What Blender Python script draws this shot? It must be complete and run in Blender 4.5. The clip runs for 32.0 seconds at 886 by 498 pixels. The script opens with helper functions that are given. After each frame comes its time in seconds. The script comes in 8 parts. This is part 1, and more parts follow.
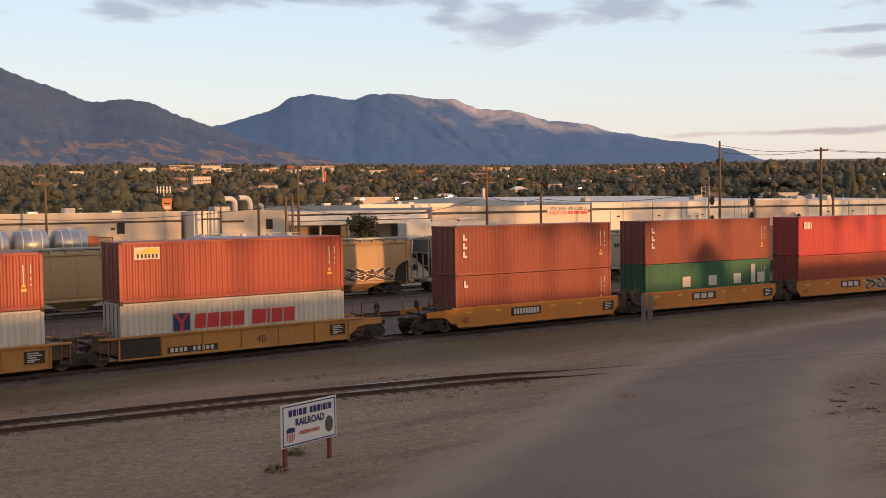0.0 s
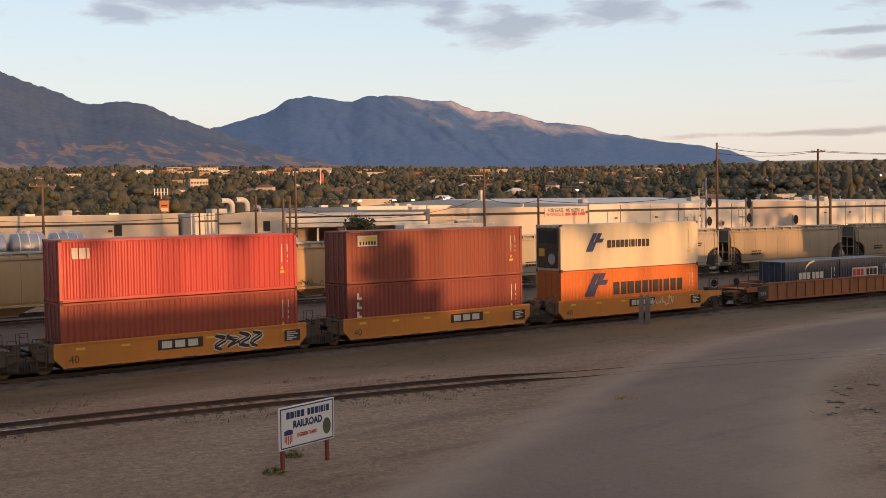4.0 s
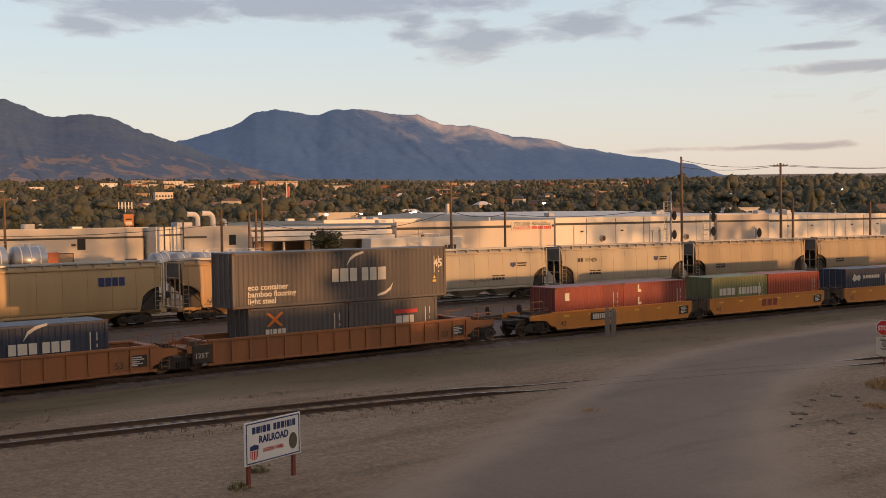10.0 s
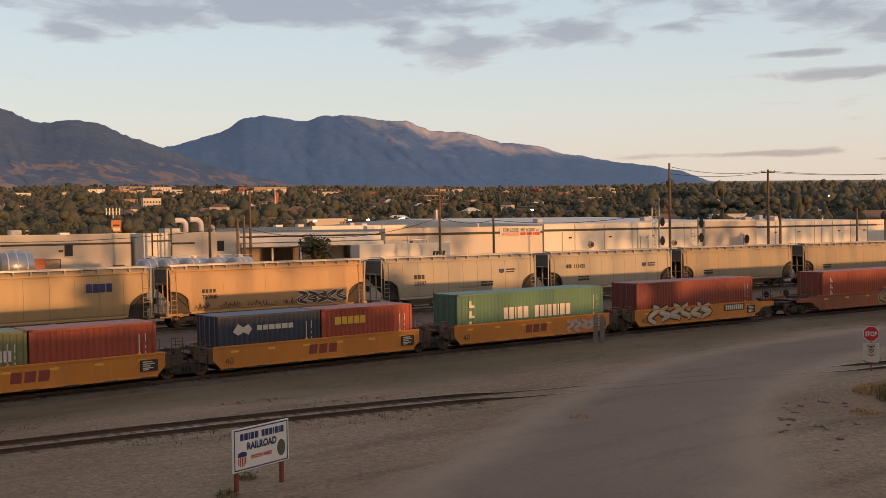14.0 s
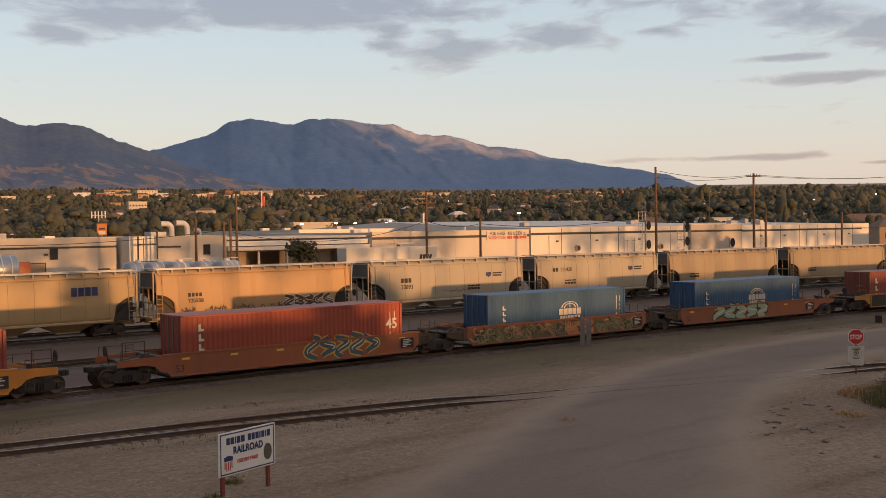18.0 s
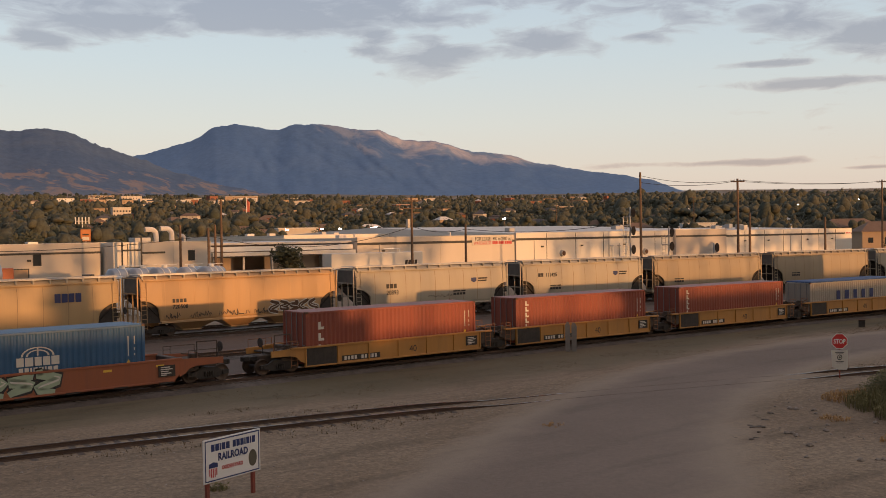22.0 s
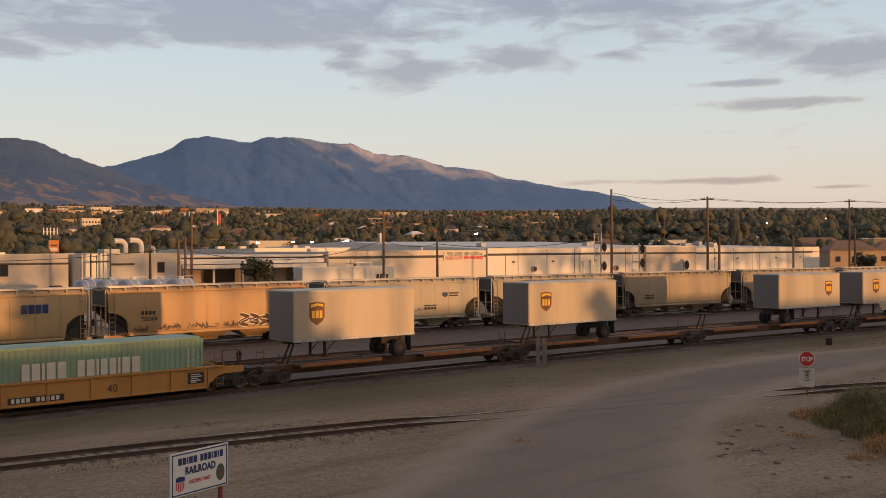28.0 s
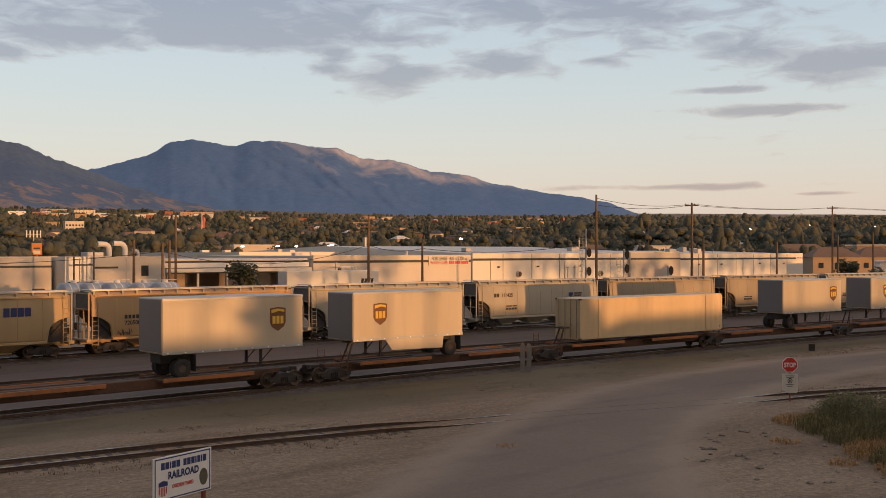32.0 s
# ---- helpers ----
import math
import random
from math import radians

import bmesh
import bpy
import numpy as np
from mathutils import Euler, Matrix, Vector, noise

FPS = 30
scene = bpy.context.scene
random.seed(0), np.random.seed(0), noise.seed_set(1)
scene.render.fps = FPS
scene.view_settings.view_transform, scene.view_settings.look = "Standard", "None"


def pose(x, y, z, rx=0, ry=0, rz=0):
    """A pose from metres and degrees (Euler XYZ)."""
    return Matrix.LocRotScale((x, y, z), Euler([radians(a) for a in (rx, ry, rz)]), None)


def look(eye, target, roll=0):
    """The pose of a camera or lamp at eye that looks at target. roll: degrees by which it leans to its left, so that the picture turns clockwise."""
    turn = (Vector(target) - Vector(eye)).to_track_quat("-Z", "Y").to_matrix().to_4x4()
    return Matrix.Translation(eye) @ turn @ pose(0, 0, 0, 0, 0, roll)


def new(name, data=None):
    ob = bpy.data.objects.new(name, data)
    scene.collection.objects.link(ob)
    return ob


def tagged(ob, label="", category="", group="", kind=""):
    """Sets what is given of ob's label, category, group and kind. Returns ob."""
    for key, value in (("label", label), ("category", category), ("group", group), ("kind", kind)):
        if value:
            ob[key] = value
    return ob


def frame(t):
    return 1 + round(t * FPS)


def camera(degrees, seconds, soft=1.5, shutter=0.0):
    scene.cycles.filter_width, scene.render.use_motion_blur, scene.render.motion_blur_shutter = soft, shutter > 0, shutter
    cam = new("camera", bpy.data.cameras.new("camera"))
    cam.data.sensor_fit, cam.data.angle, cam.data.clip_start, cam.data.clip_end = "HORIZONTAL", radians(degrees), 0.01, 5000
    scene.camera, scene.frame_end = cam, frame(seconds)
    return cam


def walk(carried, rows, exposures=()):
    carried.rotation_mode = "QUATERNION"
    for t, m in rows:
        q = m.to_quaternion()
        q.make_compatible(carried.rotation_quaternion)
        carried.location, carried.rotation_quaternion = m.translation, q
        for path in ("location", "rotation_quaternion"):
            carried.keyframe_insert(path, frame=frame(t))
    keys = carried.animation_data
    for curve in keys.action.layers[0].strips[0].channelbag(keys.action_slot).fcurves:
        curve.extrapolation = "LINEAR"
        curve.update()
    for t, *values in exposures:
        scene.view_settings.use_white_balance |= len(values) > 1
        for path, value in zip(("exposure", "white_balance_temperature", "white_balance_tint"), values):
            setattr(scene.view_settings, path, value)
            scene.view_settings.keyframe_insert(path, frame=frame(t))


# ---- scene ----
EYE_Z = 7.433          # metres above the main track's rail top
SPEED = 13.2           # metres a second, the freight train
RADIUS = 638.7         # the main track's curve
NEAR = 49.388          # from the eye to the near side of the train
CURVE_X = 30.0


def view(yaw, pitch, roll):
    return pose(0, 0, EYE_Z, 90 + pitch, 0, -yaw) @ pose(0, 0, 0, 0, 0, -roll)


cam = camera(45.36, 32.0, soft=0.75)
walk(cam, [
    (0.0, view(35.397, -2.414, 0.770)),
    (0.5, view(35.383, -2.411, 0.803)),
    (1.0, view(35.350, -2.415, 0.798)),
    (1.5, view(35.317, -2.404, 0.809)),
    (2.0, view(35.308, -2.409, 0.824)),
    (2.5, view(35.315, -2.363, 0.824)),
    (3.0, view(35.353, -2.383, 0.790)),
    (3.5, view(35.424, -2.359, 0.821)),
    (5.5, view(35.944, -2.179, 0.835)),
    (6.0, view(36.075, -2.135, 0.830)),
    (6.5, view(36.185, -2.100, 0.828)),
    (7.0, view(36.355, -2.023, 0.839)),
    (7.5, view(36.525, -1.971, 0.850)),
    (8.0, view(36.741, -1.881, 0.824)),
    (8.5, view(36.860, -1.841, 0.871)),
    (9.0, view(37.046, -1.727, 0.826)),
    (9.5, view(37.204, -1.681, 0.829)),
    (10.0, view(37.336, -1.616, 0.866)),
    (10.5, view(37.406, -1.569, 0.884)),
    (11.0, view(37.443, -1.554, 0.844)),
    (11.5, view(37.441, -1.529, 0.855)),
    (12.0, view(37.514, -1.480, 0.875)),
    (12.5, view(37.682, -1.437, 0.872)),
    (13.0, view(37.833, -1.346, 0.836)),
    (13.5, view(37.902, -1.309, 0.846)),
    (14.0, view(37.955, -1.291, 0.842)),
    (14.5, view(38.150, -1.261, 0.850)),
    (16.5, view(38.570, -1.160, 0.829)),
    (17.0, view(38.612, -1.113, 0.820)),
    (17.5, view(38.637, -1.113, 0.813)),
    (18.0, view(38.669, -1.112, 0.827)),
    (18.5, view(38.687, -1.112, 0.836)),
    (19.0, view(38.673, -1.114, 0.846)),
    (19.5, view(38.674, -1.078, 0.859)),
    (20.0, view(38.708, -1.100, 0.880)),
    (20.5, view(38.824, -1.060, 0.904)),
    (21.0, view(39.032, -0.995, 0.902)),
    (21.5, view(39.243, -0.878, 0.893)),
    (22.0, view(39.465, -0.831, 0.896)),
    (22.5, view(39.554, -0.814, 0.904)),
    (23.0, view(39.593, -0.785, 0.892)),
    (23.5, view(39.611, -0.768, 0.897)),
    (24.0, view(39.555, -0.784, 0.925)),
    (24.5, view(39.824, -0.474, 0.806)),
    (25.0, view(40.018, -0.307, 0.723)),
    (25.5, view(40.249, -0.272, 0.619)),
    (27.5, view(40.675, -0.123, 0.414)),
    (28.0, view(41.010, -0.053, 0.299)),
    (28.5, view(41.172, -0.022, 0.238)),
    (29.0, view(41.266, 0.024, 0.217)),
    (29.5, view(41.306, 0.029, 0.209)),
    (30.0, view(41.322, 0.027, 0.187)),
    (30.5, view(41.367, 0.038, 0.153)),
    (31.0, view(41.506, 0.074, 0.154)),
    (31.5, view(41.701, 0.158, 0.082)),
    (32.0, view(41.817, 0.199, 0.039))
], exposures=[(0.0, 0.28, 6120, 15), (3.0, 0.26, 6150, 15), (6.0, 0.2, 6320, 15), (10.0, 0.1, 6460, 15), (15.0, 0.05, 6480, 15), (32.0, 0.01, 6520, 15)])

# ---- light ----
SUN_AZ, SUN_EL = 170.0, 2.2     # clockwise from +y, degrees
DOME_GAIN = 8.1

world = bpy.data.worlds.new("sky")
scene.world = world
world.use_nodes = True
wn, wl = world.node_tree.nodes, world.node_tree.links
wn.clear()
w_out = wn.new("ShaderNodeOutputWorld")
w_bg = wn.new("ShaderNodeBackground")
w_bg.inputs["Strength"].default_value = 0.15
sky = wn.new("ShaderNodeTexSky")
sky.sky_type = "NISHITA"
sky.sun_disc = False
sky.sun_elevation = radians(4.0)
sky.sun_rotation = radians(SUN_AZ)
sky.air_density, sky.dust_density, sky.ozone_density = 1.0, 1.6, 1.5
wl.new(w_bg.outputs[0], w_out.inputs[0])

w_co = wn.new("ShaderNodeTexCoord")
w_sep = wn.new("ShaderNodeSeparateXYZ")
wl.new(w_co.outputs["Generated"], w_sep.inputs[0])


def w_math(op, a, b=None, clamp=False):
    n = wn.new("ShaderNodeMath")
    n.operation, n.use_clamp = op, clamp
    for k, v in enumerate((a, b)):
        if v is None:
            continue
        if isinstance(v, (int, float)):
            n.inputs[k].default_value = v
        else:
            wl.new(v, n.inputs[k])
    return n.outputs[0]


# the direction as bearing and height, in degrees
az_out = w_math("MULTIPLY", w_math("ARCTAN2", w_sep.outputs[0], w_sep.outputs[1]), 57.2958)
el_out = w_math("MULTIPLY", w_math("ARCSINE", w_sep.outputs[2]), 57.2958)
w_comb = wn.new("ShaderNodeCombineXYZ")
wl.new(w_math("MULTIPLY", az_out, 0.30), w_comb.inputs[0])
wl.new(el_out, w_comb.inputs[1])


def w_noise(scale, detail, rough, dist=0.0, shift=0.0):
    m = wn.new("ShaderNodeMapping")
    m.inputs["Location"].default_value = (shift, shift * 0.7, shift * 0.3)
    wl.new(w_comb.outputs[0], m.inputs[0])
    n = wn.new("ShaderNodeTexNoise")
    n.inputs["Scale"].default_value, n.inputs["Detail"].default_value = scale, detail
    n.inputs["Roughness"].default_value, n.inputs["Distortion"].default_value = rough, dist
    wl.new(m.outputs[0], n.inputs["Vector"])
    return n.outputs["Fac"]


def w_ramp(fac, stops):
    r = wn.new("ShaderNodeValToRGB")
    while len(r.color_ramp.elements) < len(stops):
        r.color_ramp.elements.new(0.5)
    for e, (p, c) in zip(r.color_ramp.elements, stops):
        e.position, e.color = p, (*c, 1)
    wl.new(fac, r.inputs[0])
    return r.outputs[0]


def w_mix(fac, a, b, blend="MIX"):
    n = wn.new("ShaderNodeMix")
    n.data_type, n.blend_type = "RGBA", blend
    for k, v in ((0, fac), (6, a), (7, b)):
        if isinstance(v, (int, float)):
            n.inputs[k].default_value = v
        elif isinstance(v, tuple):
            n.inputs[k].default_value = (*v, 1)
        else:
            wl.new(v, n.inputs[k])
    return n.outputs[2]


big = w_noise(0.42, 3, 0.5, 0.2, 3.1)
fine = w_noise(1.15, 9, 0.58, 0.5, 7.7)
lumps = w_math("ADD", w_math("MULTIPLY", big, 0.8), w_math("MULTIPLY", fine, 1.1))   # about 0.95


def bank(az, el, w, h):
    """One cloud: an oval round a bearing and height, frayed by the noise."""
    a = w_math("DIVIDE", w_math("SUBTRACT", az_out, az), w)
    e = w_math("DIVIDE", w_math("SUBTRACT", el_out, el), h)
    r = w_math("SQRT", w_math("ADD", w_math("MULTIPLY", a, a), w_math("MULTIPLY", e, e)))
    return w_math("SUBTRACT", 1.28, r)


shape = None
for az, el, w, h in ((26.0, 12.6, 17, 1.7), (30.5, 11.4, 7.0, 0.8), (22.0, 11.0, 4.6, 0.8), (18.8, 10.1, 2.0, 0.5), (39.3, 11.35, 4.2, 0.5), (36.1, 10.25, 1.1, 0.9),
                     (39.5, 9.55, 2.9, 0.95), (45.0, 10.35, 3.6, 1.1), (49.5, 12.7, 12, 1.9), (62.0, 9.3, 4.6, 0.8), (56.8, 8.45, 2.6, 0.18), (59.0, 7.35, 3.0, 0.24),
                     (58.1, 10.1, 2.4, 0.9), (50.3, 10.15, 2.2, 0.45), (54.5, 3.45, 5.6, 0.17), (61.5, 3.0, 2.0, 0.1)):
    b = bank(az, el, w, h)
    shape = b if shape is None else w_math("MAXIMUM", shape, b)
# overhead and all round the sky goes on half covered
over = w_math("SUBTRACT", w_math("MULTIPLY", el_out, 0.06), 0.92)
shape = w_math("MAXIMUM", shape, w_math("MINIMUM", over, 0.25))
cover = w_math("ADD", shape, w_math("MULTIPLY", w_math("SUBTRACT", lumps, 0.95), 2.7))
mask = w_ramp(cover, [(0.0, (0, 0, 0)), (0.45, (0.75, 0.75, 0.75)), (0.9, (1, 1, 1))])
dome = w_ramp(w_sep.outputs[2], [(0.0, (0.80, 0.63, 0.54)), (0.05, (0.82, 0.725, 0.615)), (0.10, (0.75, 0.76, 0.70)), (0.16, (0.65, 0.74, 0.755)), (0.25, (0.54, 0.66, 0.745)), (0.6, (0.53, 0.54, 0.58))])
dome = w_mix(1.0, dome, (DOME_GAIN, DOME_GAIN, DOME_GAIN), "MULTIPLY")
# the unseen north side is dimmed to darken the containers' left ends
north = w_ramp(w_math("ADD", w_math("MULTIPLY", w_sep.outputs[0], 0.5), 0.5), [(0.12, (0.34, 0.34, 0.37)), (0.50, (1, 1, 1))])
dome = w_mix(1.0, dome, north, "MULTIPLY")
# the sunset side glows warm
west = w_ramp(w_math("ADD", w_math("MULTIPLY", w_sep.outputs[1], 0.5), 0.5), [(0.05, (1.50, 1.17, 0.85)), (0.52, (1, 1, 1))])
dome = w_mix(1.0, dome, west, "MULTIPLY")
sky_col = w_mix(0.66, sky.outputs[0], dome)
shade = w_ramp(cover, [(0.15, (0.92, 0.84, 0.82)), (0.5, (0.81, 0.745, 0.765)), (1.0, (0.69, 0.655, 0.695))])
cloud_col = w_mix(1.0, sky_col, shade, "MULTIPLY")
sky_col = w_mix(mask, sky_col, cloud_col)
wl.new(sky_col, w_bg.inputs["Color"])

sun = new("sun", bpy.data.lights.new("sun", "SUN"))
sun.data.energy, sun.data.angle, sun.data.color = 3.4, radians(0.6), (1.0, 0.49, 0.175)
sa, se = radians(SUN_AZ), radians(SUN_EL)
sun_way = Vector((math.sin(sa) * math.cos(se), math.cos(sa) * math.cos(se), math.sin(se)))
sun.matrix_world = look(sun_way * 400, (0, 0, 0))

# ---- materials ----
def node_mat(name):
    m = bpy.data.materials.new(name)
    m.use_nodes = True
    return m, m.node_tree.nodes, m.node_tree.links, m.node_tree.nodes["Principled BSDF"]


def surface(name, base, rough=0.6, metal=0.0, spread=0.25, grain=6.0, dirt=0.0, dirt_col=(0.09, 0.07, 0.055),
            bump=0.15, bump_scale=40.0, streak=False, vary=0.0, coord="Object", second=None):
    """A surface with variation at two scales, grime and fine relief."""
    m, n, l, p = node_mat(name)
    tc = n.new("ShaderNodeTexCoord")
    mp = n.new("ShaderNodeMapping")
    l.new(tc.outputs[coord], mp.inputs[0])
    if streak:
        mp.inputs["Scale"].default_value = (1.0, 1.0, 0.12)
    a, b = n.new("ShaderNodeTexNoise"), n.new("ShaderNodeTexNoise")
    a.inputs["Scale"].default_value, a.inputs["Detail"].default_value = grain * 0.12, 4
    b.inputs["Scale"].default_value, b.inputs["Detail"].default_value = grain, 6
    l.new(mp.outputs[0], a.inputs["Vector"])
    l.new(mp.outputs[0], b.inputs["Vector"])
    mx = n.new("ShaderNodeMath")
    mx.operation = "MULTIPLY_ADD"
    mx.inputs[1].default_value = 0.6
    l.new(a.outputs["Fac"], mx.inputs[0])
    sc = n.new("ShaderNodeMath")
    sc.operation = "MULTIPLY"
    sc.inputs[1].default_value = 0.4
    l.new(b.outputs["Fac"], sc.inputs[0])
    l.new(sc.outputs[0], mx.inputs[2])
    r = n.new("ShaderNodeValToRGB")
    lo = tuple(c * (1 - spread) for c in base)
    hi = tuple(min(1, c * (1 + spread)) for c in (second or base))
    r.color_ramp.elements[0].position, r.color_ramp.elements[0].color = 0.32, (*lo, 1)
    r.color_ramp.elements[1].position, r.color_ramp.elements[1].color = 0.68, (*hi, 1)
    l.new(mx.outputs[0], r.inputs[0])
    col = r.outputs[0]
    if dirt > 0:
        d = n.new("ShaderNodeTexNoise")
        d.inputs["Scale"].default_value, d.inputs["Detail"].default_value, d.inputs["Roughness"].default_value = grain * 0.5, 8, 0.65
        l.new(mp.outputs[0], d.inputs["Vector"])
        dr = n.new("ShaderNodeValToRGB")
        dr.color_ramp.elements[0].position, dr.color_ramp.elements[1].position = 0.48, 0.75
        dr.color_ramp.elements[1].color = (dirt, dirt, dirt, 1)
        l.new(d.outputs["Fac"], dr.inputs[0])
        mix = n.new("ShaderNodeMix")
        mix.data_type = "RGBA"
        mix.inputs[7].default_value = (*dirt_col, 1)
        l.new(dr.outputs[0], mix.inputs[0])
        l.new(col, mix.inputs[6])
        col = mix.outputs[2]
    if vary > 0:
        oi = n.new("ShaderNodeObjectInfo")
        vm = n.new("ShaderNodeMapRange")
        vm.inputs["To Min"].default_value, vm.inputs["To Max"].default_value = 1 - vary, 1 + vary
        l.new(oi.outputs["Random"], vm.inputs["Value"])
        hs = n.new("ShaderNodeHueSaturation")
        l.new(vm.outputs[0], hs.inputs["Value"])
        l.new(col, hs.inputs["Color"])
        col = hs.outputs[0]
    l.new(col, p.inputs["Base Color"])
    p.inputs["Roughness"].default_value, p.inputs["Metallic"].default_value = rough, metal
    if bump > 0:
        bn = n.new("ShaderNodeTexNoise")
        bn.inputs["Scale"].default_value, bn.inputs["Detail"].default_value = bump_scale, 5
        l.new(tc.outputs[coord], bn.inputs["Vector"])
        bp = n.new("ShaderNodeBump")
        bp.inputs["Strength"].default_value, bp.inputs["Distance"].default_value = bump, 0.02
        l.new(bn.outputs["Fac"], bp.inputs["Height"])
        l.new(bp.outputs[0], p.inputs["Normal"])
    return m


def islands(name, base, second, rough=0.8, spread=0.3, grain=0.6):
    """For many joined pieces: each island takes its own tone between two colours."""
    m, n, l, p = node_mat(name)
    g = n.new("ShaderNodeNewGeometry")
    r = n.new("ShaderNodeValToRGB")
    r.color_ramp.elements[0].color, r.color_ramp.elements[1].color = (*base, 1), (*second, 1)
    l.new(g.outputs["Random Per Island"], r.inputs[0])
    t = n.new("ShaderNodeTexNoise")
    tc = n.new("ShaderNodeTexCoord")
    t.inputs["Scale"].default_value, t.inputs["Detail"].default_value = grain, 6
    l.new(tc.outputs["Object"], t.inputs["Vector"])
    mr = n.new("ShaderNodeMapRange")
    mr.inputs["From Min"].default_value, mr.inputs["From Max"].default_value = 0.3, 0.7
    mr.inputs["To Min"].default_value, mr.inputs["To Max"].default_value = 1 - spread, 1 + spread
    l.new(t.outputs["Fac"], mr.inputs[0])
    hs = n.new("ShaderNodeHueSaturation")
    l.new(mr.outputs[0], hs.inputs["Value"])
    l.new(r.outputs[0], hs.inputs["Color"])
    l.new(hs.outputs[0], p.inputs["Base Color"])
    p.inputs["Roughness"].default_value = rough
    return m


def glow(name, colour, strength):
    m, n, l, p = node_mat(name)
    p.inputs["Base Color"].default_value = (*colour, 1)
    p.inputs["Emission Color"].default_value = (*colour, 1)
    p.inputs["Emission Strength"].default_value = strength
    return m


def earth(name, base, pale, dark, rut=(0.0, 1.0), speckle=1.0, band=None, other=None, verge=None):
    """Packed ground: broad stains, wheel-drawn streaks, gravel speckle and relief; band: how far it turns to the other tones across a strip."""
    m, n, l, p = node_mat(name)
    tc = n.new("ShaderNodeTexCoord")

    def noise_of(scale, detail, rough=0.6, mapping=None):
        t = n.new("ShaderNodeTexNoise")
        t.inputs["Scale"].default_value, t.inputs["Detail"].default_value, t.inputs["Roughness"].default_value = scale, detail, rough
        if mapping:
            mp = n.new("ShaderNodeMapping")
            mp.inputs["Rotation"].default_value = (0, 0, radians(mapping[0]))
            mp.inputs["Scale"].default_value = (mapping[1], 1.0, 1.0)
            l.new(tc.outputs["Object"], mp.inputs[0])
            l.new(mp.outputs[0], t.inputs["Vector"])
        else:
            l.new(tc.outputs["Object"], t.inputs["Vector"])
        return t.outputs["Fac"]

    def ramp(f, a, b, c0, c1):
        r = n.new("ShaderNodeValToRGB")
        r.color_ramp.elements[0].position, r.color_ramp.elements[0].color = a, (*c0, 1)
        r.color_ramp.elements[1].position, r.color_ramp.elements[1].color = b, (*c1, 1)
        l.new(f, r.inputs[0])
        return r.outputs[0]

    def mix(f, a, b, blend="MIX"):
        x = n.new("ShaderNodeMix")
        x.data_type, x.blend_type = "RGBA", blend
        for k, v in ((0, f), (6, a), (7, b)):
            if isinstance(v, (int, float)):
                x.inputs[k].default_value = v
            elif isinstance(v, tuple):
                x.inputs[k].default_value = (*v, 1)
            else:
                l.new(v, x.inputs[k])
        return x.outputs[2]

    calm = 1.0
    if band:
        uv = n.new("ShaderNodeUVMap")
        uv.uv_map = "across"
        sx = n.new("ShaderNodeSeparateXYZ")
        l.new(uv.outputs[0], sx.inputs[0])
        wob = n.new("ShaderNodeMath")
        wob.operation = "MULTIPLY_ADD"
        wob.inputs[1].default_value = 0.22
        l.new(noise_of(0.35, 6, 0.65), wob.inputs[0])
        sh = n.new("ShaderNodeMath")
        sh.operation = "SUBTRACT"
        sh.inputs[1].default_value = 0.11
        l.new(sx.outputs[0], sh.inputs[0])
        l.new(sh.outputs[0], wob.inputs[2])
        r = n.new("ShaderNodeValToRGB")
        while len(r.color_ramp.elements) < len(band):
            r.color_ramp.elements.new(0.5)
        for e, (pos, c) in zip(r.color_ramp.elements, band):
            e.position, e.color = pos, (c, c, c, 1)
        l.new(wob.outputs[0], r.inputs[0])
        base, pale, dark = (mix(r.outputs[0], a, b) for a, b in zip((base, pale, dark), other))
        sm = n.new("ShaderNodeMath")
        sm.operation = "MULTIPLY_ADD"
        sm.inputs[1].default_value, sm.inputs[2].default_value = -0.6, 1.0
        l.new(r.outputs[0], sm.inputs[0])
        calm = sm.outputs[0]
    one = (1, 1, 1)
    col = mix(ramp(noise_of(0.07, 5), 0.40, 0.62, (0, 0, 0), one), base, pale)
    col = mix(ramp(noise_of(0.5, 6, 0.65, (rut[0], rut[1])), 0.52, 0.70, (0, 0, 0), (0.75, 0.75, 0.75)), col, dark)
    col = mix(calm, col, ramp(noise_of(3.2, 8, 0.75), 0.34, 0.68, (1 - 0.28 * speckle,) * 3, (1 + 0.25 * speckle, 1 + 0.24 * speckle, 1 + 0.22 * speckle)), "MULTIPLY")
    v = n.new("ShaderNodeTexVoronoi")
    v.inputs["Scale"].default_value = 9.0
    l.new(tc.outputs["Object"], v.inputs["Vector"])
    col = mix(calm, col, ramp(v.outputs["Color"], 0.1, 0.95, (1 - 0.2 * speckle,) * 3, (1 + 0.22 * speckle, 1 + 0.21 * speckle, 1 + 0.18 * speckle)), "MULTIPLY")
    if verge:
        rv = n.new("ShaderNodeValToRGB")
        while len(rv.color_ramp.elements) < len(verge[1]):
            rv.color_ramp.elements.new(0.5)
        for e, (pos, c) in zip(rv.color_ramp.elements, verge[1]):
            e.position, e.color = pos, (c, c, c, 1)
        l.new(wob.outputs[0], rv.inputs[0])
        col = mix(rv.outputs[0], col, verge[0])
    l.new(col, p.inputs["Base Color"])
    p.inputs["Roughness"].default_value = 0.96
    bp = n.new("ShaderNodeBump")
    bp.inputs["Strength"].default_value, bp.inputs["Distance"].default_value = 0.8 * speckle, 0.04
    l.new(noise_of(7.0, 7, 0.7), bp.inputs["Height"])
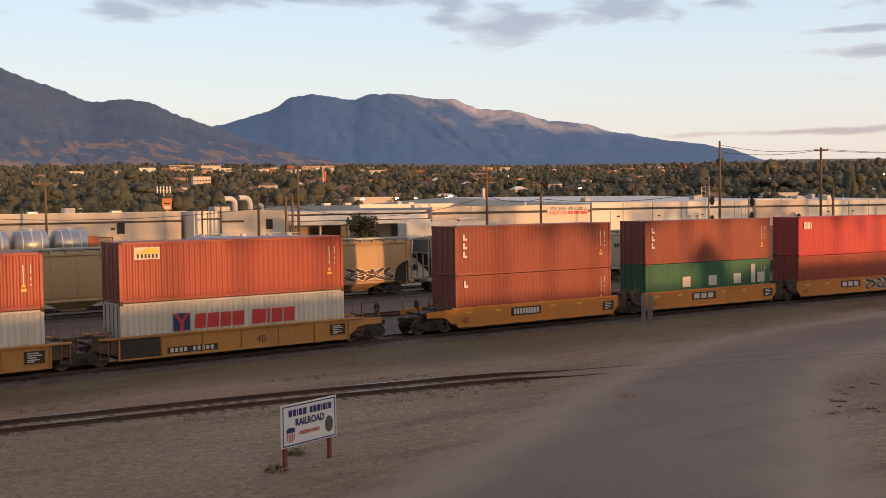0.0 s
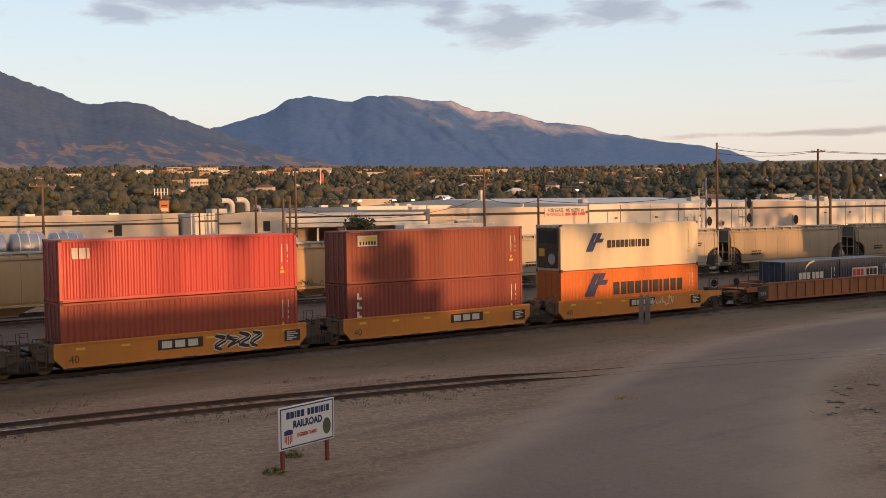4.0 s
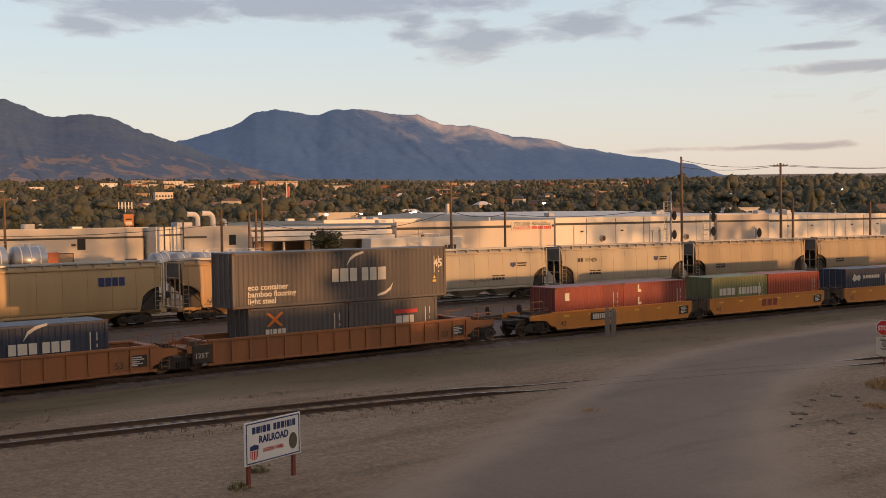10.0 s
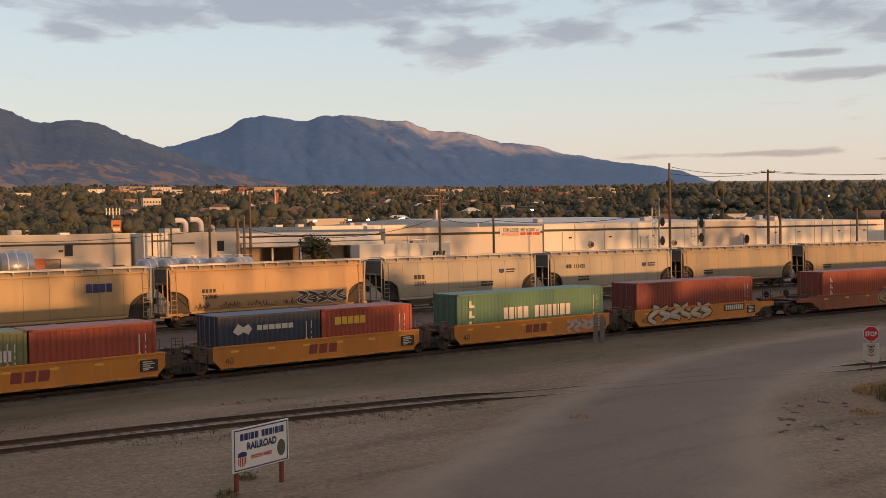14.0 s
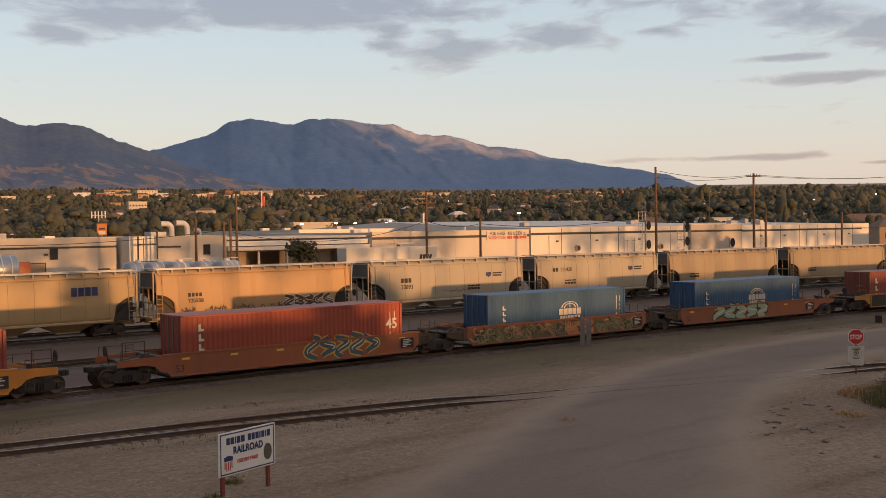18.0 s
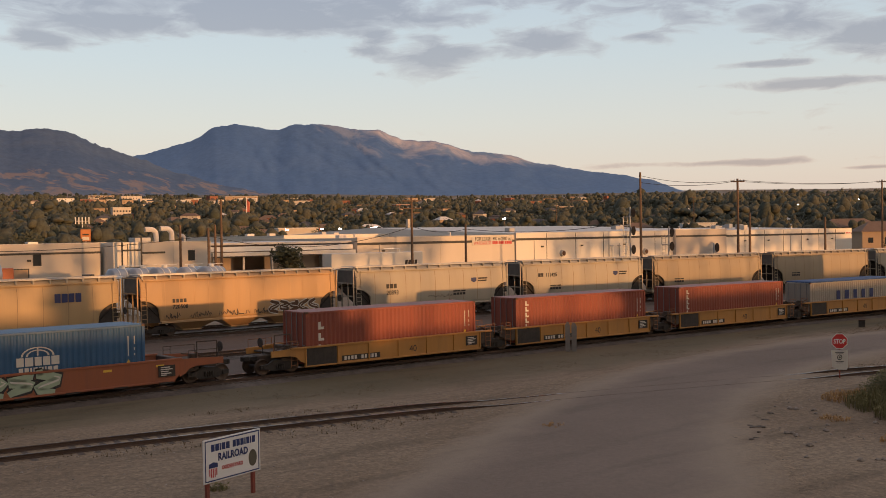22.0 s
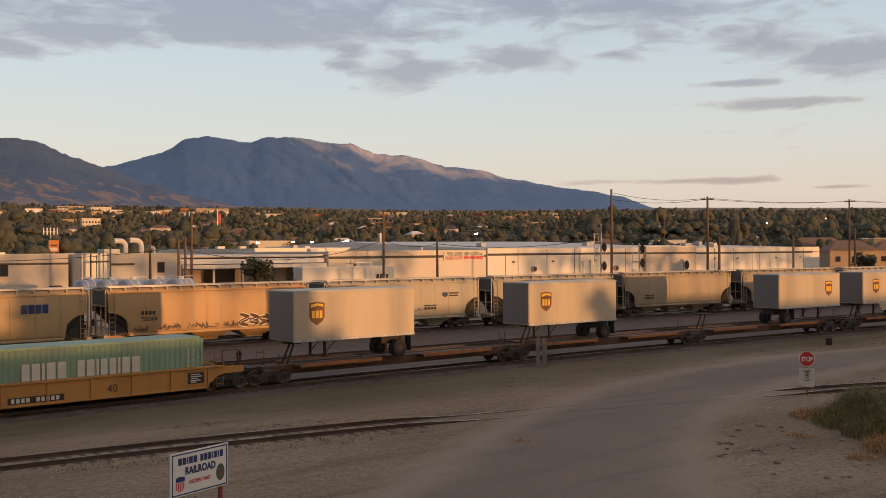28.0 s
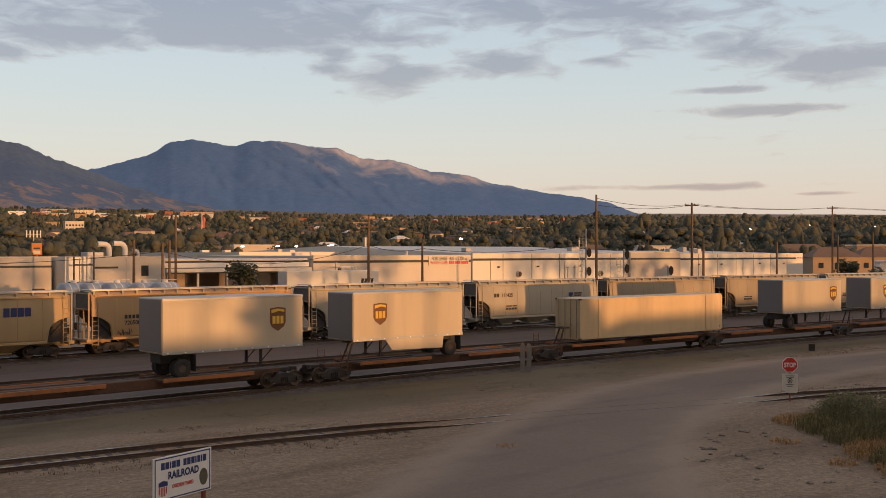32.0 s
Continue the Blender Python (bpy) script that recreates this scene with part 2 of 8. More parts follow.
    l.new(bp.outputs[0], p.inputs["Normal"])
    return m


PAINTS = {}


def paint(key, base, rough=0.5, dirt=0.35, spread=0.14):
    if key not in PAINTS:
        PAINTS[key] = surface("paint_" + key, base, rough, 0.0, spread, 1.6, dirt, tuple(0.25 * c + 0.03 for c in base), 0.06, 18.0, streak=True)
    return PAINTS[key]


# ---- mesh building ----
class Mesh:
    """Collects faces; one Mesh becomes one part."""

    def __init__(self):
        self.v, self.f = [], []

    def add(self, verts, faces):
        k = len(self.v)
        self.v += [tuple(p) for p in verts]
        self.f += [tuple(i + k for i in q) for q in faces]
        return self

    def box(self, x0, x1, y0, y1, z0, z1, m=None):
        c = [(x, y, z) for z in (z0, z1) for y in (y0, y1) for x in (x0, x1)]
        if m is not None:
            c = [m @ Vector(p) for p in c]
        return self.add(c, [(0, 2, 3, 1), (4, 5, 7, 6), (0, 1, 5, 4), (2, 6, 7, 3), (0, 4, 6, 2), (1, 3, 7, 5)])

    def soft(self, x0, x1, y0, y1, z0, z1, c=0.02, m=None):
        """A box with chamfered edges."""
        c = min(c, (x1 - x0) * 0.3, (y1 - y0) * 0.3, (z1 - z0) * 0.3)
        b = ((x0, x1), (y0, y1), (z0, z1))
        pts, at = [], {}
        for i in (0, 1):
            for j in (0, 1):
                for k in (0, 1):
                    s = (i, j, k)
                    for ax in range(3):
                        q = [b[d][s[d]] + (0 if d == ax else (c if s[d] == 0 else -c)) for d in range(3)]
                        at[s, ax] = len(pts)
                        pts.append(q)
        faces = []
        for ax in range(3):
            o1, o2 = (ax + 1) % 3, (ax + 2) % 3
            for sd in (0, 1):
                def key(u, w):
                    s = [0, 0, 0]
                    s[ax], s[o1], s[o2] = sd, u, w
                    return tuple(s)
                q = [at[key(0, 0), ax], at[key(1, 0), ax], at[key(1, 1), ax], at[key(0, 1), ax]]
                faces.append(q if sd else q[::-1])
            for u in (0, 1):
                for w in (0, 1):
                    s0, s1 = [0, 0, 0], [0, 0, 0]
                    s0[o1], s0[o2], s1[o1], s1[o2] = u, w, u, w
                    s1[ax] = 1
                    s0, s1 = tuple(s0), tuple(s1)
                    q = [at[s0, o1], at[s1, o1], at[s1, o2], at[s0, o2]]
                    faces.append(q if (u == w) else q[::-1])
        for i in (0, 1):
            for j in (0, 1):
                for k in (0, 1):
                    q = [at[(i, j, k), a] for a in range(3)]
                    faces.append(q if (i + j + k) % 2 else q[::-1])
        if m is not None:
            pts = [m @ Vector(p) for p in pts]
        return self.add(pts, faces)

    def tube(self, a, b, r0, r1=None, n=8, caps=True):
        a, b = Vector(a), Vector(b)
        r1 = r0 if r1 is None else r1
        w = (b - a).normalized()
        u = w.orthogonal().normalized()
        t = w.cross(u)
        v = []
        for p, r in ((a, r0), (b, r1)):
            v += [p + (u * math.cos(i * math.tau / n) + t * math.sin(i * math.tau / n)) * r for i in range(n)]
        f = [(i, (i + 1) % n, n + (i + 1) % n, n + i) for i in range(n)]
        if caps:
            f += [tuple(range(n))[::-1], tuple(range(n, 2 * n))]
        return self.add(v, f)

    def strip(self, rings, closed=False, caps=False):
        """Skins rings of equal length, one after the other."""
        n = len(rings[0])
        k = len(self.v)
        for r in rings:
            self.v += [tuple(p) for p in r]
        m = n if closed else n - 1
        for i in range(len(rings) - 1):
            for j in range(m):
                a, b = k + i * n + j, k + i * n + (j + 1) % n
                self.f.append((a, b, b + n, a + n))
        if caps:
            self.f.append(tuple(range(k, k + n))[::-1])
            self.f.append(tuple(range(k + (len(rings) - 1) * n, k + len(rings) * n)))
        return self

    def plate(self, outline, y0, y1):
        """An upright plate: outline in x, z, from y0 to y1."""
        return self.strip([[(x, y0, z) for x, z in outline], [(x, y1, z) for x, z in outline]], True, True)

    def data(self, name, material, smooth=False):
        me = bpy.data.meshes.new(name)
        me.from_pydata(self.v, [], self.f)
        bm = bmesh.new()
        bm.from_mesh(me)
        bmesh.ops.recalc_face_normals(bm, faces=bm.faces)
        bm.to_mesh(me)
        bm.free()
        me.materials.append(material)
        if smooth:
            me.shade_smooth()
        return me


def part(name, mesh, material, parent, label="", at=None, smooth=False):
    """Links a Mesh, or ready mesh data, as one part under a thing or under a part."""
    ob = new(name, mesh.data(name, material, smooth) if isinstance(mesh, Mesh) else mesh)
    ob.parent = parent
    if at is not None:
        ob.matrix_basis = at
    if label:
        ob["label"] = label
    return ob


def thing(name, label, category, at=None, group="", kind=""):
    ob = new(name)
    ob.empty_display_size = 0.3
    if at is not None:
        ob.matrix_basis = at
    return tagged(ob, label, category, group, kind)


def lone(name, mesh, material, label, category, at=None, group="", kind="", smooth=False):
    ob = new(name, mesh.data(name, material, smooth))
    if at is not None:
        ob.matrix_basis = at
    return tagged(ob, label, category, group, kind)


def across(ob, n):
    """A strip's own coordinate: 0 to 1 from one edge to the other."""
    me = ob.data
    uv = me.uv_layers.new(name="across")
    for lp in me.loops:
        uv.data[lp.index].uv = ((lp.vertex_index % n) / (n - 1), 0.0)
    return ob


LETTERS = {}


def words(body, size, material, width=0.0, bold=0.0):
    """Mesh data of lettering in x, z facing -y, its lower left corner at the origin; squeezed to a width if one is given."""
    key = (body, size, material.name, width, bold)
    if key not in LETTERS:
        cu = bpy.data.curves.new("lettering", "FONT")
        cu.body, cu.size, cu.offset = body, size, bold
        cu.fill_mode = "FRONT"
        cu.resolution_u = 3
        ob = new("lettering", cu)
        me = bpy.data.meshes.new_from_object(ob.evaluated_get(bpy.context.evaluated_depsgraph_get()))
        bpy.data.objects.remove(ob)
        bpy.data.curves.remove(cu)
        span = max((v.co.x for v in me.vertices), default=1.0)
        k = width / span if width else 1.0
        me.transform(Matrix(((k, 0, 0, 0), (0, 0, -1, 0), (0, 1, 0, 0), (0, 0, 0, 1))))
        me.materials.append(material)
        LETTERS[key] = me
    return LETTERS[key]


def bars(widths, height, gap, slant=0.0, split=()):
    """Plain bars in place of lettering, side by side in x, z."""
    m, x = Mesh(), 0.0
    for i, w in enumerate(widths):
        if w > 0:
            m.plate([(x, 0), (x + w, 0), (x + w + slant, height), (x + slant, height)], -0.006, 0.0)
        x += abs(w) + gap
    return m


# ---- the curve of the tracks ----
def along(s, off=0.0):
    """Place and heading at s metres along the main track's near side, off metres further out."""
    lo, hi = -60.0, 118.0
    c = min(max(s, lo), hi)
    a = c / RADIUS
    x, y = CURVE_X + (RADIUS + off) * math.sin(a), NEAR - RADIUS + (RADIUS + off) * math.cos(a)
    d = s - c
    return x + d * math.cos(a), y - d * math.sin(a), a


def rail_pose(s, off=0.0, z=0.0):
    x, y, a = along(s, off)
    return pose(x, y, z, 0, 0, -math.degrees(a))


def bearing(az, d):
    return d * math.sin(radians(az)), d * math.cos(radians(az))

# ---- shared materials ----
DIRT = ((0.226, 0.157, 0.099), (0.286, 0.209, 0.139), (0.135, 0.092, 0.056))
M_DIRT = earth("packed_gravel", *DIRT, (30, 0.18), 1.0)
M_ROAD = earth("worn_asphalt", *DIRT, (30, 0.18), 0.7, [(0.0, 0), (0.10, 0), (0.24, 1), (0.78, 1), (0.92, 0), (1.0, 0)], ((0.190, 0.139, 0.106), (0.220, 0.163, 0.126), (0.148, 0.107, 0.082)), ((0.34, 0.262, 0.19), [(0.0, 0), (0.06, 0.15), (0.17, 0.62), (0.30, 0.12), (0.5, 0), (0.72, 0.05), (0.84, 0.62), (0.95, 0.1)]))
M_BALLAST = surface("ballast", (0.112, 0.088, 0.072), 0.95, 0, 0.55, 14.0, 0.5, (0.05, 0.042, 0.036), 1.0, 16.0)
M_RAIL = surface("rail_steel", (0.085, 0.052, 0.036), 0.7, 0.2, 0.3, 3.0, 0.3, bump=0.1)
M_RAILTOP = surface("polished_rail", (0.45, 0.42, 0.40), 0.25, 1.0, 0.1, 3.0, bump=0.0)
M_TIE = surface("creosoted_wood", (0.105, 0.078, 0.06), 0.9, 0, 0.4, 8.0, 0.3, (0.11, 0.09, 0.075), 0.6, 30.0, vary=0.35)
M_BLACK = surface("black_iron", (0.040, 0.034, 0.030), 0.65, 0.2, 0.4, 5.0, 0.4, (0.07, 0.05, 0.038), 0.2)
M_RUST = surface("rusty_steel", (0.12, 0.062, 0.036), 0.8, 0.1, 0.4, 6.0, 0.4, (0.05, 0.03, 0.02), 0.3)
M_WHEEL = surface("wheel_steel", (0.10, 0.07, 0.052), 0.5, 0.6, 0.3, 6.0, 0.4, bump=0.1)
M_WHITE = surface("white_paint", (0.74, 0.73, 0.70), 0.6, 0, 0.06, 3.0, 0.15, (0.45, 0.42, 0.38), 0.03)
M_CREAM = surface("white_lettering", (0.62, 0.59, 0.52), 0.6, 0, 0.15, 4.0, 0.35, (0.3, 0.24, 0.2), 0.02)
M_DARKMARK = surface("black_lettering", (0.03, 0.028, 0.028), 0.6, 0, 0.2, 4.0, bump=0.02)
M_NAVYMARK = surface("navy_lettering", (0.02, 0.035, 0.13), 0.5, 0, 0.15, 4.0, bump=0.02)
M_REDMARK = surface("red_lettering", (0.52, 0.045, 0.04), 0.5, 0, 0.15, 4.0, bump=0.02)
M_YELLOWMARK = surface("yellow_marking", (0.72, 0.46, 0.05), 0.5, 0, 0.1, 4.0, bump=0.02)
M_SILVER = surface("grey_steel", (0.42, 0.42, 0.42), 0.45, 0.4, 0.15, 3.0, 0.2, bump=0.05)
M_WOOD = surface("weathered_pole", (0.165, 0.108, 0.070), 0.9, 0, 0.3, 5.0, 0.3, (0.05, 0.035, 0.025), 0.5, 30.0)
M_WIRE = surface("wire", (0.03, 0.03, 0.032), 0.6, 0.3, 0.1, 1.0, bump=0)
M_RUBBER = surface("tyre_rubber", (0.035, 0.033, 0.032), 0.85, 0, 0.3, 8.0, 0.3, (0.08, 0.07, 0.06), 0.2)
M_GLASS, _n, _l, _p = node_mat("dark_window")
_p.inputs["Base Color"].default_value = (0.03, 0.035, 0.04, 1)
_p.inputs["Roughness"].default_value = 0.08

# ---- ground ----
def land(x, y):
    """Height of the ground: flat in the yard, rising to the bench under the mountains, with a slow roll."""
    d = math.hypot(x, y)
    t = max(0.0, y * 0.75 + x * 0.55 - 235.0) / 2300.0
    z = -0.32
    if t > 0:
        lift = 95.0 + 24.0 * min(1.0, max(0.0, (40.0 - math.degrees(math.atan2(x, y))) / 22.0))
        z += lift * (t ** 1.12) + 2.2 * min(1, t * 8) * noise.noise((x * 0.004, y * 0.004, 0.0))
    return z


def grid_ground():
    m = Mesh()
    radii = [0, 5, 10, 15, 20, 26, 32, 38, 44, 50, 58, 66, 76, 88, 100, 115, 135, 160, 190, 220, 260, 310, 370, 440, 520, 620, 740, 880, 1050, 1250, 1500, 1800, 2150, 2550, 3000, 3600, 4400, 5200]
    n = 144
    rings = []
    for r in radii:
        ring = []
        for i in range(n):
            a = i * math.tau / n
            x, y = r * math.sin(a), r * math.cos(a)
            ring.append((x, y, land(x, y)))
        rings.append(ring)
    m.strip(rings, True)
    return m


lone("ground", grid_ground(), M_DIRT, "brown packed gravel yard rising to the town", "ground", kind="structure", smooth=True)


def siding(x):
    """The curved industry track in front of the main line: y at x."""
    if x < 0:
        return 39.98 - 0.026 * x
    if x > 58:
        return siding(58) - 0.44 * (x - 58)
    return 39.5 - 0.143 * (x - 8.8) - 0.00328 * (x - 8.8) * (x - 27.0)


def road_mesh():
    m = Mesh()
    rows = []
    ctr = [(2, 7.5, 20), (12, 14.6, 17.5), (19, 19.4, 15.5), (25.5, 23.6, 13.6), (30, 26.8, 12.4), (36, 30.4, 11.4), (44, 34.0, 11.2), (54, 36.4, 10.8), (68, 37.0, 10), (84, 34.5, 9.5), (110, 27, 9), (150, 12, 9)]
    pts = []
    for i in range(len(ctr) - 1):
        for k in range(8):
            t = k / 8
            pts.append(tuple(ctr[i][j] + (ctr[i + 1][j] - ctr[i][j]) * t for j in range(3)))
    pts.append(ctr[-1])
    # smooth
    for _ in range(6):
        pts = [pts[0]] + [tuple((pts[i - 1][j] + pts[i][j] * 2 + pts[i + 1][j]) / 4 for j in range(3)) for i in range(1, len(pts) - 1)] + [pts[-1]]
    for i, (x, y, w) in enumerate(pts):
        a, b = pts[max(0, i - 1)], pts[min(len(pts) - 1, i + 1)]
        d = Vector((b[0] - a[0], b[1] - a[1])).normalized()
        nx, ny = -d.y, d.x
        ring = []
        for u in range(9):
            q = (u / 8 - 0.5) * w
            q += (0.35 * noise.noise((x * 0.4, u * 3.0, 1.0)) if u in (0, 8) else 0)
            ring.append((x + nx * q, y + ny * q, -0.32 + (0.035 if 0 < u < 8 else -0.02)))
        rows.append(ring)
    m.strip(rows)
    return m


across(lone("road", road_mesh(), M_ROAD, "grey worn asphalt yard road crossing the track", "road", kind="structure", smooth=True), 9)


# ---- tracks ----
def track_at(place, s0, s1, name, label, ties=True, tie_step=0.55, shoulder=True, z=0.0, sink=None):
    """A railway track along place(s) -> x, y, heading: ballast bed, ties, two rails."""
    root = thing(name, label, "railway track", pose(0, 0, z), kind="structure")
    bed, prof = Mesh(), [(-2.3, -0.36), (-1.55, -0.19), (1.55, -0.19), (2.3, -0.36)]
    step = 1.0 if sink else 4.0
    steps = [s0 + i * step for i in range(int((s1 - s0) / step) + 2)]

    def line(profile, mesh, closed=False):
        rings = []
        for s in steps:
            x, y, a = place(s)
            rings.append([(x + u * math.sin(a), y + u * math.cos(a), z - (sink(x) if sink else 0.0)) for u, z in profile])
        mesh.strip(rings, closed)
        return mesh
    if shoulder:
        part("ballast_bed", line(prof, bed), M_BALLAST, root, smooth=True)
    for side in (-0.755, 0.755):
        p = [(-0.075, -0.17), (-0.075, -0.155), (-0.012, -0.13), (-0.012, -0.045), (-0.036, -0.03), (-0.036, -0.002), (0.036, -0.002), (0.036, -0.03), (0.012, -0.045), (0.012, -0.13), (0.075, -0.155), (0.075, -0.17)]
        r = part("rail", line([(side + u, z) for u, z in p], Mesh(), True), M_RAIL, root)
        part("running_surface", line([(side - 0.03, 0.0), (side + 0.03, 0.0)], Mesh()), M_RAILTOP, r)
    if ties:
        tm = Mesh()
        n = int((s1 - s0) / tie_step)
        for i in range(n):
            s = s0 + i * tie_step
            x, y, a = place(s)
            if sink and sink(x) > 0.02:
                continue
            j = random.uniform(-0.04, 0.04)
            tm.box(-0.115, 0.115, -1.3 + j, 1.3 + j, -0.33, -0.165 + random.uniform(-0.01, 0.006), pose(x, y, 0, 0, 0, -math.degrees(a) + random.uniform(-1.5, 1.5)))
        o = part("ties", tm, M_TIE, root)
        o["kind"] = "stuff"
    return root


track_at(lambda s: along(s, 1.22), -190, 200, "main_track", "main line railway track on dark ballast")
for k, off in enumerate((12.4, 26.6, 31.6)):
    track_at(lambda s, off=off: along(s, off), -60, 170, "yard_track", "yard track with rusty rails and dark ties", tie_step=0.75 if off < 20 else 1.1)


def siding_place(s):
    x = s
    d = (siding(x + 0.1) - siding(x - 0.1)) / 0.2
    return x, siding(x), -math.atan(d)


def crossing_dip(x):
    """The rails lie flush in the road where it crosses them."""
    t = max(0.0, min(1.0, (x - 28.8) / 4.0)) * max(0.0, min(1.0, (53.0 - x) / 4.0))
    return 0.135 * t * t * (3 - 2 * t)


track_at(siding_place, -60, 90, "industry_track", "curved industry track sunk in gravel and crossing the road", shoulder=False, z=-0.15, sink=crossing_dip)


# a worn shoulder of ballast and fines along the near side of the main line
def shoulder():
    m = Mesh()
    rows = []
    for k in range(131):
        x, y, a = along(-110 + k * 2.2, 0.0)
        ring = []
        for u, z in ((-0.2, -0.36), (-1.2, -0.275), (-2.8, -0.285), (-4.6 + 0.5 * noise.noise((k * 0.21, 0, 0)), -0.297), (-6.9 + 1.0 * noise.noise((k * 0.13, 5, 0)), -0.312), (-8.0 + 1.0 * noise.noise((k * 0.13, 9, 0)), -0.345)):
            if u < -2:
                u *= 1 + 0.42 * max(0.0, min(1.0, (x - 16) / 14.0)) * max(0.0, min(1.0, (64 - x) / 12.0))
            ring.append((x + u * math.sin(a), y + u * math.cos(a), z))
        rows.append(ring)
    return m.strip(rows)


M_SHOULDER = earth("brown_ballast_fines", *DIRT, (30, 0.18), 0.7, [(0.0, 1), (0.52, 1), (0.64, 0.7), (0.77, 0.0), (1.0, 0)], ((0.124, 0.096, 0.050), (0.150, 0.116, 0.066), (0.078, 0.060, 0.031)))
across(lone("ballast_shoulder", shoulder(), M_SHOULDER, "brown gravel shoulder beside the main track", "ground", kind="structure", smooth=True), 6)

# dark oily fines between the yard tracks
def yard_fines():
    m = Mesh()
    rows = []
    for k in range(141):
        x, y, a = along(-110 + k * 2.2, 0.0)
        ring = []
        for u, z in ((2.4, -0.335), (3.6, -0.285), (10.0, -0.28), (18.0, -0.275), (24.2, -0.285), (25.0, -0.33)):
            u += 0.4 * noise.noise((k * 0.2, u, 3))
            ring.append((x + u * math.sin(a), y + u * math.cos(a), z))
        rows.append(ring)
    return m.strip(rows)


M_FINES = earth("dark_yard_fines", (0.112, 0.082, 0.066), (0.138, 0.104, 0.085), (0.075, 0.055, 0.044), (4, 0.12), 0.35)
lone("yard_ground", yard_fines(), M_FINES, "dark brown oily fines between the yard tracks", "ground", kind="structure", smooth=True)

# ---- mountains ----
def slopes(name, hazy_forest, second, bare, low, high, amount, sharp=0.10, fine=0.0075, east=None):
    """A mountainside: two wooded tones tinted with distance haze, and bare ground that is common between two heights.
    """
    m, n, l, p = node_mat(name)
    tc = n.new("ShaderNodeTexCoord")

    def noise_of(scale, detail, rough, stretch=None):
        t = n.new("ShaderNodeTexNoise")
        t.inputs["Scale"].default_value, t.inputs["Detail"].default_value, t.inputs["Roughness"].default_value = scale, detail, rough
        t.inputs["Distortion"].default_value = 0.6
        src = tc.outputs["Object"]
        if stretch:
            mp = n.new("ShaderNodeMapping")
            mp.inputs["Rotation"].default_value = (0, radians(stretch[0]), 0)
            mp.inputs["Scale"].default_value = stretch[1]
            l.new(src, mp.inputs[0])
            src = mp.outputs[0]
        l.new(src, t.inputs["Vector"])
        return t.outputs["Fac"]

    def math_of(op, a, b, c=None):
        x = n.new("ShaderNodeMath")
        x.operation = op
        for k, v in enumerate((a, b, c)):
            if isinstance(v, (int, float)):
                x.inputs[k].default_value = v
            elif v is not None:
                l.new(v, x.inputs[k])
        return x.outputs[0]

    def mixed(f, a, b):
        x = n.new("ShaderNodeMix")
        x.data_type = "RGBA"
        l.new(f, x.inputs[0])
        for k, v in ((6, a), (7, b)):
            if isinstance(v, tuple):
                x.inputs[k].default_value = (*v, 1)
            else:
                l.new(v, x.inputs[k])
        return x.outputs[2]

    def step(f, a, b):
        r = n.new("ShaderNodeMapRange")
        r.interpolation_type = "SMOOTHSTEP"
        r.inputs["From Min"].default_value, r.inputs["From Max"].default_value = a, b
        l.new(f, r.inputs[0])
        return r.outputs[0]

    sx = n.new("ShaderNodeSeparateXYZ")
    l.new(tc.outputs["Object"], sx.inputs[0])
    col = mixed(step(noise_of(0.004, 5, 0.6), 0.38, 0.64), hazy_forest, second)
    # scars and outcrops run down the fall line
    scar = noise_of(fine, 7, 0.62, (28, (1.0, 0.7, 0.45)))
    zone = math_of("MULTIPLY", step(sx.outputs[2], *low), math_of("SUBTRACT", 1.0, step(sx.outputs[2], *high)))
    # pale rock kept to the east also heightens the sunlit look of the crest
    if east:
        zone = math_of("MULTIPLY", zone, step(sx.outputs[0], *east))
    f = step(math_of("MULTIPLY_ADD", zone, amount, scar), 0.66, 0.66 + sharp)
    col = mixed(f, col, bare)
    # single trees and rocks as a fine grain
    tone = n.new("ShaderNodeHueSaturation")
    grain = n.new("ShaderNodeMapRange")
    grain.inputs["From Min"].default_value, grain.inputs["From Max"].default_value = 0.3, 0.7
    grain.inputs["To Min"].default_value, grain.inputs["To Max"].default_value = 0.89, 1.11
    l.new(noise_of(0.045, 5, 0.7), grain.inputs[0])
    l.new(grain.outputs[0], tone.inputs["Value"])
    l.new(col, tone.inputs["Color"])
    l.new(tone.outputs[0], p.inputs["Base Color"])
    p.inputs["Roughness"].default_value = 1.0
    p.inputs["Specular IOR Level"].default_value = 0.1
    return m


# foothill woods tinted blue-grey in place of haze; the reddish scars are bare soil
M_MOUNT = slopes("hazy_foothill_slopes", (0.160, 0.195, 0.265), (0.205, 0.225, 0.270), (0.41, 0.285, 0.245), (10, 40), (150, 270), 0.19, 0.12, 0.017)
# the range is painted strongly blue, its distance haze put into the base colour
M_RANGE = slopes("hazy_far_range", (0.180, 0.262, 0.405), (0.202, 0.280, 0.415), (0.46, 0.43, 0.47), (240, 330), (900, 1000), 0.26, 0.22, 0.0075, (2350, 2650))


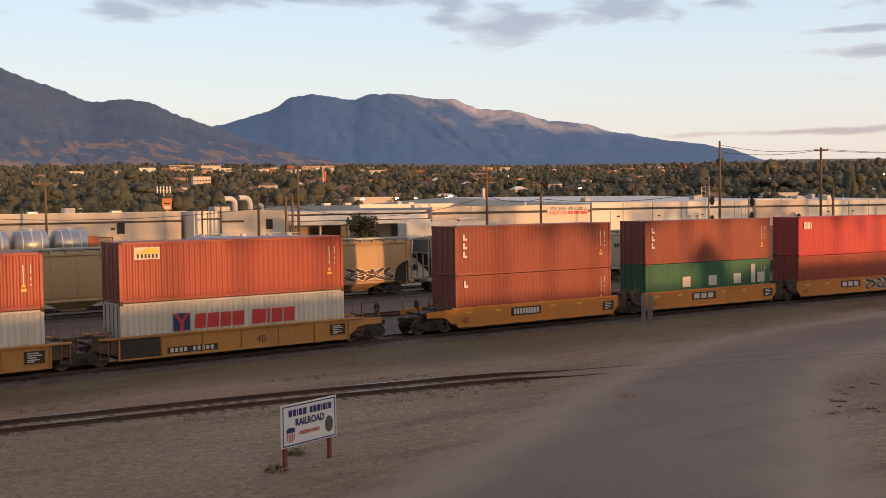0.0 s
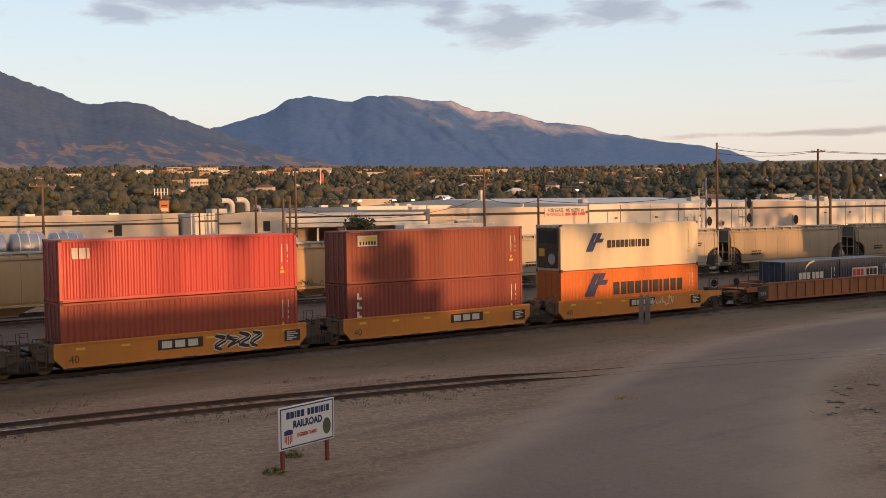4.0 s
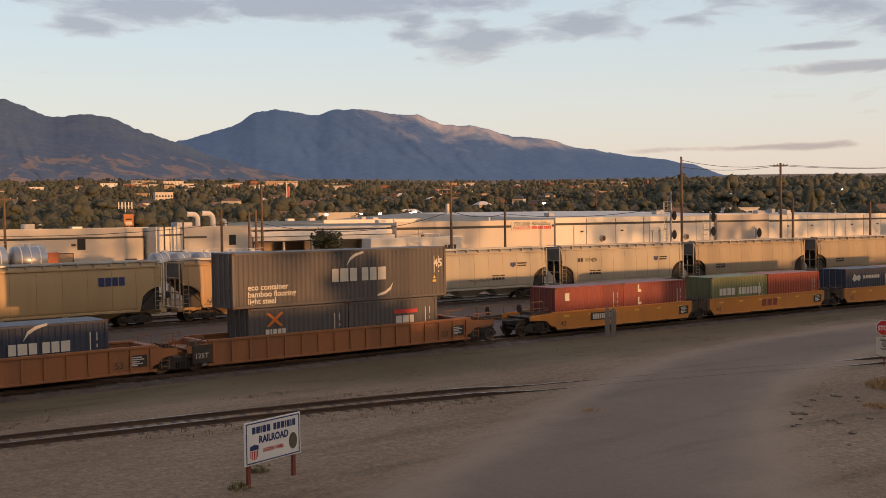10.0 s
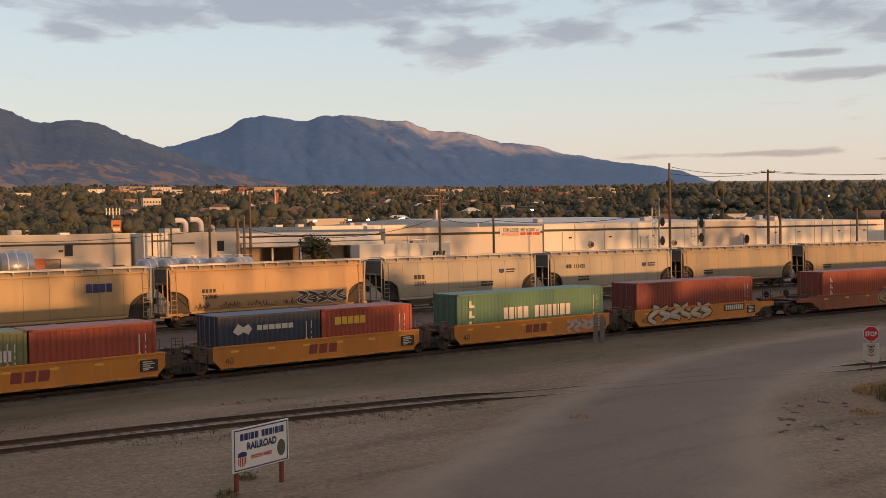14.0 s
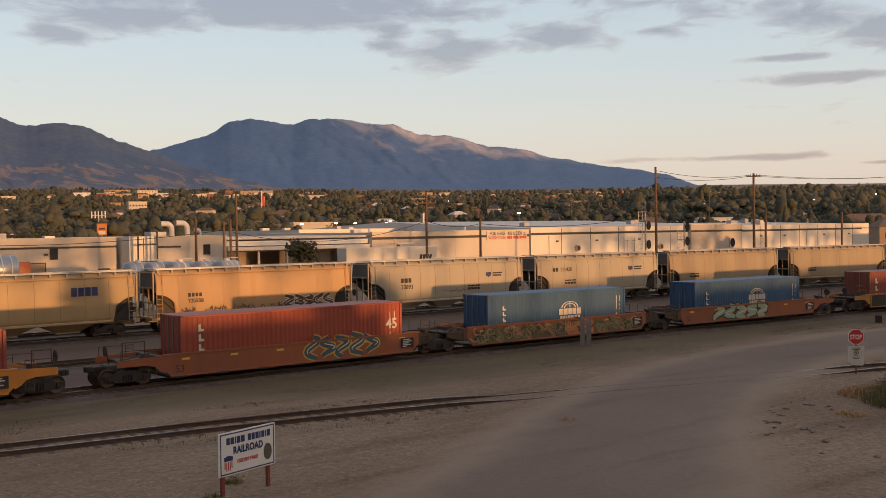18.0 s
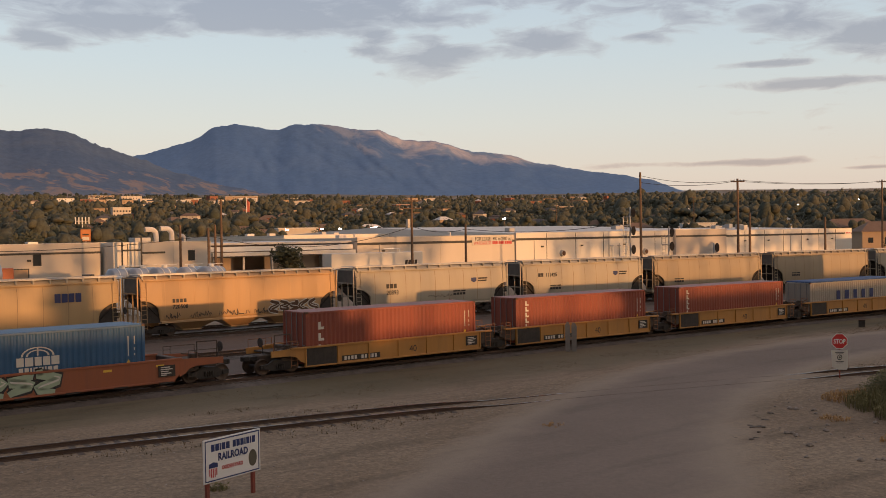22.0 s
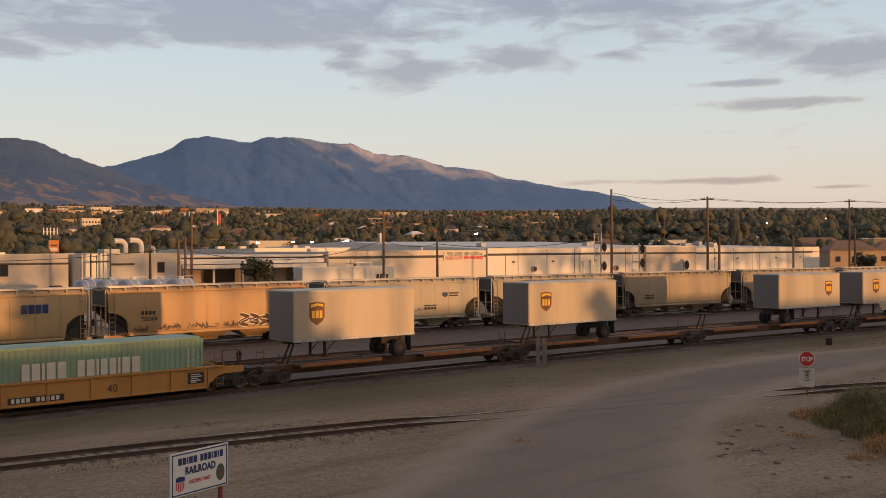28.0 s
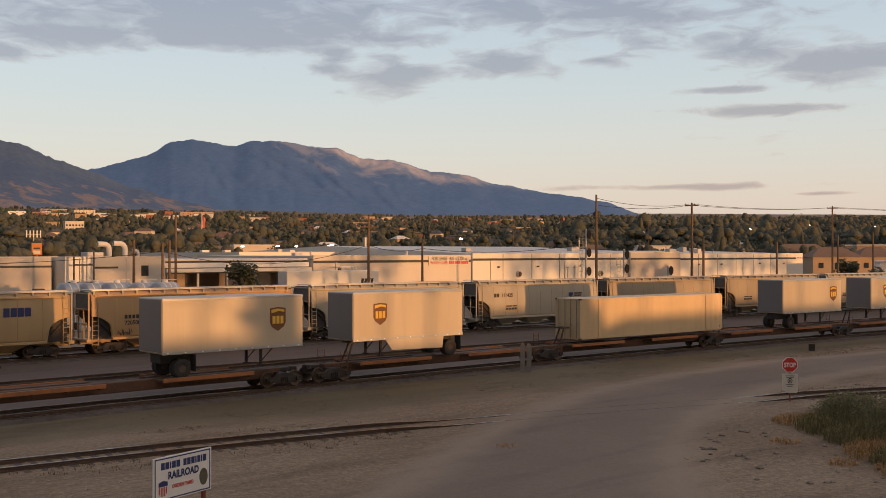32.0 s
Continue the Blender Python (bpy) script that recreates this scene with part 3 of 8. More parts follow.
def ridge(name, label, crest, foot, base_el, material, rough, seed, rows=84):
    """A range: its crest (bearing, height as slope in degrees) seen from the yard, falling in spurs and gullies to its foot."""
    m = Mesh()
    rings = []
    azs = [crest[0][0] + (crest[-1][0] - crest[0][0]) * i / 340 for i in range(341)]
    for j in range(rows + 1):
        t = j / rows
        ring = []
        for az in azs:
            k = 0
            while k < len(crest) - 2 and crest[k + 1][0] < az:
                k += 1
            (a0, e0), (a1, e1) = crest[k], crest[k + 1]
            u = min(1, max(0, (az - a0) / (a1 - a0)))
            u = u * u * (3 - 2 * u) * 0.4 + u * 0.6
            top = e0 + (e1 - e0) * u
            top += 0.085 * noise.fractal((az * 2.1, seed, 0), 0.7, 2.1, 6) * rough * t ** 7
            d = foot[0] + (foot[1] - foot[0]) * t
            warp = noise.noise((az * 0.5, t * 2.6, seed + 4)) * 0.9
            spur = (0.45 - abs(noise.noise((az * 0.55 + 3.2 * t + warp * 0.8, t * 1.3, seed))) * 1.7) * rough
            spur += (0.30 - abs(noise.noise((az * 1.3 - 4.2 * t + warp, t * 1.6, seed + 7))) * 1.0) * rough * 0.6
            spur += 0.16 * noise.fractal((az * 2.6 + 1.5 * t + warp, t * 1.6, seed + 2), 1.0, 2.0, 3) * rough
            shape = t ** 1.15
            el = base_el + (top - base_el) * shape + spur * 0.28 * math.sin(math.pi * t)
            dd = d * (1 + 0.03 * spur * math.sin(math.pi * t))
            x, y = bearing(az, dd)
            ring.append((x, y, EYE_Z + dd * math.tan(radians(el))))
        rings.append(ring)
    # the far side falls away
    rings.append([(x * 1.08, y * 1.08, -40) for x, y, z in rings[-1]])
    m.strip(rings)
    return lone(name, m, material, label, "mountain", kind="structure", smooth=True)


ridge("mountain_range", "long forested mountain in haze-blue tones with a rocky crest", [(14, 3.0), (20, 3.6), (23.3, 4.25), (26.0, 4.96), (27.5, 5.8), (28.5, 5.96), (30.7, 5.62), (31.6, 5.95), (33.6, 5.88), (35.0, 5.62), (36.0, 5.64), (37.5, 5.06), (39.2, 4.95), (41.1, 4.4), (43.1, 4.18), (44.6, 3.72), (47.9, 3.15), (50.5, 2.73), (53.0, 1.8), (56.0, 0.9), (60.0, 0.4)], (3500, 4700), 0.8, M_RANGE, 0.75, 3.3)
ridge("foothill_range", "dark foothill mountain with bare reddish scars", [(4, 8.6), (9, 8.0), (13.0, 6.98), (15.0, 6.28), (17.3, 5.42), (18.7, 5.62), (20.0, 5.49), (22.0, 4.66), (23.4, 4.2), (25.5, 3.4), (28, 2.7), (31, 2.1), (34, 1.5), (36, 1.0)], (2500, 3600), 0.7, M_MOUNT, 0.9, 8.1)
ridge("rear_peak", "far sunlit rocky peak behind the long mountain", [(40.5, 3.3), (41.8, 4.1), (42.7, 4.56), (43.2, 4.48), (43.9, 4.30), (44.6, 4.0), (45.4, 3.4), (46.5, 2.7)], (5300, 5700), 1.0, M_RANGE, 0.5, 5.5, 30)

# an unseen low cloud bank added far behind the camera, its edges shaped to shade the mountains
def shade_cloud():
    m = Mesh()
    rows = []
    for i in range(161):
        u = -4200 + i * 52.5
        lo = 330 + 20 * noise.noise((u * 0.0016, 0, 5)) + 5 * noise.noise((u * 0.006, 2, 5))
        hi = 800 - 195 * min(1.0, max(0.0, (u - 3170) / 100)) - 0.18 * max(0.0, u - 3270) + 30 * noise.noise((u * 0.0018, 9, 5)) + 6 * noise.noise((u * 0.007, 3, 5))
        c = math.cos(sa - math.pi)
        x0, y0 = -u * math.cos(sa) + 3000 * math.sin(sa), u * math.sin(sa) + 3000 * math.cos(sa)
        rows.append([(x0, y0, lo), (x0 * 1.01, y0 * 1.01, (lo + hi) / 2), (x0, y0, hi), (x0 * 1.03, y0 * 1.03, hi), (x0 * 1.03, y0 * 1.03, lo)])
    m.strip(rows, True)
    return m


M_CLOUD = surface("cloud", (0.75, 0.74, 0.76), 1.0, 0, 0.1, 0.01, bump=0, coord="Object")
lone("shade_cloud", shade_cloud(), M_CLOUD, "unseen cloud bank added to shade the mountains", "cloud", kind="structure", smooth=True)

# ---- rolling stock: shared pieces ----
MOVING = []            # (thing, metres along the track at the clip's start, offset, height)


def rides(ob, s, z=0.0, off=1.22):
    MOVING.append((ob, s, off, z))
    ob.matrix_basis = rail_pose(s, off, z)
    return ob


SHARED = {}


def shared(key, make):
    if key not in SHARED:
        SHARED[key] = make()
    return SHARED[key]


def wheel_data():
    m = Mesh()
    prof = [(0.0, 0.03), (0.10, 0.055), (0.16, 0.03), (0.34, 0.015), (0.40, 0.045), (0.42, 0.065), (0.42, -0.045), (0.455, -0.05), (0.455, -0.075), (0.40, -0.07), (0.34, -0.02), (0.15, -0.02), (0.10, -0.05), (0.0, -0.05)]
    n = 18
    rings = [[(r * math.cos(i * math.tau / n), -y, r * math.sin(i * math.tau / n)) for i in range(n)] for r, y in prof]
    m.strip(rings, True)
    return m.data("wheel", M_WHEEL, True)


def side_frame_data():
    m = Mesh()
    m.plate([(-1.15, 0.36), (-1.15, 0.56), (-0.72, 0.60), (-0.42, 0.78), (0.42, 0.78), (0.72, 0.60), (1.15, 0.56), (1.15, 0.36), (0.78, 0.36), (0.50, 0.22), (-0.50, 0.22), (-0.78, 0.36)], -0.07, 0.07)
    for x in (-0.89, 0.89):
        m.tube((x, -0.12, 0.46), (x, 0.1, 0.46), 0.13, n=10)
    for x in (-0.2, -0.07, 0.07, 0.2):
        m.tube((x, -0.1, 0.3), (x, -0.1, 0.56), 0.05, n=6)
    return m.data("side_frame", M_BLACK)


def bogie(parent, x, z=0.0):
    """A two-axle bogie under its car: bolster, two side frames, four wheels."""
    b = Mesh()
    b.soft(-0.22, 0.22, -1.0, 1.0, 0.5, 0.8, 0.03)
    for dx in (-0.89, 0.89):
        b.tube((dx, -0.8, 0.42), (dx, 0.8, 0.42), 0.085, n=8)
    root = part("bogie", shared("bolster", lambda: b.data("bogie", M_BLACK)), None, parent, at=pose(x, 0, z))
    for y in (-1.0, 1.0):
        part("side_frame", shared("side_frame", side_frame_data), None, root, at=pose(0, y, 0))
    for dx in (-0.89, 0.89):
        for sy in (-1, 1):
            part("wheel", shared("wheel", wheel_data), None, root, at=pose(dx, sy * 0.72, 0.42, 0, 0, 0 if sy < 0 else 180))
    return root


def coupler_data():
    m = Mesh()
    m.soft(-0.1, 0.75, -0.09, 0.09, -0.1, 0.1, 0.02)
    m.soft(0.62, 0.95, -0.17, 0.17, -0.15, 0.15, 0.05)
    m.soft(0.85, 1.02, -0.2, -0.06, -0.13, 0.13, 0.03)
    return m.data("coupler", M_BLACK)


M_ROD = surface("galvanised_dull", (0.24, 0.235, 0.24), 0.6, 0.4, 0.2, 3.0, bump=0)
M_GRIME = surface("grimy_steel", (0.088, 0.064, 0.048), 0.75, 0.1, 0.4, 5.0, 0.4, (0.12, 0.075, 0.045), 0.2)


# ---- freight containers ----
def corrugated(L, z0, z1, y, sgn, period=0.28, depth=0.036, x0=None):
    m = Mesh()
    top, bot = [], []
    x0 = -L / 2 + 0.12
    n = int((L - 0.24) / period)
    step = (L - 0.24) / n
    for i in range(n):
        x = x0 + i * step
        for u, d in ((0.0, 0.0), (0.26, 0.0), (0.5, 1.0), (0.76, 1.0)):
            bot.append((x + u * step, y + sgn * depth * d, z0))
            top.append((x + u * step, y + sgn * depth * d, z1))
    bot.append((L / 2 - 0.12, y, z0))
    top.append((L / 2 - 0.12, y, z1))
    m.strip([bot, top])
    return m


def container(kind, paint_mat, L=12.192, H=2.591, label="", doors_left=True, smooth_side=False, extra=None):
    """An intermodal container, its base centre at the origin: frame, corner castings, corrugated walls, roof, doors with lock rods."""
    key = (paint_mat.name, L, H, smooth_side)
    W = 1.219
    root = thing("shipping_container", label, "container", group="containers on the train")

    def frame_mesh():
        m = Mesh()
        for sx in (-1, 1):
            for sy in (-1, 1):
                x, y = sx * (L / 2 - 0.08), sy * (W - 0.07)
                m.soft(x - 0.08, x + 0.08, y - 0.07, y + 0.07, 0.1, H - 0.1, 0.015)
        for sy in (-1, 1):
            y = sy * (W - 0.04)
            m.soft(-L / 2 + 0.15, L / 2 - 0.15, y - 0.04, y + 0.04, H - 0.13, H - 0.02, 0.01)
            m.soft(-L / 2 + 0.15, L / 2 - 0.15, y - 0.04, y + 0.04, 0.02, 0.17, 0.01)
        for sx in (-1, 1):
            x = sx * (L / 2 - 0.05)
            m.soft(x - 0.05, x + 0.05, -W + 0.13, W - 0.13, H - 0.13, H - 0.02, 0.01)
            m.soft(x - 0.05, x + 0.05, -W + 0.13, W - 0.13, 0.02, 0.17, 0.01)
        return m.data("frame", paint_mat)

    part("frame", shared(("cf",) + key, frame_mesh), None, root)
    cast = shared("casting", lambda: Mesh().soft(-0.089, 0.089, -0.081, 0.081, -0.059, 0.059, 0.012).data("corner_casting", M_RUST))
    for sx in (-1, 1):
        if abs(L - 12.192) > 1 and L > 13:
            xs = 6.0
        else:
            xs = L / 2 - 0.085
        for sy in (-1, 1):
            for z in (0.059, H - 0.059):
                part("corner_casting", cast, None, root, at=pose(sx * (L / 2 - 0.085), sy * (W - 0.077), z))
    for sy in (-1, 1):
        def wall(sy=sy):
            if smooth_side:
                return corrugated(L, 0.12, H - 0.1, sy * (W - 0.015), -sy, 0.61, 0.012).data('side_wall', paint_mat)
            return corrugated(L, 0.12, H - 0.1, sy * (W - 0.015), -sy).data("side_wall", paint_mat)
        part("side_wall", shared(("cw", sy) + key, wall), None, root)
    part("roof", shared(("cr",) + key, lambda: Mesh().soft(-L / 2 + 0.05, L / 2 - 0.05, -W + 0.03, W - 0.03, H - 0.06, H - 0.012, 0.01).data("roof", paint_mat)), None, root)
    part("floor", shared(("cl", L), lambda: Mesh().box(-L / 2 + 0.1, L / 2 - 0.1, -W + 0.1, W - 0.1, 0.06, 0.16).data("floor", M_BLACK)), None, root)

    def plain_end():
        m = Mesh()
        bot, top = [], []
        n = 9
        st = (2 * W - 0.28) / n
        for i in range(n):
            for u, d in ((0, 0), (0.3, 0), (0.5, 1), (0.8, 1)):
                y = -W + 0.14 + (i + u) * st
                bot.append((0.045 * d, y, 0.15))
                top.append((0.045 * d, y, H - 0.11))
        bot.append((0, W - 0.14, 0.15))
        top.append((0, W - 0.14, H - 0.11))
        return m.strip([bot, top]).data("end_wall", paint_mat)

    door_x, end_x = (-1, 1) if doors_left else (1, -1)
    part("end_wall", shared(("ce",) + key, plain_end), None, root, at=pose(end_x * (L / 2 - 0.02), 0, 0, 0, 0, 0 if end_x < 0 else 180))
    leaf = shared(("cd",) + key, lambda: Mesh().soft(0, 0.05, -0.56, 0.56, 0.16, H - 0.12, 0.012).data("door", paint_mat))
    rod = shared(("rod", H), lambda: Mesh().tube((0, 0, 0.1), (0, 0, H - 0.06), 0.022, n=6).soft(-0.02, 0.03, -0.16, 0.02, 1.05, 1.09, 0.008).data("lock_rod", M_ROD))
    for sy in (-1, 1):
        d = part("door", leaf, None, root, at=pose(door_x * (L / 2 - 0.03), sy * 0.57, 0, 0, 0, 0 if door_x < 0 else 180))
        for y in (-0.3, 0.3):
            part("lock_rod", rod, None, d, at=pose(-0.03, y, 0))
    return root


def mark(root, data, x, z, y=-1.2265, name="marking", label=""):
    return part(name, data, None, root, label, at=pose(x, y, z))


def data_bars(widths, h, gap, mat, slant=0.0):
    return bars(widths, h, gap, slant).data("marking", mat)


def small_codes(root, L, H, mat=None):
    """The owner's code and weights near the right-hand end, too small to read."""
    mat = mat or M_CREAM
    d = shared(("codes", mat.name), lambda: (lambda m: [m.plate([(x, z), (x + 0.05, z), (x + 0.05, z + h), (x, z + h)], -0.006, 0) for x, z, h in ((0, 0.0, 0.95), (0.32, 0.55, 0.4), (0.32, 0.25, 0.14), (0.32, 0.0, 0.1))] and m)(Mesh()).data("marking", mat))
    mark(root, d, L / 2 - 0.9, H - 1.5, name="code_marking")
    w = shared("warn", lambda: Mesh().plate([(0, 0), (0.26, 0), (0.26, 0.12), (0, 0.12)], -0.006, 0).plate([(0.03, 0.2), (0.23, 0.2), (0.13, 0.38)], -0.006, 0).data("warning_label", M_YELLOWMARK))
    mark(root, w, L / 2 - 1.0, 0.85, name="warning_label", label="yellow warning label")


# ---- painted marks and graffiti ----
def stroke(pts, w):
    """A flat ribbon along points in x, z."""
    out_a, out_b = [], []
    for i, p in enumerate(pts):
        a, b = pts[max(0, i - 1)], pts[min(len(pts) - 1, i + 1)]
        dx, dz = b[0] - a[0], b[1] - a[1]
        l = math.hypot(dx, dz) or 1
        ww = w * (0.6 + 0.4 * math.sin(math.pi * (i + 0.5) / len(pts)))
        out_a.append((p[0] - dz / l * ww, p[1] + dx / l * ww))
        out_b.append((p[0] + dz / l * ww, p[1] - dx / l * ww))
    return out_a, out_b


def graffiti(root, x, z, w, h, n, fill, edge, seed, y, label="graffiti in bubble shapes"):
    """Spray paint: swelling shapes with a dark or pale outline, no letters."""
    rg = random.Random(seed)
    g = Mesh()
    e = Mesh()
    s = Mesh()
    for k in range(n):
        cx = x + (k + 0.5) * w / n
        pts = []
        ph, kx = rg.uniform(0, 6), rg.uniform(1.2, 2.4)
        for q in range(13):
            t = q / 12
            pts.append((cx + 0.42 * w / n * math.sin(kx * math.tau * t * 0.7 + ph), z + h * (0.1 + 0.8 * t) + 0.06 * h * math.cos(5 * t + ph)))
        for m, ww, yy in ((e, 0.27 * w / n, -0.004), (g, 0.17 * w / n, -0.008)):
            a, b = stroke(pts, ww)
            m.strip([[(p[0], yy, p[1]) for p in a], [(p[0], yy, p[1]) for p in b]])
        a, b = stroke([(p[0] + 0.04 * w / n, p[1] + 0.03) for p in pts[3:9]], 0.035 * w / n)
        s.strip([[(p[0], -0.012, p[1]) for p in a], [(p[0], -0.012, p[1]) for p in b]])
    o = part("graffiti", e, edge, root, label, at=pose(0, y, 0))
    part("graffiti_fill", g, fill, o)
    part("graffiti_shine", s, M_CREAM, o)


def mural(root, x, z, w, h, base, tones, seed, y, label):
    """A sill painted from end to end: a ground colour with a ragged top and many curling strokes."""
    rg = random.Random(seed)
    n = 36
    top = [(x + w * k / n, z + h * (0.82 + 0.18 * math.sin(k * 1.9) * rg.uniform(0.3, 1))) for k in range(n + 1)]
    m = Mesh().strip([[(p[0], 0, z) for p in top], [(p[0], 0, p[1]) for p in top]])
    o = part("graffiti", m, base, root, label, at=pose(0, y, 0))
    for j, tone in enumerate(tones):
        q = Mesh()
        for k in range(int(w * 3.2)):
            cx, cz = x + rg.uniform(0.2, w - 0.2), z + h * rg.uniform(0.18, 0.78)
            r, a0, sweep = rg.uniform(0.12, 0.34) * h, rg.uniform(0, 6.3), rg.uniform(1.6, 4.2)
            a, b = stroke([(cx + r * 1.2 * math.cos(a0 + sweep * t / 8), cz + r * math.sin(a0 + sweep * t / 8) * (0.6 + 0.05 * t)) for t in range(9)], rg.uniform(0.016, 0.06))
            q.strip([[(p[0], 0, p[1]) for p in a], [(p[0], 0, p[1]) for p in b]])
        part("graffiti_stroke", q, tone, o, at=pose(0, -0.004 * (j + 1), 0))


def scribble(root, x, z, w, h, mat, seed, y, r=0.03):
    rg = random.Random(seed)
    m = Mesh()
    pts = [(x + w * k / 40 + rg.uniform(-0.03, 0.03) * w, z + h * rg.random() * (0.4 + 0.6 * abs(math.sin(k * 0.7)))) for k in range(41)]
    a, b = stroke(pts, r)
    m.strip([[(p[0], -0.005, p[1]) for p in a], [(p[0], -0.005, p[1]) for p in b]])
    part("scribble", m, mat, root, at=pose(0, y, 0))


def car_marks(car, style, h, W, mat):
    """Marks on the near sill: a plate or logo bars, number bars, reflective stripes."""
    face = -W - 0.037
    stripe = shared("refl", lambda: Mesh().plate([(0, 0), (0.42, 0), (0.42, 0.11), (0, 0.11)], -0.005, 0).data("reflective_stripe", M_YELLOWMARK))
    if style == "smooth":
        for k in range(6):
            part("reflective_stripe", stripe, None, car, at=pose(-h + 0.9 + k * (2 * h - 2.2) / 5, face, 1.08))
        part("lettering", words("40" if h < 7 else "53", 0.5, M_DARKMARK), None, car, at=pose(-h + 0.55, face - 0.004, 0.5))
    elif style == "posted":
        part("lettering", words("125T", 0.36, M_CREAM), None, car, at=pose(-h - 0.95, -W - 0.12, 0.7))
        part("lettering", words("53", 0.46, M_DARKMARK), None, car, at=pose(h - 1.9, -W - 0.03, 0.55))
        part("tonnage_plate", Mesh().box(-h - 1.05, -h - 0.02, -W - 0.11, -W - 0.08, 0.45, 1.35), M_BLACK, car)
    else:
        part("lettering", words("40", 0.55, M_DARKMARK), None, car, at=pose(0.8, -W - 0.04, 0.55))
        d = part("number_panel", shared("np", lambda: Mesh().plate([(-1.3, 0), (1.3, 0), (1.3, 0.3), (-1.3, 0.3)], -0.006, 0).data("number_panel", M_BLACK)), None, car, at=pose(-2.6, -W - 0.035, 0.42))
        for k in range(10):
            if k != 4:
                part("number_bar", shared("nb", lambda: Mesh().plate([(0, 0), (0.15, 0), (0.15, 0.2), (0, 0.2)], -0.012, -0.007).data("number_bar", M_CREAM)), None, d, at=pose(-1.15 + k * 0.23, 0, 0.05))


def sill_plate(car, x, z, W=1.38, n=3):
    """A dark name plate with white bars on the sill."""
    d = part("name_plate", shared("nplate", lambda: Mesh().plate([(0, 0), (2.3, 0), (2.3, 0.5), (0, 0.5)], -0.006, 0).data("name_plate", M_BLACK)), None, car, at=pose(x, -W - 0.038, z))
    for k in range(n):
        part("letter_bar", shared(("nbar", n), lambda: Mesh().plate([(0, 0), (1.9 / n * 0.8, 0), (1.9 / n * 0.8, 0.34), (0, 0.34)], -0.012, -0.007).data("letter_bar", M_CREAM)), None, d, at=pose(0.2 + k * 2.0 / n, 0, 0.08))


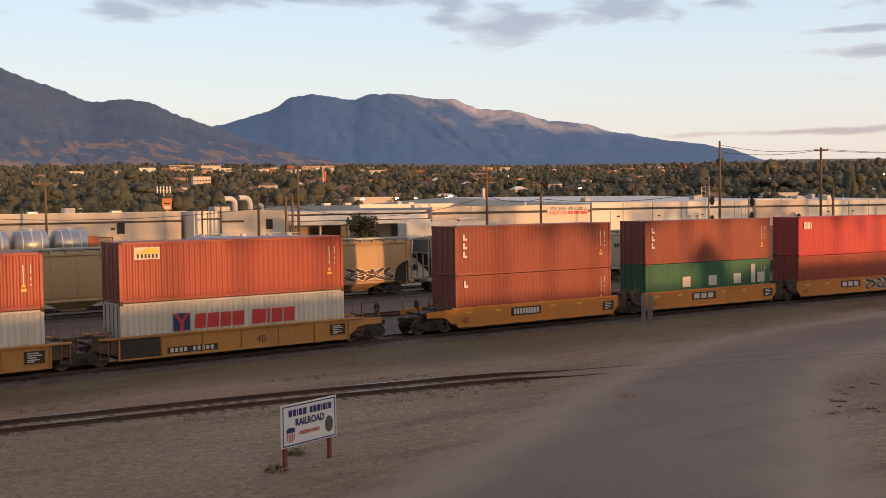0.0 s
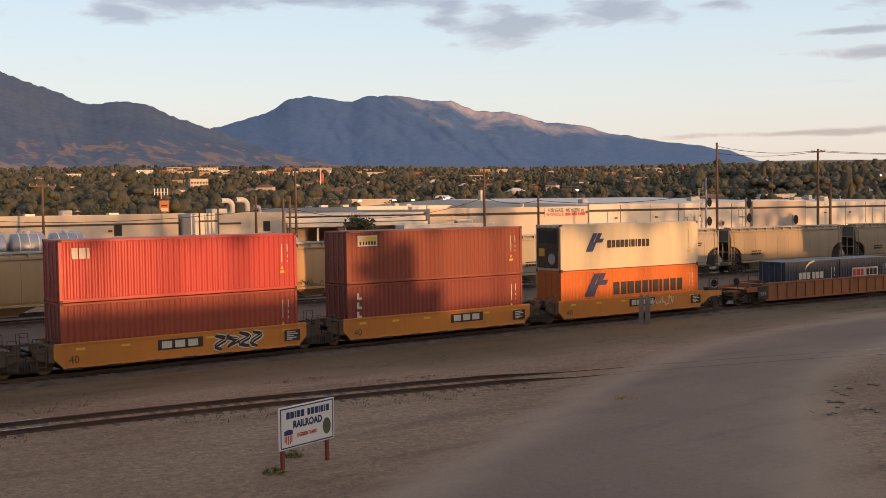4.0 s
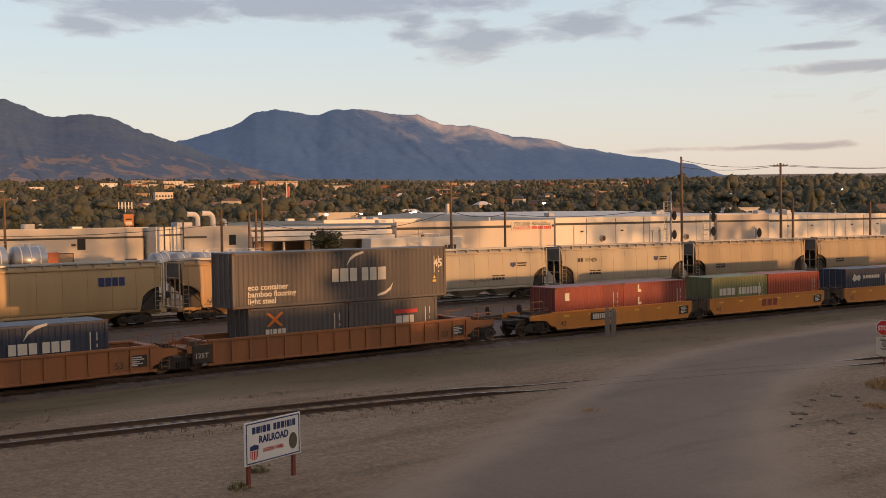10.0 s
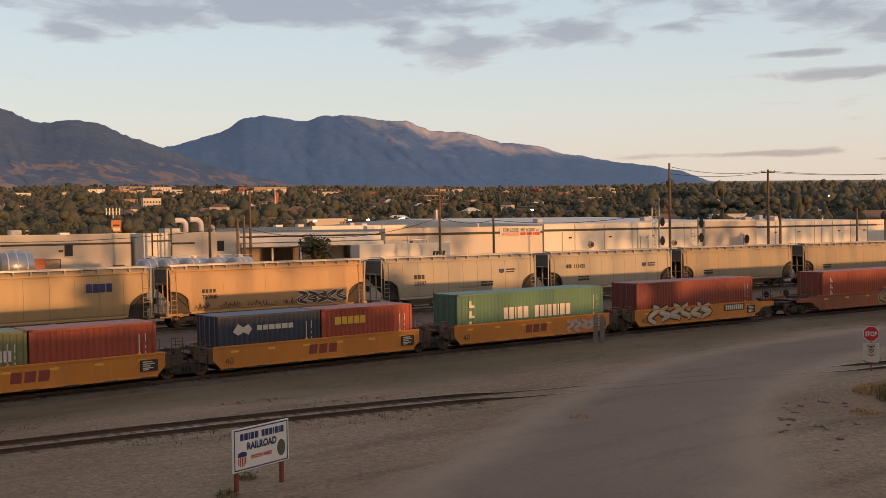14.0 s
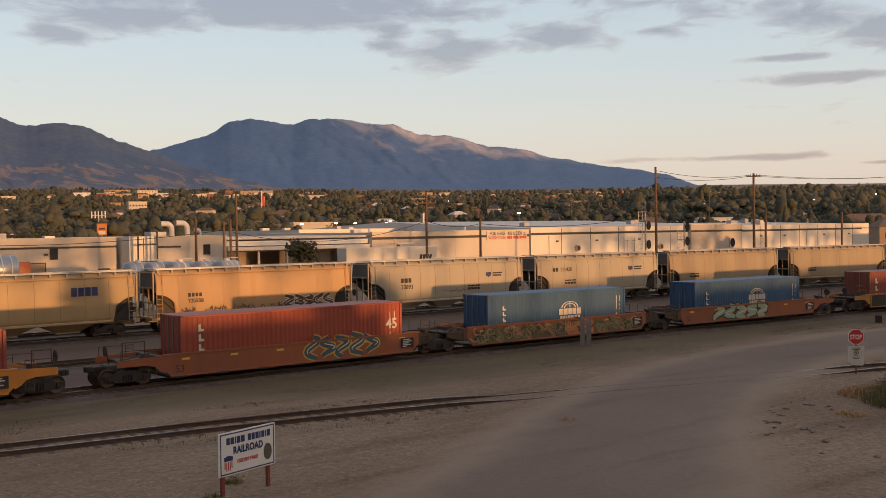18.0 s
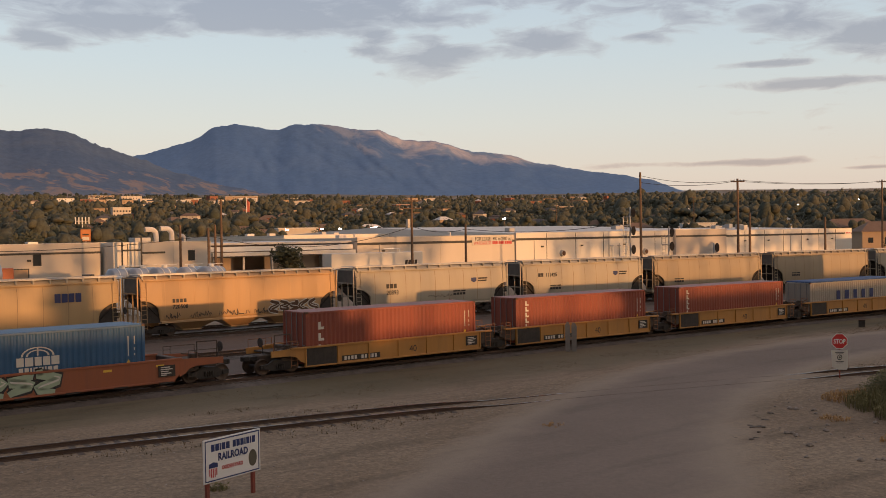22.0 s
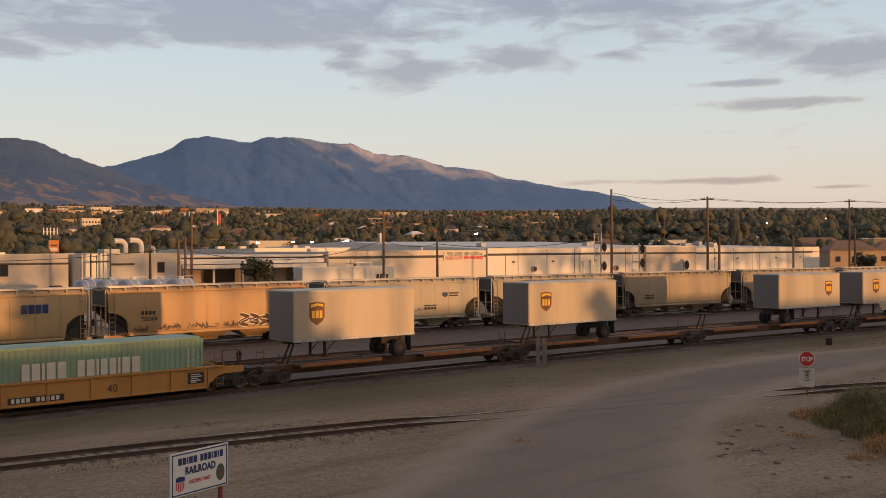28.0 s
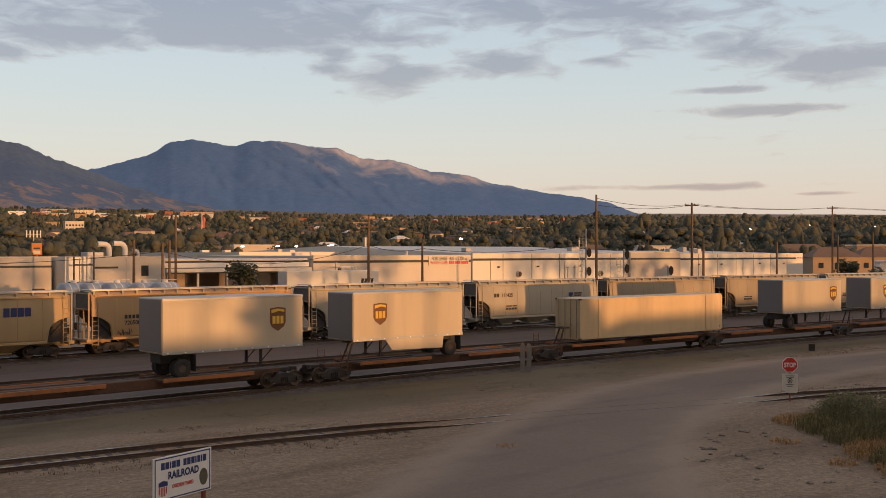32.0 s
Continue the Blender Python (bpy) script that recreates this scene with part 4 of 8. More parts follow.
# ---- well cars ----
def well_car(style, mat, s, L_well, pitch, left_end=False, right_end=False, label="", dark=None):
    """A unit of an articulated double-stack car: two side sills, cross bearers, end platforms, bogie."""
    car = thing("well_car", label, "railcar", group="freight train")
    h = L_well / 2
    W = 1.38
    lo, hi = 0.30, 1.42 if style != "posted" else 1.55
    for sy in (-1, 1):
        m = Mesh()
        y = sy * W
        if style == "smooth":
            out = [(-h - 0.1, 0.75), (-h + 0.35, lo), (h - 0.35, lo), (h + 0.1, 0.75), (h + 0.1, hi), (-h - 0.1, hi)]
            m.plate(out, y - 0.035, y + 0.035)
            m.soft(-h - 0.1, h + 0.1, y - 0.07, y + 0.07, hi - 0.09, hi + 0.02, 0.015)
            m.soft(-h + 0.3, h - 0.3, y - 0.07, y + 0.07, lo - 0.03, lo + 0.07, 0.015)
            side = part("side_sill", m, mat, car)
            for k in range(7):
                x = -h + 0.8 + k * (L_well - 1.6) / 6
                part("sill_pad", shared("pad", lambda: Mesh().soft(-0.35, 0.35, -0.03, 0.03, -0.06, 0.03, 0.01).data("sill_pad", M_BLACK)), None, side, at=pose(x, y + sy * 0.05, lo - 0.02))
        elif style == "posted":
            m.box(-h, h, y - 0.02, y + 0.02, lo, hi)
            m.soft(-h - 0.2, h + 0.2, y - 0.09, y + 0.09, hi - 0.11, hi + 0.02, 0.015)
            m.soft(-h - 0.2, h + 0.2, y - 0.08, y + 0.08, lo - 0.04, lo + 0.08, 0.015)
            side = part("side_sill", m, mat, car)
            n = 16
            post = shared(("post", mat.name), lambda: Mesh().soft(-0.05, 0.05, -0.055, 0.055, lo + 0.08, hi - 0.11, 0.012).data("side_post", mat))
            for k in range(n + 1):
                part("side_post", post, None, side, at=pose(-h + 0.1 + k * (L_well - 0.2) / n, y + sy * 0.045, 0))
        else:
            # older car: flanged top walkway over a panelled web
            m.box(-h, h, y - 0.03, y + 0.03, lo, hi - 0.1)
            m.soft(-h - 0.9, h + 0.9, y - 0.12, y + 0.1, hi - 0.12, hi - 0.02, 0.012)
            m.soft(-h, h, y - 0.07, y + 0.07, lo - 0.03, lo + 0.06, 0.015)
            side = part("side_sill", m, mat, car)
            post = shared(("rib", mat.name), lambda: Mesh().soft(-0.04, 0.04, -0.05, 0.05, lo + 0.06, hi - 0.12, 0.01).data("side_rib", mat))
            for k in range(7):
                part("side_rib", post, None, side, at=pose(-h + 0.05 + k * (L_well - 0.1) / 6, y + sy * 0.05, 0))
            # black plate on the sill stands in for the darkness of the end recess
            hid = shared("recess_dark", lambda: Mesh().soft(-1.0, 1.0, -0.02, 0.02, lo + 0.05, hi - 0.13, 0.01).data("recess_shade_plate", M_BLACK))
            part("recess_shade_plate", hid, None, side, at=pose(-h + 1.05, y + sy * 0.035, 0))
    for k in range(9):
        part("cross_bearer", shared("bearer", lambda: Mesh().soft(-0.15, 0.15, -W + 0.02, W - 0.02, 0.2, 0.34, 0.02).data("cross_bearer", M_BLACK)), None, car, at=pose(-h + 0.5 + k * (L_well - 1.0) / 8, 0, 0))
    g = (pitch - L_well) / 2
    for sx, is_end in ((-1, left_end), (1, right_end)):
        reach = g if not is_end else g + 0.9
        e = Mesh()
        x0, x1 = sorted((sx * (h - 0.05), sx * (h + reach * 0.92)))
        e.soft(x0, x1, -0.42, 0.42, 0.62, 1.02, 0.04)
        e.soft(min(sx * h, sx * (h + 0.35)), max(sx * h, sx * (h + 0.35)), -W, W, 0.6, hi - 0.05, 0.03)
        e.soft(min(sx * (h + .3), sx * (h + .3 + reach * 0.55)), max(sx * (h + .3), sx * (h + .3 + reach * 0.55)), -W + 0.05, W - 0.05, 1.08, 1.16, 0.01)
        p = part("end_platform", e, M_GRIME if dark is not BROWNY or mat is not BROWNY else mat, car)
        for yy in (-W - 0.02, W + 0.02):
            lad = Mesh()
            xa, xb = sx * (h + 0.45), sx * (h + 0.85)
            for xx in (xa, xb):
                lad.tube((xx, yy, 0.35), (xx, yy, 1.75), 0.018, n=5)
            for q in range(5):
                lad.tube((xa, yy, 0.45 + q * 0.28), (xb, yy, 0.45 + q * 0.28), 0.014, n=5)
            lad.tube((xa, yy, 1.75), (sx * (h + reach * 0.8), yy, 1.75), 0.018, n=5)
            lad.tube((sx * (h + reach * 0.8), yy, 1.75), (sx * (h + reach * 0.8), yy, 1.1), 0.018, n=5)
            part("ladder", lad, dark or M_GRIME, p)
        # sill ends arched over the bogie, and the gear between the units
        for yy in (-W, W):
            if is_end or style == "posted":
                o = [(h - 0.05, 0.5), (h + 0.25, 0.62), (h + 0.5, 0.86), (h + 0.9, 0.96), (h + reach * 0.86, 0.98), (h + reach * 0.86, 1.3), (h + 0.6, 1.36), (h - 0.05, hi - 0.06)]
                part("sill_end", Mesh().plate([(sx * a, b) for a, b in o], yy - 0.04, yy + 0.04), mat, car)
            else:
                o = [(h, 0.55), (h + 0.35, 0.6), (h + reach * 0.8, 0.92), (h + reach * 0.8, 1.2), (h + 0.5, 1.3), (h, 1.3)]
                part("sill_end", Mesh().plate([(sx * a, b) for a, b in o], yy * 0.9 - 0.04, yy * 0.9 + 0.04), M_GRIME, car)
        gr = Mesh()
        gr.tube((sx * (h + 0.5), -0.95, 0.78), (sx * (h + 1.2), -0.95, 0.78), 0.15, n=9)
        gr.soft(min(sx * (h + 0.7), sx * (h + 1.05)), max(sx * (h + 0.7), sx * (h + 1.05)), -1.2, -0.8, 1.16, 1.55, 0.03)
        gr.tube((sx * (h + 0.2), -1.15, 1.62), (sx * (h + reach * 0.85), -1.1, 1.24), 0.035, n=5)
        part("brake_gear", gr, M_GRIME, p)
        if is_end:
            st_ = Mesh()
            for q in (0.35, 0.75):
                st_.tube((sx * (h + reach * q), -1.3, 1.25), (sx * (h + reach * q), -1.3, 2.15), 0.03, n=6)
            st_.tube((sx * (h + reach * 0.35), -1.3, 2.15), (sx * (h + reach * 0.75), -1.3, 2.15), 0.03, n=6)
            part("end_rail", st_, M_GRIME, p)
            part("coupler", shared("coupler", coupler_data), None, car, at=pose(sx * (h + g + 0.55), 0, 0.86, 0, 0, 0 if sx > 0 else 180))
            bw = Mesh()
            bw.tube((sx * (h + g + 0.75), -0.6, 1.75), (sx * (h + g + 0.8), -0.6, 1.75), 0.26, n=14)
            bw.tube((sx * (h + g + 0.6), -0.6, 1.1), (sx * (h + g + 0.72), -0.6, 1.8), 0.03, n=6)
            part("brake_wheel", bw, M_BLACK, car)
    bogie(car, -(pitch / 2) + (0.0 if not left_end else 0.15))
    if right_end:
        bogie(car, pitch / 2 - 0.15)
    bx = Mesh().soft(-0.45, 0.45, -0.02, 0.02, -0.28, 0.28, 0.01)
    part("data_panel", bx, M_BLACK, car, "black data panel with small white lettering", at=pose(h - 0.75, -W - 0.075, 0.86))
    part("panel_lettering", shared("panel_text", lambda: (lambda m: [m.plate([(-0.33, z), (-0.33 + w, z), (-0.33 + w, z + 0.05), (-0.33, z + 0.05)], -0.005, 0) for z, w in ((0.16, 0.5), (0.06, 0.62), (-0.04, 0.4), (-0.14, 0.55), (-0.22, 0.3))] and m)(Mesh()).data("panel_lettering", M_CREAM)), None, car, at=pose(h - 0.75, -W - 0.1, 0.86))
    car_marks(car, style, h, W, mat)
    return rides(car, s)


ORANGE = paint("traffic_yellow", (0.56, 0.215, 0.032), 0.5, 0.5)
BROWNY = paint("faded_yellow", (0.31, 0.122, 0.045), 0.6, 0.75)
OLDYEL = paint("old_yellow", (0.45, 0.215, 0.052), 0.55, 0.55)
RUSTY = paint("rust_brown", (0.29, 0.092, 0.040), 0.65, 0.6)
RED = paint("container_red", (0.32, 0.062, 0.034), 0.5, 0.25)
RUSTRED = paint("container_rust_red", (0.255, 0.060, 0.034), 0.5, 0.3)
BRIGHT = paint("container_bright_red", (0.47, 0.046, 0.044), 0.45, 0.2)
MAROON = paint("container_maroon", (0.235, 0.048, 0.034), 0.5, 0.3)
BROWN = paint("container_brown", (0.23, 0.075, 0.040), 0.5, 0.3)
WHITEC = paint("container_white", (0.62, 0.58, 0.50), 0.5, 0.35)
CREAMC = paint("container_pale_cream", (0.68, 0.60, 0.43), 0.5, 0.25)
ORNGC = paint("container_orange", (0.66, 0.17, 0.025), 0.45, 0.25)
GREEN = paint("container_dark_green", (0.030, 0.135, 0.070), 0.5, 0.25)
OLIVE = paint("container_olive_green", (0.17, 0.19, 0.085), 0.55, 0.35)
JADE = paint("container_jade_green", (0.085, 0.195, 0.13), 0.5, 0.3)
PALEJADE = paint("container_faded_green", (0.23, 0.34, 0.24), 0.55, 0.35)
NAVY = paint("container_navy", (0.030, 0.042, 0.075), 0.5, 0.3)
SLATE = paint("container_slate", (0.085, 0.078, 0.080), 0.5, 0.3)
BLUE = paint("container_blue", (0.028, 0.098, 0.205), 0.5, 0.25)
GREYC = paint("container_grey", (0.35, 0.315, 0.265), 0.5, 0.35)
TARP = paint("blue_tarpaulin", (0.025, 0.07, 0.19), 0.7, 0.15)
PACER = paint("container_cream_yellow", (0.62, 0.455, 0.26), 0.5, 0.25)
TRAILW = paint("trailer_grey_white", (0.50, 0.425, 0.315), 0.4, 0.15)
TRAILG = paint("trailer_front_shaded", (0.23, 0.215, 0.21), 0.5, 0.2)
BROWNM = paint("marking_brown", (0.16, 0.06, 0.02), 0.5, 0.1)
GOLDM = paint("marking_gold", (0.75, 0.47, 0.06), 0.5, 0.1)

WELL_Z = 0.36

# ---- the freight train: what it carries ----
HC, STD = 2.896, 2.591


def load(paint_mat, s_left, z, L=12.192, H=STD, label="", **kw):
    c = container("box", paint_mat, L, H, label, **kw)
    small_codes(c, L, H)
    return rides(c, s_left + L / 2, z)


def brandbars(c, widths, h, gap, mat, x, z, slant=0.0):
    for w in widths:
        if w > 0:
            mark(c, shared((round(w, 3), h, mat.name, slant, "bar"), lambda w=w: data_bars((w,), h, gap, mat, slant)), x, z, name="letter_bar")
        x += abs(w) + gap


def upright(c, n, h, mat, x, z, w=0.3, step=None):
    """Letters set one under another, as plain bars."""
    step = step or h * 1.25

    def make():
        m = Mesh()
        for i in range(n):
            zz = -i * step
            m.plate([(0, zz), (w, zz), (w, zz + h * 0.35), (w * 0.45, zz + h * 0.35), (w * 0.45, zz + h), (0, zz + h)], -0.006, 0)
        return m.data("marking", mat)
    mark(c, shared((n, h, mat.name, w, step, "up"), make), x, z, name="brand_marking")


L40 = 12.192
CAR_OLD = "yellow older well car with ribbed sides and walkways"
CAR_NEW = "orange-yellow well car with smooth sides"
CAR_POST = "faded brown well car with many side posts"
CAR_RUST = "rust-brown well car covered with graffiti"

# older five-unit car, its last two units
for i, sl in enumerate((-44.9, -29.3, -13.65)):
    well_car("older", OLDYEL, sl + L40 / 2, 12.6, 15.6, right_end=i == 2, label=CAR_OLD, dark=BROWNY)
a = load(RED, -29.3, WELL_Z + STD, H=STD, label="red corrugated container stacked on a white one")
a = load(WHITEC, -29.3, WELL_Z, label="off-white corrugated container under a red one")
a = load(RED, -44.9, WELL_Z + STD, label="red corrugated container stacked on a brown one")
a = load(BROWN, -44.9, WELL_Z, label="brown corrugated container in a well car")
a = load(RED, -13.65, WELL_Z + STD, H=HC, label="red corrugated container with a small logo plate")


def logo_plate(c, x, z):
    m = mark(c, shared("lp1", lambda: Mesh().plate([(0, 0), (1.25, 0), (1.25, 0.58), (0, 0.58)], -0.006, 0).data("logo_plate", M_CREAM)), x, z, name="logo_plate")
    part("logo_swoosh", shared("lp2", lambda: Mesh().plate([(0.05, 0.3), (1.2, 0.25), (1.2, 0.5), (0.6, 0.53)], -0.012, -0.007).data("logo_swoosh", M_YELLOWMARK)), None, m)
    part("logo_bars", shared("lp3", lambda: (lambda q: [q.plate([(x0, 0.06), (x0 + 0.1, 0.06), (x0 + 0.1, 0.26), (x0, 0.26)], -0.012, -0.007) for x0 in (0.12, 0.32, 0.5, 0.68, 0.86, 1.04)] and q)(Mesh()).data("logo_bars", M_DARKMARK)), None, m)


logo_plate(a, -5.35, 2.05)
a = load(WHITEC, -13.65, WELL_Z, label="white corrugated container with red lettering bars")
brandbars(a, (0.55, 0.6, 0.55, 0.62, -0.25, 0.75, 0.14, 0.6, 0.6), 0.72, 0.1, M_REDMARK, -2.4, 1.15, 0.05)
m = mark(a, shared("ybox", lambda: Mesh().plate([(0, 0), (0.85, 0), (0.85, 0.85), (0, 0.85)], -0.006, 0).data("logo", M_NAVYMARK)), -3.5, 1.1, name="logo")
part("logo_stroke", shared("ybox2", lambda: Mesh().plate([(0.0, 0.85), (0.2, 0.85), (0.43, 0.5), (0.65, 0.85), (0.85, 0.85), (0.52, 0.4), (0.52, 0), (0.33, 0), (0.33, 0.4)], -0.012, -0.007).data("logo_stroke", M_REDMARK)), None, m)

# five-unit car with high stacks
stack_left = (5.95, 21.2, 36.5, 51.7, 66.95)
for i, sl in enumerate(stack_left):
    wc = well_car("smooth", ORANGE, sl + L40 / 2, 12.75, 15.25, left_end=i == 0, right_end=i == 4, label=CAR_NEW)
    sill_plate(wc, (-2.2, -2.0, -1.6, 0.6, -0.5)[i], 0.72, n=(9, 3, 3, 3, 9)[i])
    if i == 2:
        graffiti(wc, 1.3, 0.45, 2.6, 0.85, 4, M_DARKMARK, M_CREAM, 61, -1.425)
    if i == 4:
        scribble(wc, 1.2, 0.6, 2.3, 0.7, M_CREAM, 62, -1.425, 0.04)


c1 = load(RUSTRED, 5.95, WELL_Z + HC, H=HC, label="red corrugated container stacked on another red one")
upright(c1, 3, 0.36, M_CREAM, -5.55, 2.05, 0.3, 0.5)
c1 = load(RUSTRED, 5.95, WELL_Z, H=HC, label="red corrugated container in a well car")
upright(c1, 1, 0.4, M_CREAM, -5.5, 2.2)
c1 = load(RUSTRED, 21.2, WELL_Z + HC, H=HC, label="red corrugated container stacked on a green one")
upright(c1, 3, 0.36, M_CREAM, -5.55, 2.05, 0.3, 0.5)
c1 = load(GREEN, 21.2, WELL_Z, H=HC, label="dark green corrugated container with white lettering bars")
brandbars(c1, (0.75, -0.95, 0.8, -0.9, 0.75, -0.9, 0.75), 0.7, 0.4, M_CREAM, -2.7, 1.25)
brandbars(c1, (0.42,), 1.3, 0.1, M_CREAM, 4.1, 1.25)
c1 = load(BRIGHT, 36.5, WELL_Z + HC, H=HC, label="bright red corrugated container stacked on a brown one")
brandbars(c1, (0.28, 0.3, 0.12), 0.5, 0.06, M_CREAM, -5.5, 2.0)
c1 = load(RED, 36.5, WELL_Z, H=HC, label="brown corrugated container in a well car")
c1 = load(RUSTRED, 51.7, WELL_Z + HC, H=HC, label="red corrugated container with a small logo plate")
logo_plate(c1, -5.4, 2.05)
c1 = load(MAROON, 51.7, WELL_Z, H=HC, label="red corrugated container in a well car")
upright(c1, 3, 0.36, M_CREAM, -5.5, 2.05, 0.3, 0.5)
c1 = load(CREAMC, 66.95, WELL_Z + HC, H=HC, label="pale refrigerated container with dark blue lettering bars", smooth_side=True)
HLB = (0.3, 0.28, 0.3, 0.28, 0.28, 0.12, 0.28, 0.12, 0.28, 0.28, 0.28)
brandbars(c1, HLB, 0.48, 0.09, M_DARKMARK, -2.2, 1.35)
HL = shared("hl", lambda: Mesh().plate([(0, 0), (0.55, 0), (0.85, 0.55), (1.35, 0.55), (1.5, 0.8), (1.15, 0.8), (1.35, 1.15), (1.0, 1.15), (0.7, 0.6), (0.6, 0.6), (0.95, 1.15), (0.6, 1.15), (0.0, 0.1)], -0.006, 0).data("logo", M_NAVYMARK))
mark(c1, HL, -4.0, 1.15, name="logo")
ru = part("refrigeration_unit", Mesh().soft(-6.16, -6.09, -1.06, 1.06, 0.2, 2.7, 0.02), M_GRIME, c1, "dark refrigeration machinery set in the end wall")
part("grille", Mesh().box(-6.175, -6.161, -0.85, 0.85, 1.75, 2.5), M_BLACK, ru)
part("fan_cover", Mesh().tube((-6.2, -0.45, 0.75), (-6.161, -0.45, 0.75), 0.34, n=14), M_SILVER, ru)
part("control_box", Mesh().soft(-6.21, -6.161, 0.25, 0.8, 0.9, 1.4, 0.01), M_YELLOWMARK, ru)
c1 = load(ORNGC, 66.95, WELL_Z, H=HC, label="orange corrugated container with dark blue lettering bars")
brandbars(c1, tuple(w * 1.7 for w in HLB), 0.8, 0.15, M_DARKMARK, -1.7, 1.2)
m = mark(c1, HL, -4.1, 1.2, name="logo")
m.scale = (1.3, 1, 1.25)

# three-unit posted car
for i, (sl, ctr) in enumerate(((88.1, 94.2), (107.45, 113.55), (127.0, 133.05))):
    well_car("posted", BROWNY, ctr, 16.4, 19.4, left_end=i == 0, right_end=i == 2, label=CAR_POST, dark=BROWNY)
CGM = (0.34, 0.42, 0.36, -0.1, 0.34, 0.36, 0.42)
SWOOSH = shared("swoosh", lambda: Mesh().plate([(0, 0), (0.25, 0.3), (0.6, 0.52), (1.1, 0.66), (1.1, 0.78), (0.55, 0.66), (0.2, 0.45)], -0.006, 0).data("logo", M_CREAM))
for k, sl in enumerate((88.1, 94.26, 107.45, 113.6)):
    c1 = load(NAVY, sl, WELL_Z, 6.058, STD, label="short navy container with pale lettering bars")
    if k == 1:
        mark(c1, shared("cgm_panel", lambda: Mesh().plate([(0, 0), (3.1, 0), (3.1, 0.75), (0, 0.75)], -0.004, 0).data("logo_panel", M_CREAM)), -1.6, 1.12, name="logo_panel")
        brandbars(c1, CGM[:3], 0.5, 0.07, M_REDMARK, -1.5, 1.25)
        brandbars(c1, CGM[4:], 0.5, 0.07, M_DARKMARK, 0.1, 1.25)
        continue
    brandbars(c1, CGM, 0.5, 0.07, M_CREAM, -1.55, 1.25)
    mark(c1, SWOOSH, -0.9, 1.85, name="logo")
for k, sl in enumerate((127.0, 133.1)):
    c1 = load(SLATE, sl, WELL_Z, 6.058, STD, label="short slate grey container under a long one")
    if k == 0:
        mark(c1, shared("xmark", lambda: Mesh().plate([(0, 0), (0.2, 0), (0.5, 0.25), (0.8, 0), (1.0, 0), (0.62, 0.35), (1.0, 0.7), (0.8, 0.7), (0.5, 0.45), (0.2, 0.7), (0, 0.7), (0.38, 0.35)], -0.006, 0).data("logo", ORNGC)), -2.0, 1.6, name="logo")
        brandbars(c1, (0.22, 0.1, 0.22, 0.2, 0.2), 0.26, 0.06, M_CREAM, -2.05, 1.2)
    else:
        brandbars(c1, (1.6,), 0.22, 0.05, M_REDMARK, 0.0, 1.75)
        brandbars(c1, (0.4, 0.42, 0.3), 0.42, 0.06, M_CREAM, 0.1, 1.2)
c1 = load(SLATE, 126.15, WELL_Z + STD, 13.716, HC, label="long slate grey container with pale lettering bars")
brandbars(c1, tuple(w * 1.25 for w in CGM), 0.72, 0.1, M_CREAM, -0.95, 1.15)
mark(c1, SWOOSH, 0.0, 2.0, name="logo")
m = mark(c1, SWOOSH, 3.1, 1.0, name="logo")
m.rotation_euler = (0, math.pi, 0)
for k, tx in enumerate(("eco container", "bamboo flooring", "light steel")):
    mark(c1, words(tx, 0.42, M_CREAM, bold=0.008), -6.0, 0.95 - k * 0.36, name="lettering")
mark(c1, words("45", 0.62, M_CREAM, bold=0.02), 5.95, 1.75, name="lettering")

M_SAND = surface("spray_sand", (0.50, 0.42, 0.31), 0.6, 0, 0.15, 4.0, 0.4, (0.3, 0.2, 0.12), bump=0)
# second five-unit car
FIVE = (148.4, 163.25, 178.75, 194.3, 209.7)
for i, sl in enumerate(FIVE):
    wc = well_car("smooth", ORANGE, sl + L40 / 2, 12.75, 15.45, left_end=i == 0, right_end=i == 4, label=CAR_NEW)
    if i == 0:
        sill_plate(wc, -3.2, 0.7, n=10)
    elif i < 4:
        for k in range(3):
            part("letter_bar", shared("ttxbar", lambda: Mesh().plate([(0, 0), (0.5, 0), (0.56, 0.5), (0.06, 0.5)], -0.006, 0).data("letter_bar", MAROON)), None, wc, at=pose(-0.9 + k * 0.62, -1.419, 0.62))
    if i == 4:
        graffiti(wc, -5.2, 0.40, 6.4, 1.30, 6, M_SAND, M_DARKMARK, 63, -1.44, "large white graffiti in angular shapes")
        sill_plate(wc, 2.6, 0.85, n=9)
    if i == 3:
        graffiti(wc, 2.6, 0.42, 3.2, 0.8, 5, M_SILVER, ORNGC, 64, -1.425)
CSH = (0.3, 0.32, 0.1, 0.34, 0.34, -0.3, 0.28, 0.32, 0.1, 0.28, 0.28, 0.1, 0.34, 0.34)
c1 = load(MAROON, 148.4, WELL_Z, 6.058, label="short maroon container with a small logo plate")
mark(c1, shared("smalllogo", lambda: Mesh().plate([(0, 0), (0.4, 0), (0.4, 0.5), (0, 0.5)], -0.006, 0).plate([(0.06, 0.2), (0.34, 0.28), (0.34, 0.42), (0.06, 0.34)], -0.012, -0.007).data("logo", M_CREAM)), -2.2, 1.7, name="logo")
c1 = load(MAROON, 154.5, WELL_Z, 6.058, label="short maroon container with white bars")
upright(c1, 2, 0.5, M_CREAM, -1.7, 1.95, 0.34, 0.85)
c1 = load(OLIVE, 163.25, WELL_Z, 6.058, label="short olive green container with white lettering bars")
brandbars(c1, CSH, 0.5, 0.06, M_CREAM, -2.2, 1.25)
c1 = load(RED, 169.4, WELL_Z, 6.058, label="short red container in a well car")
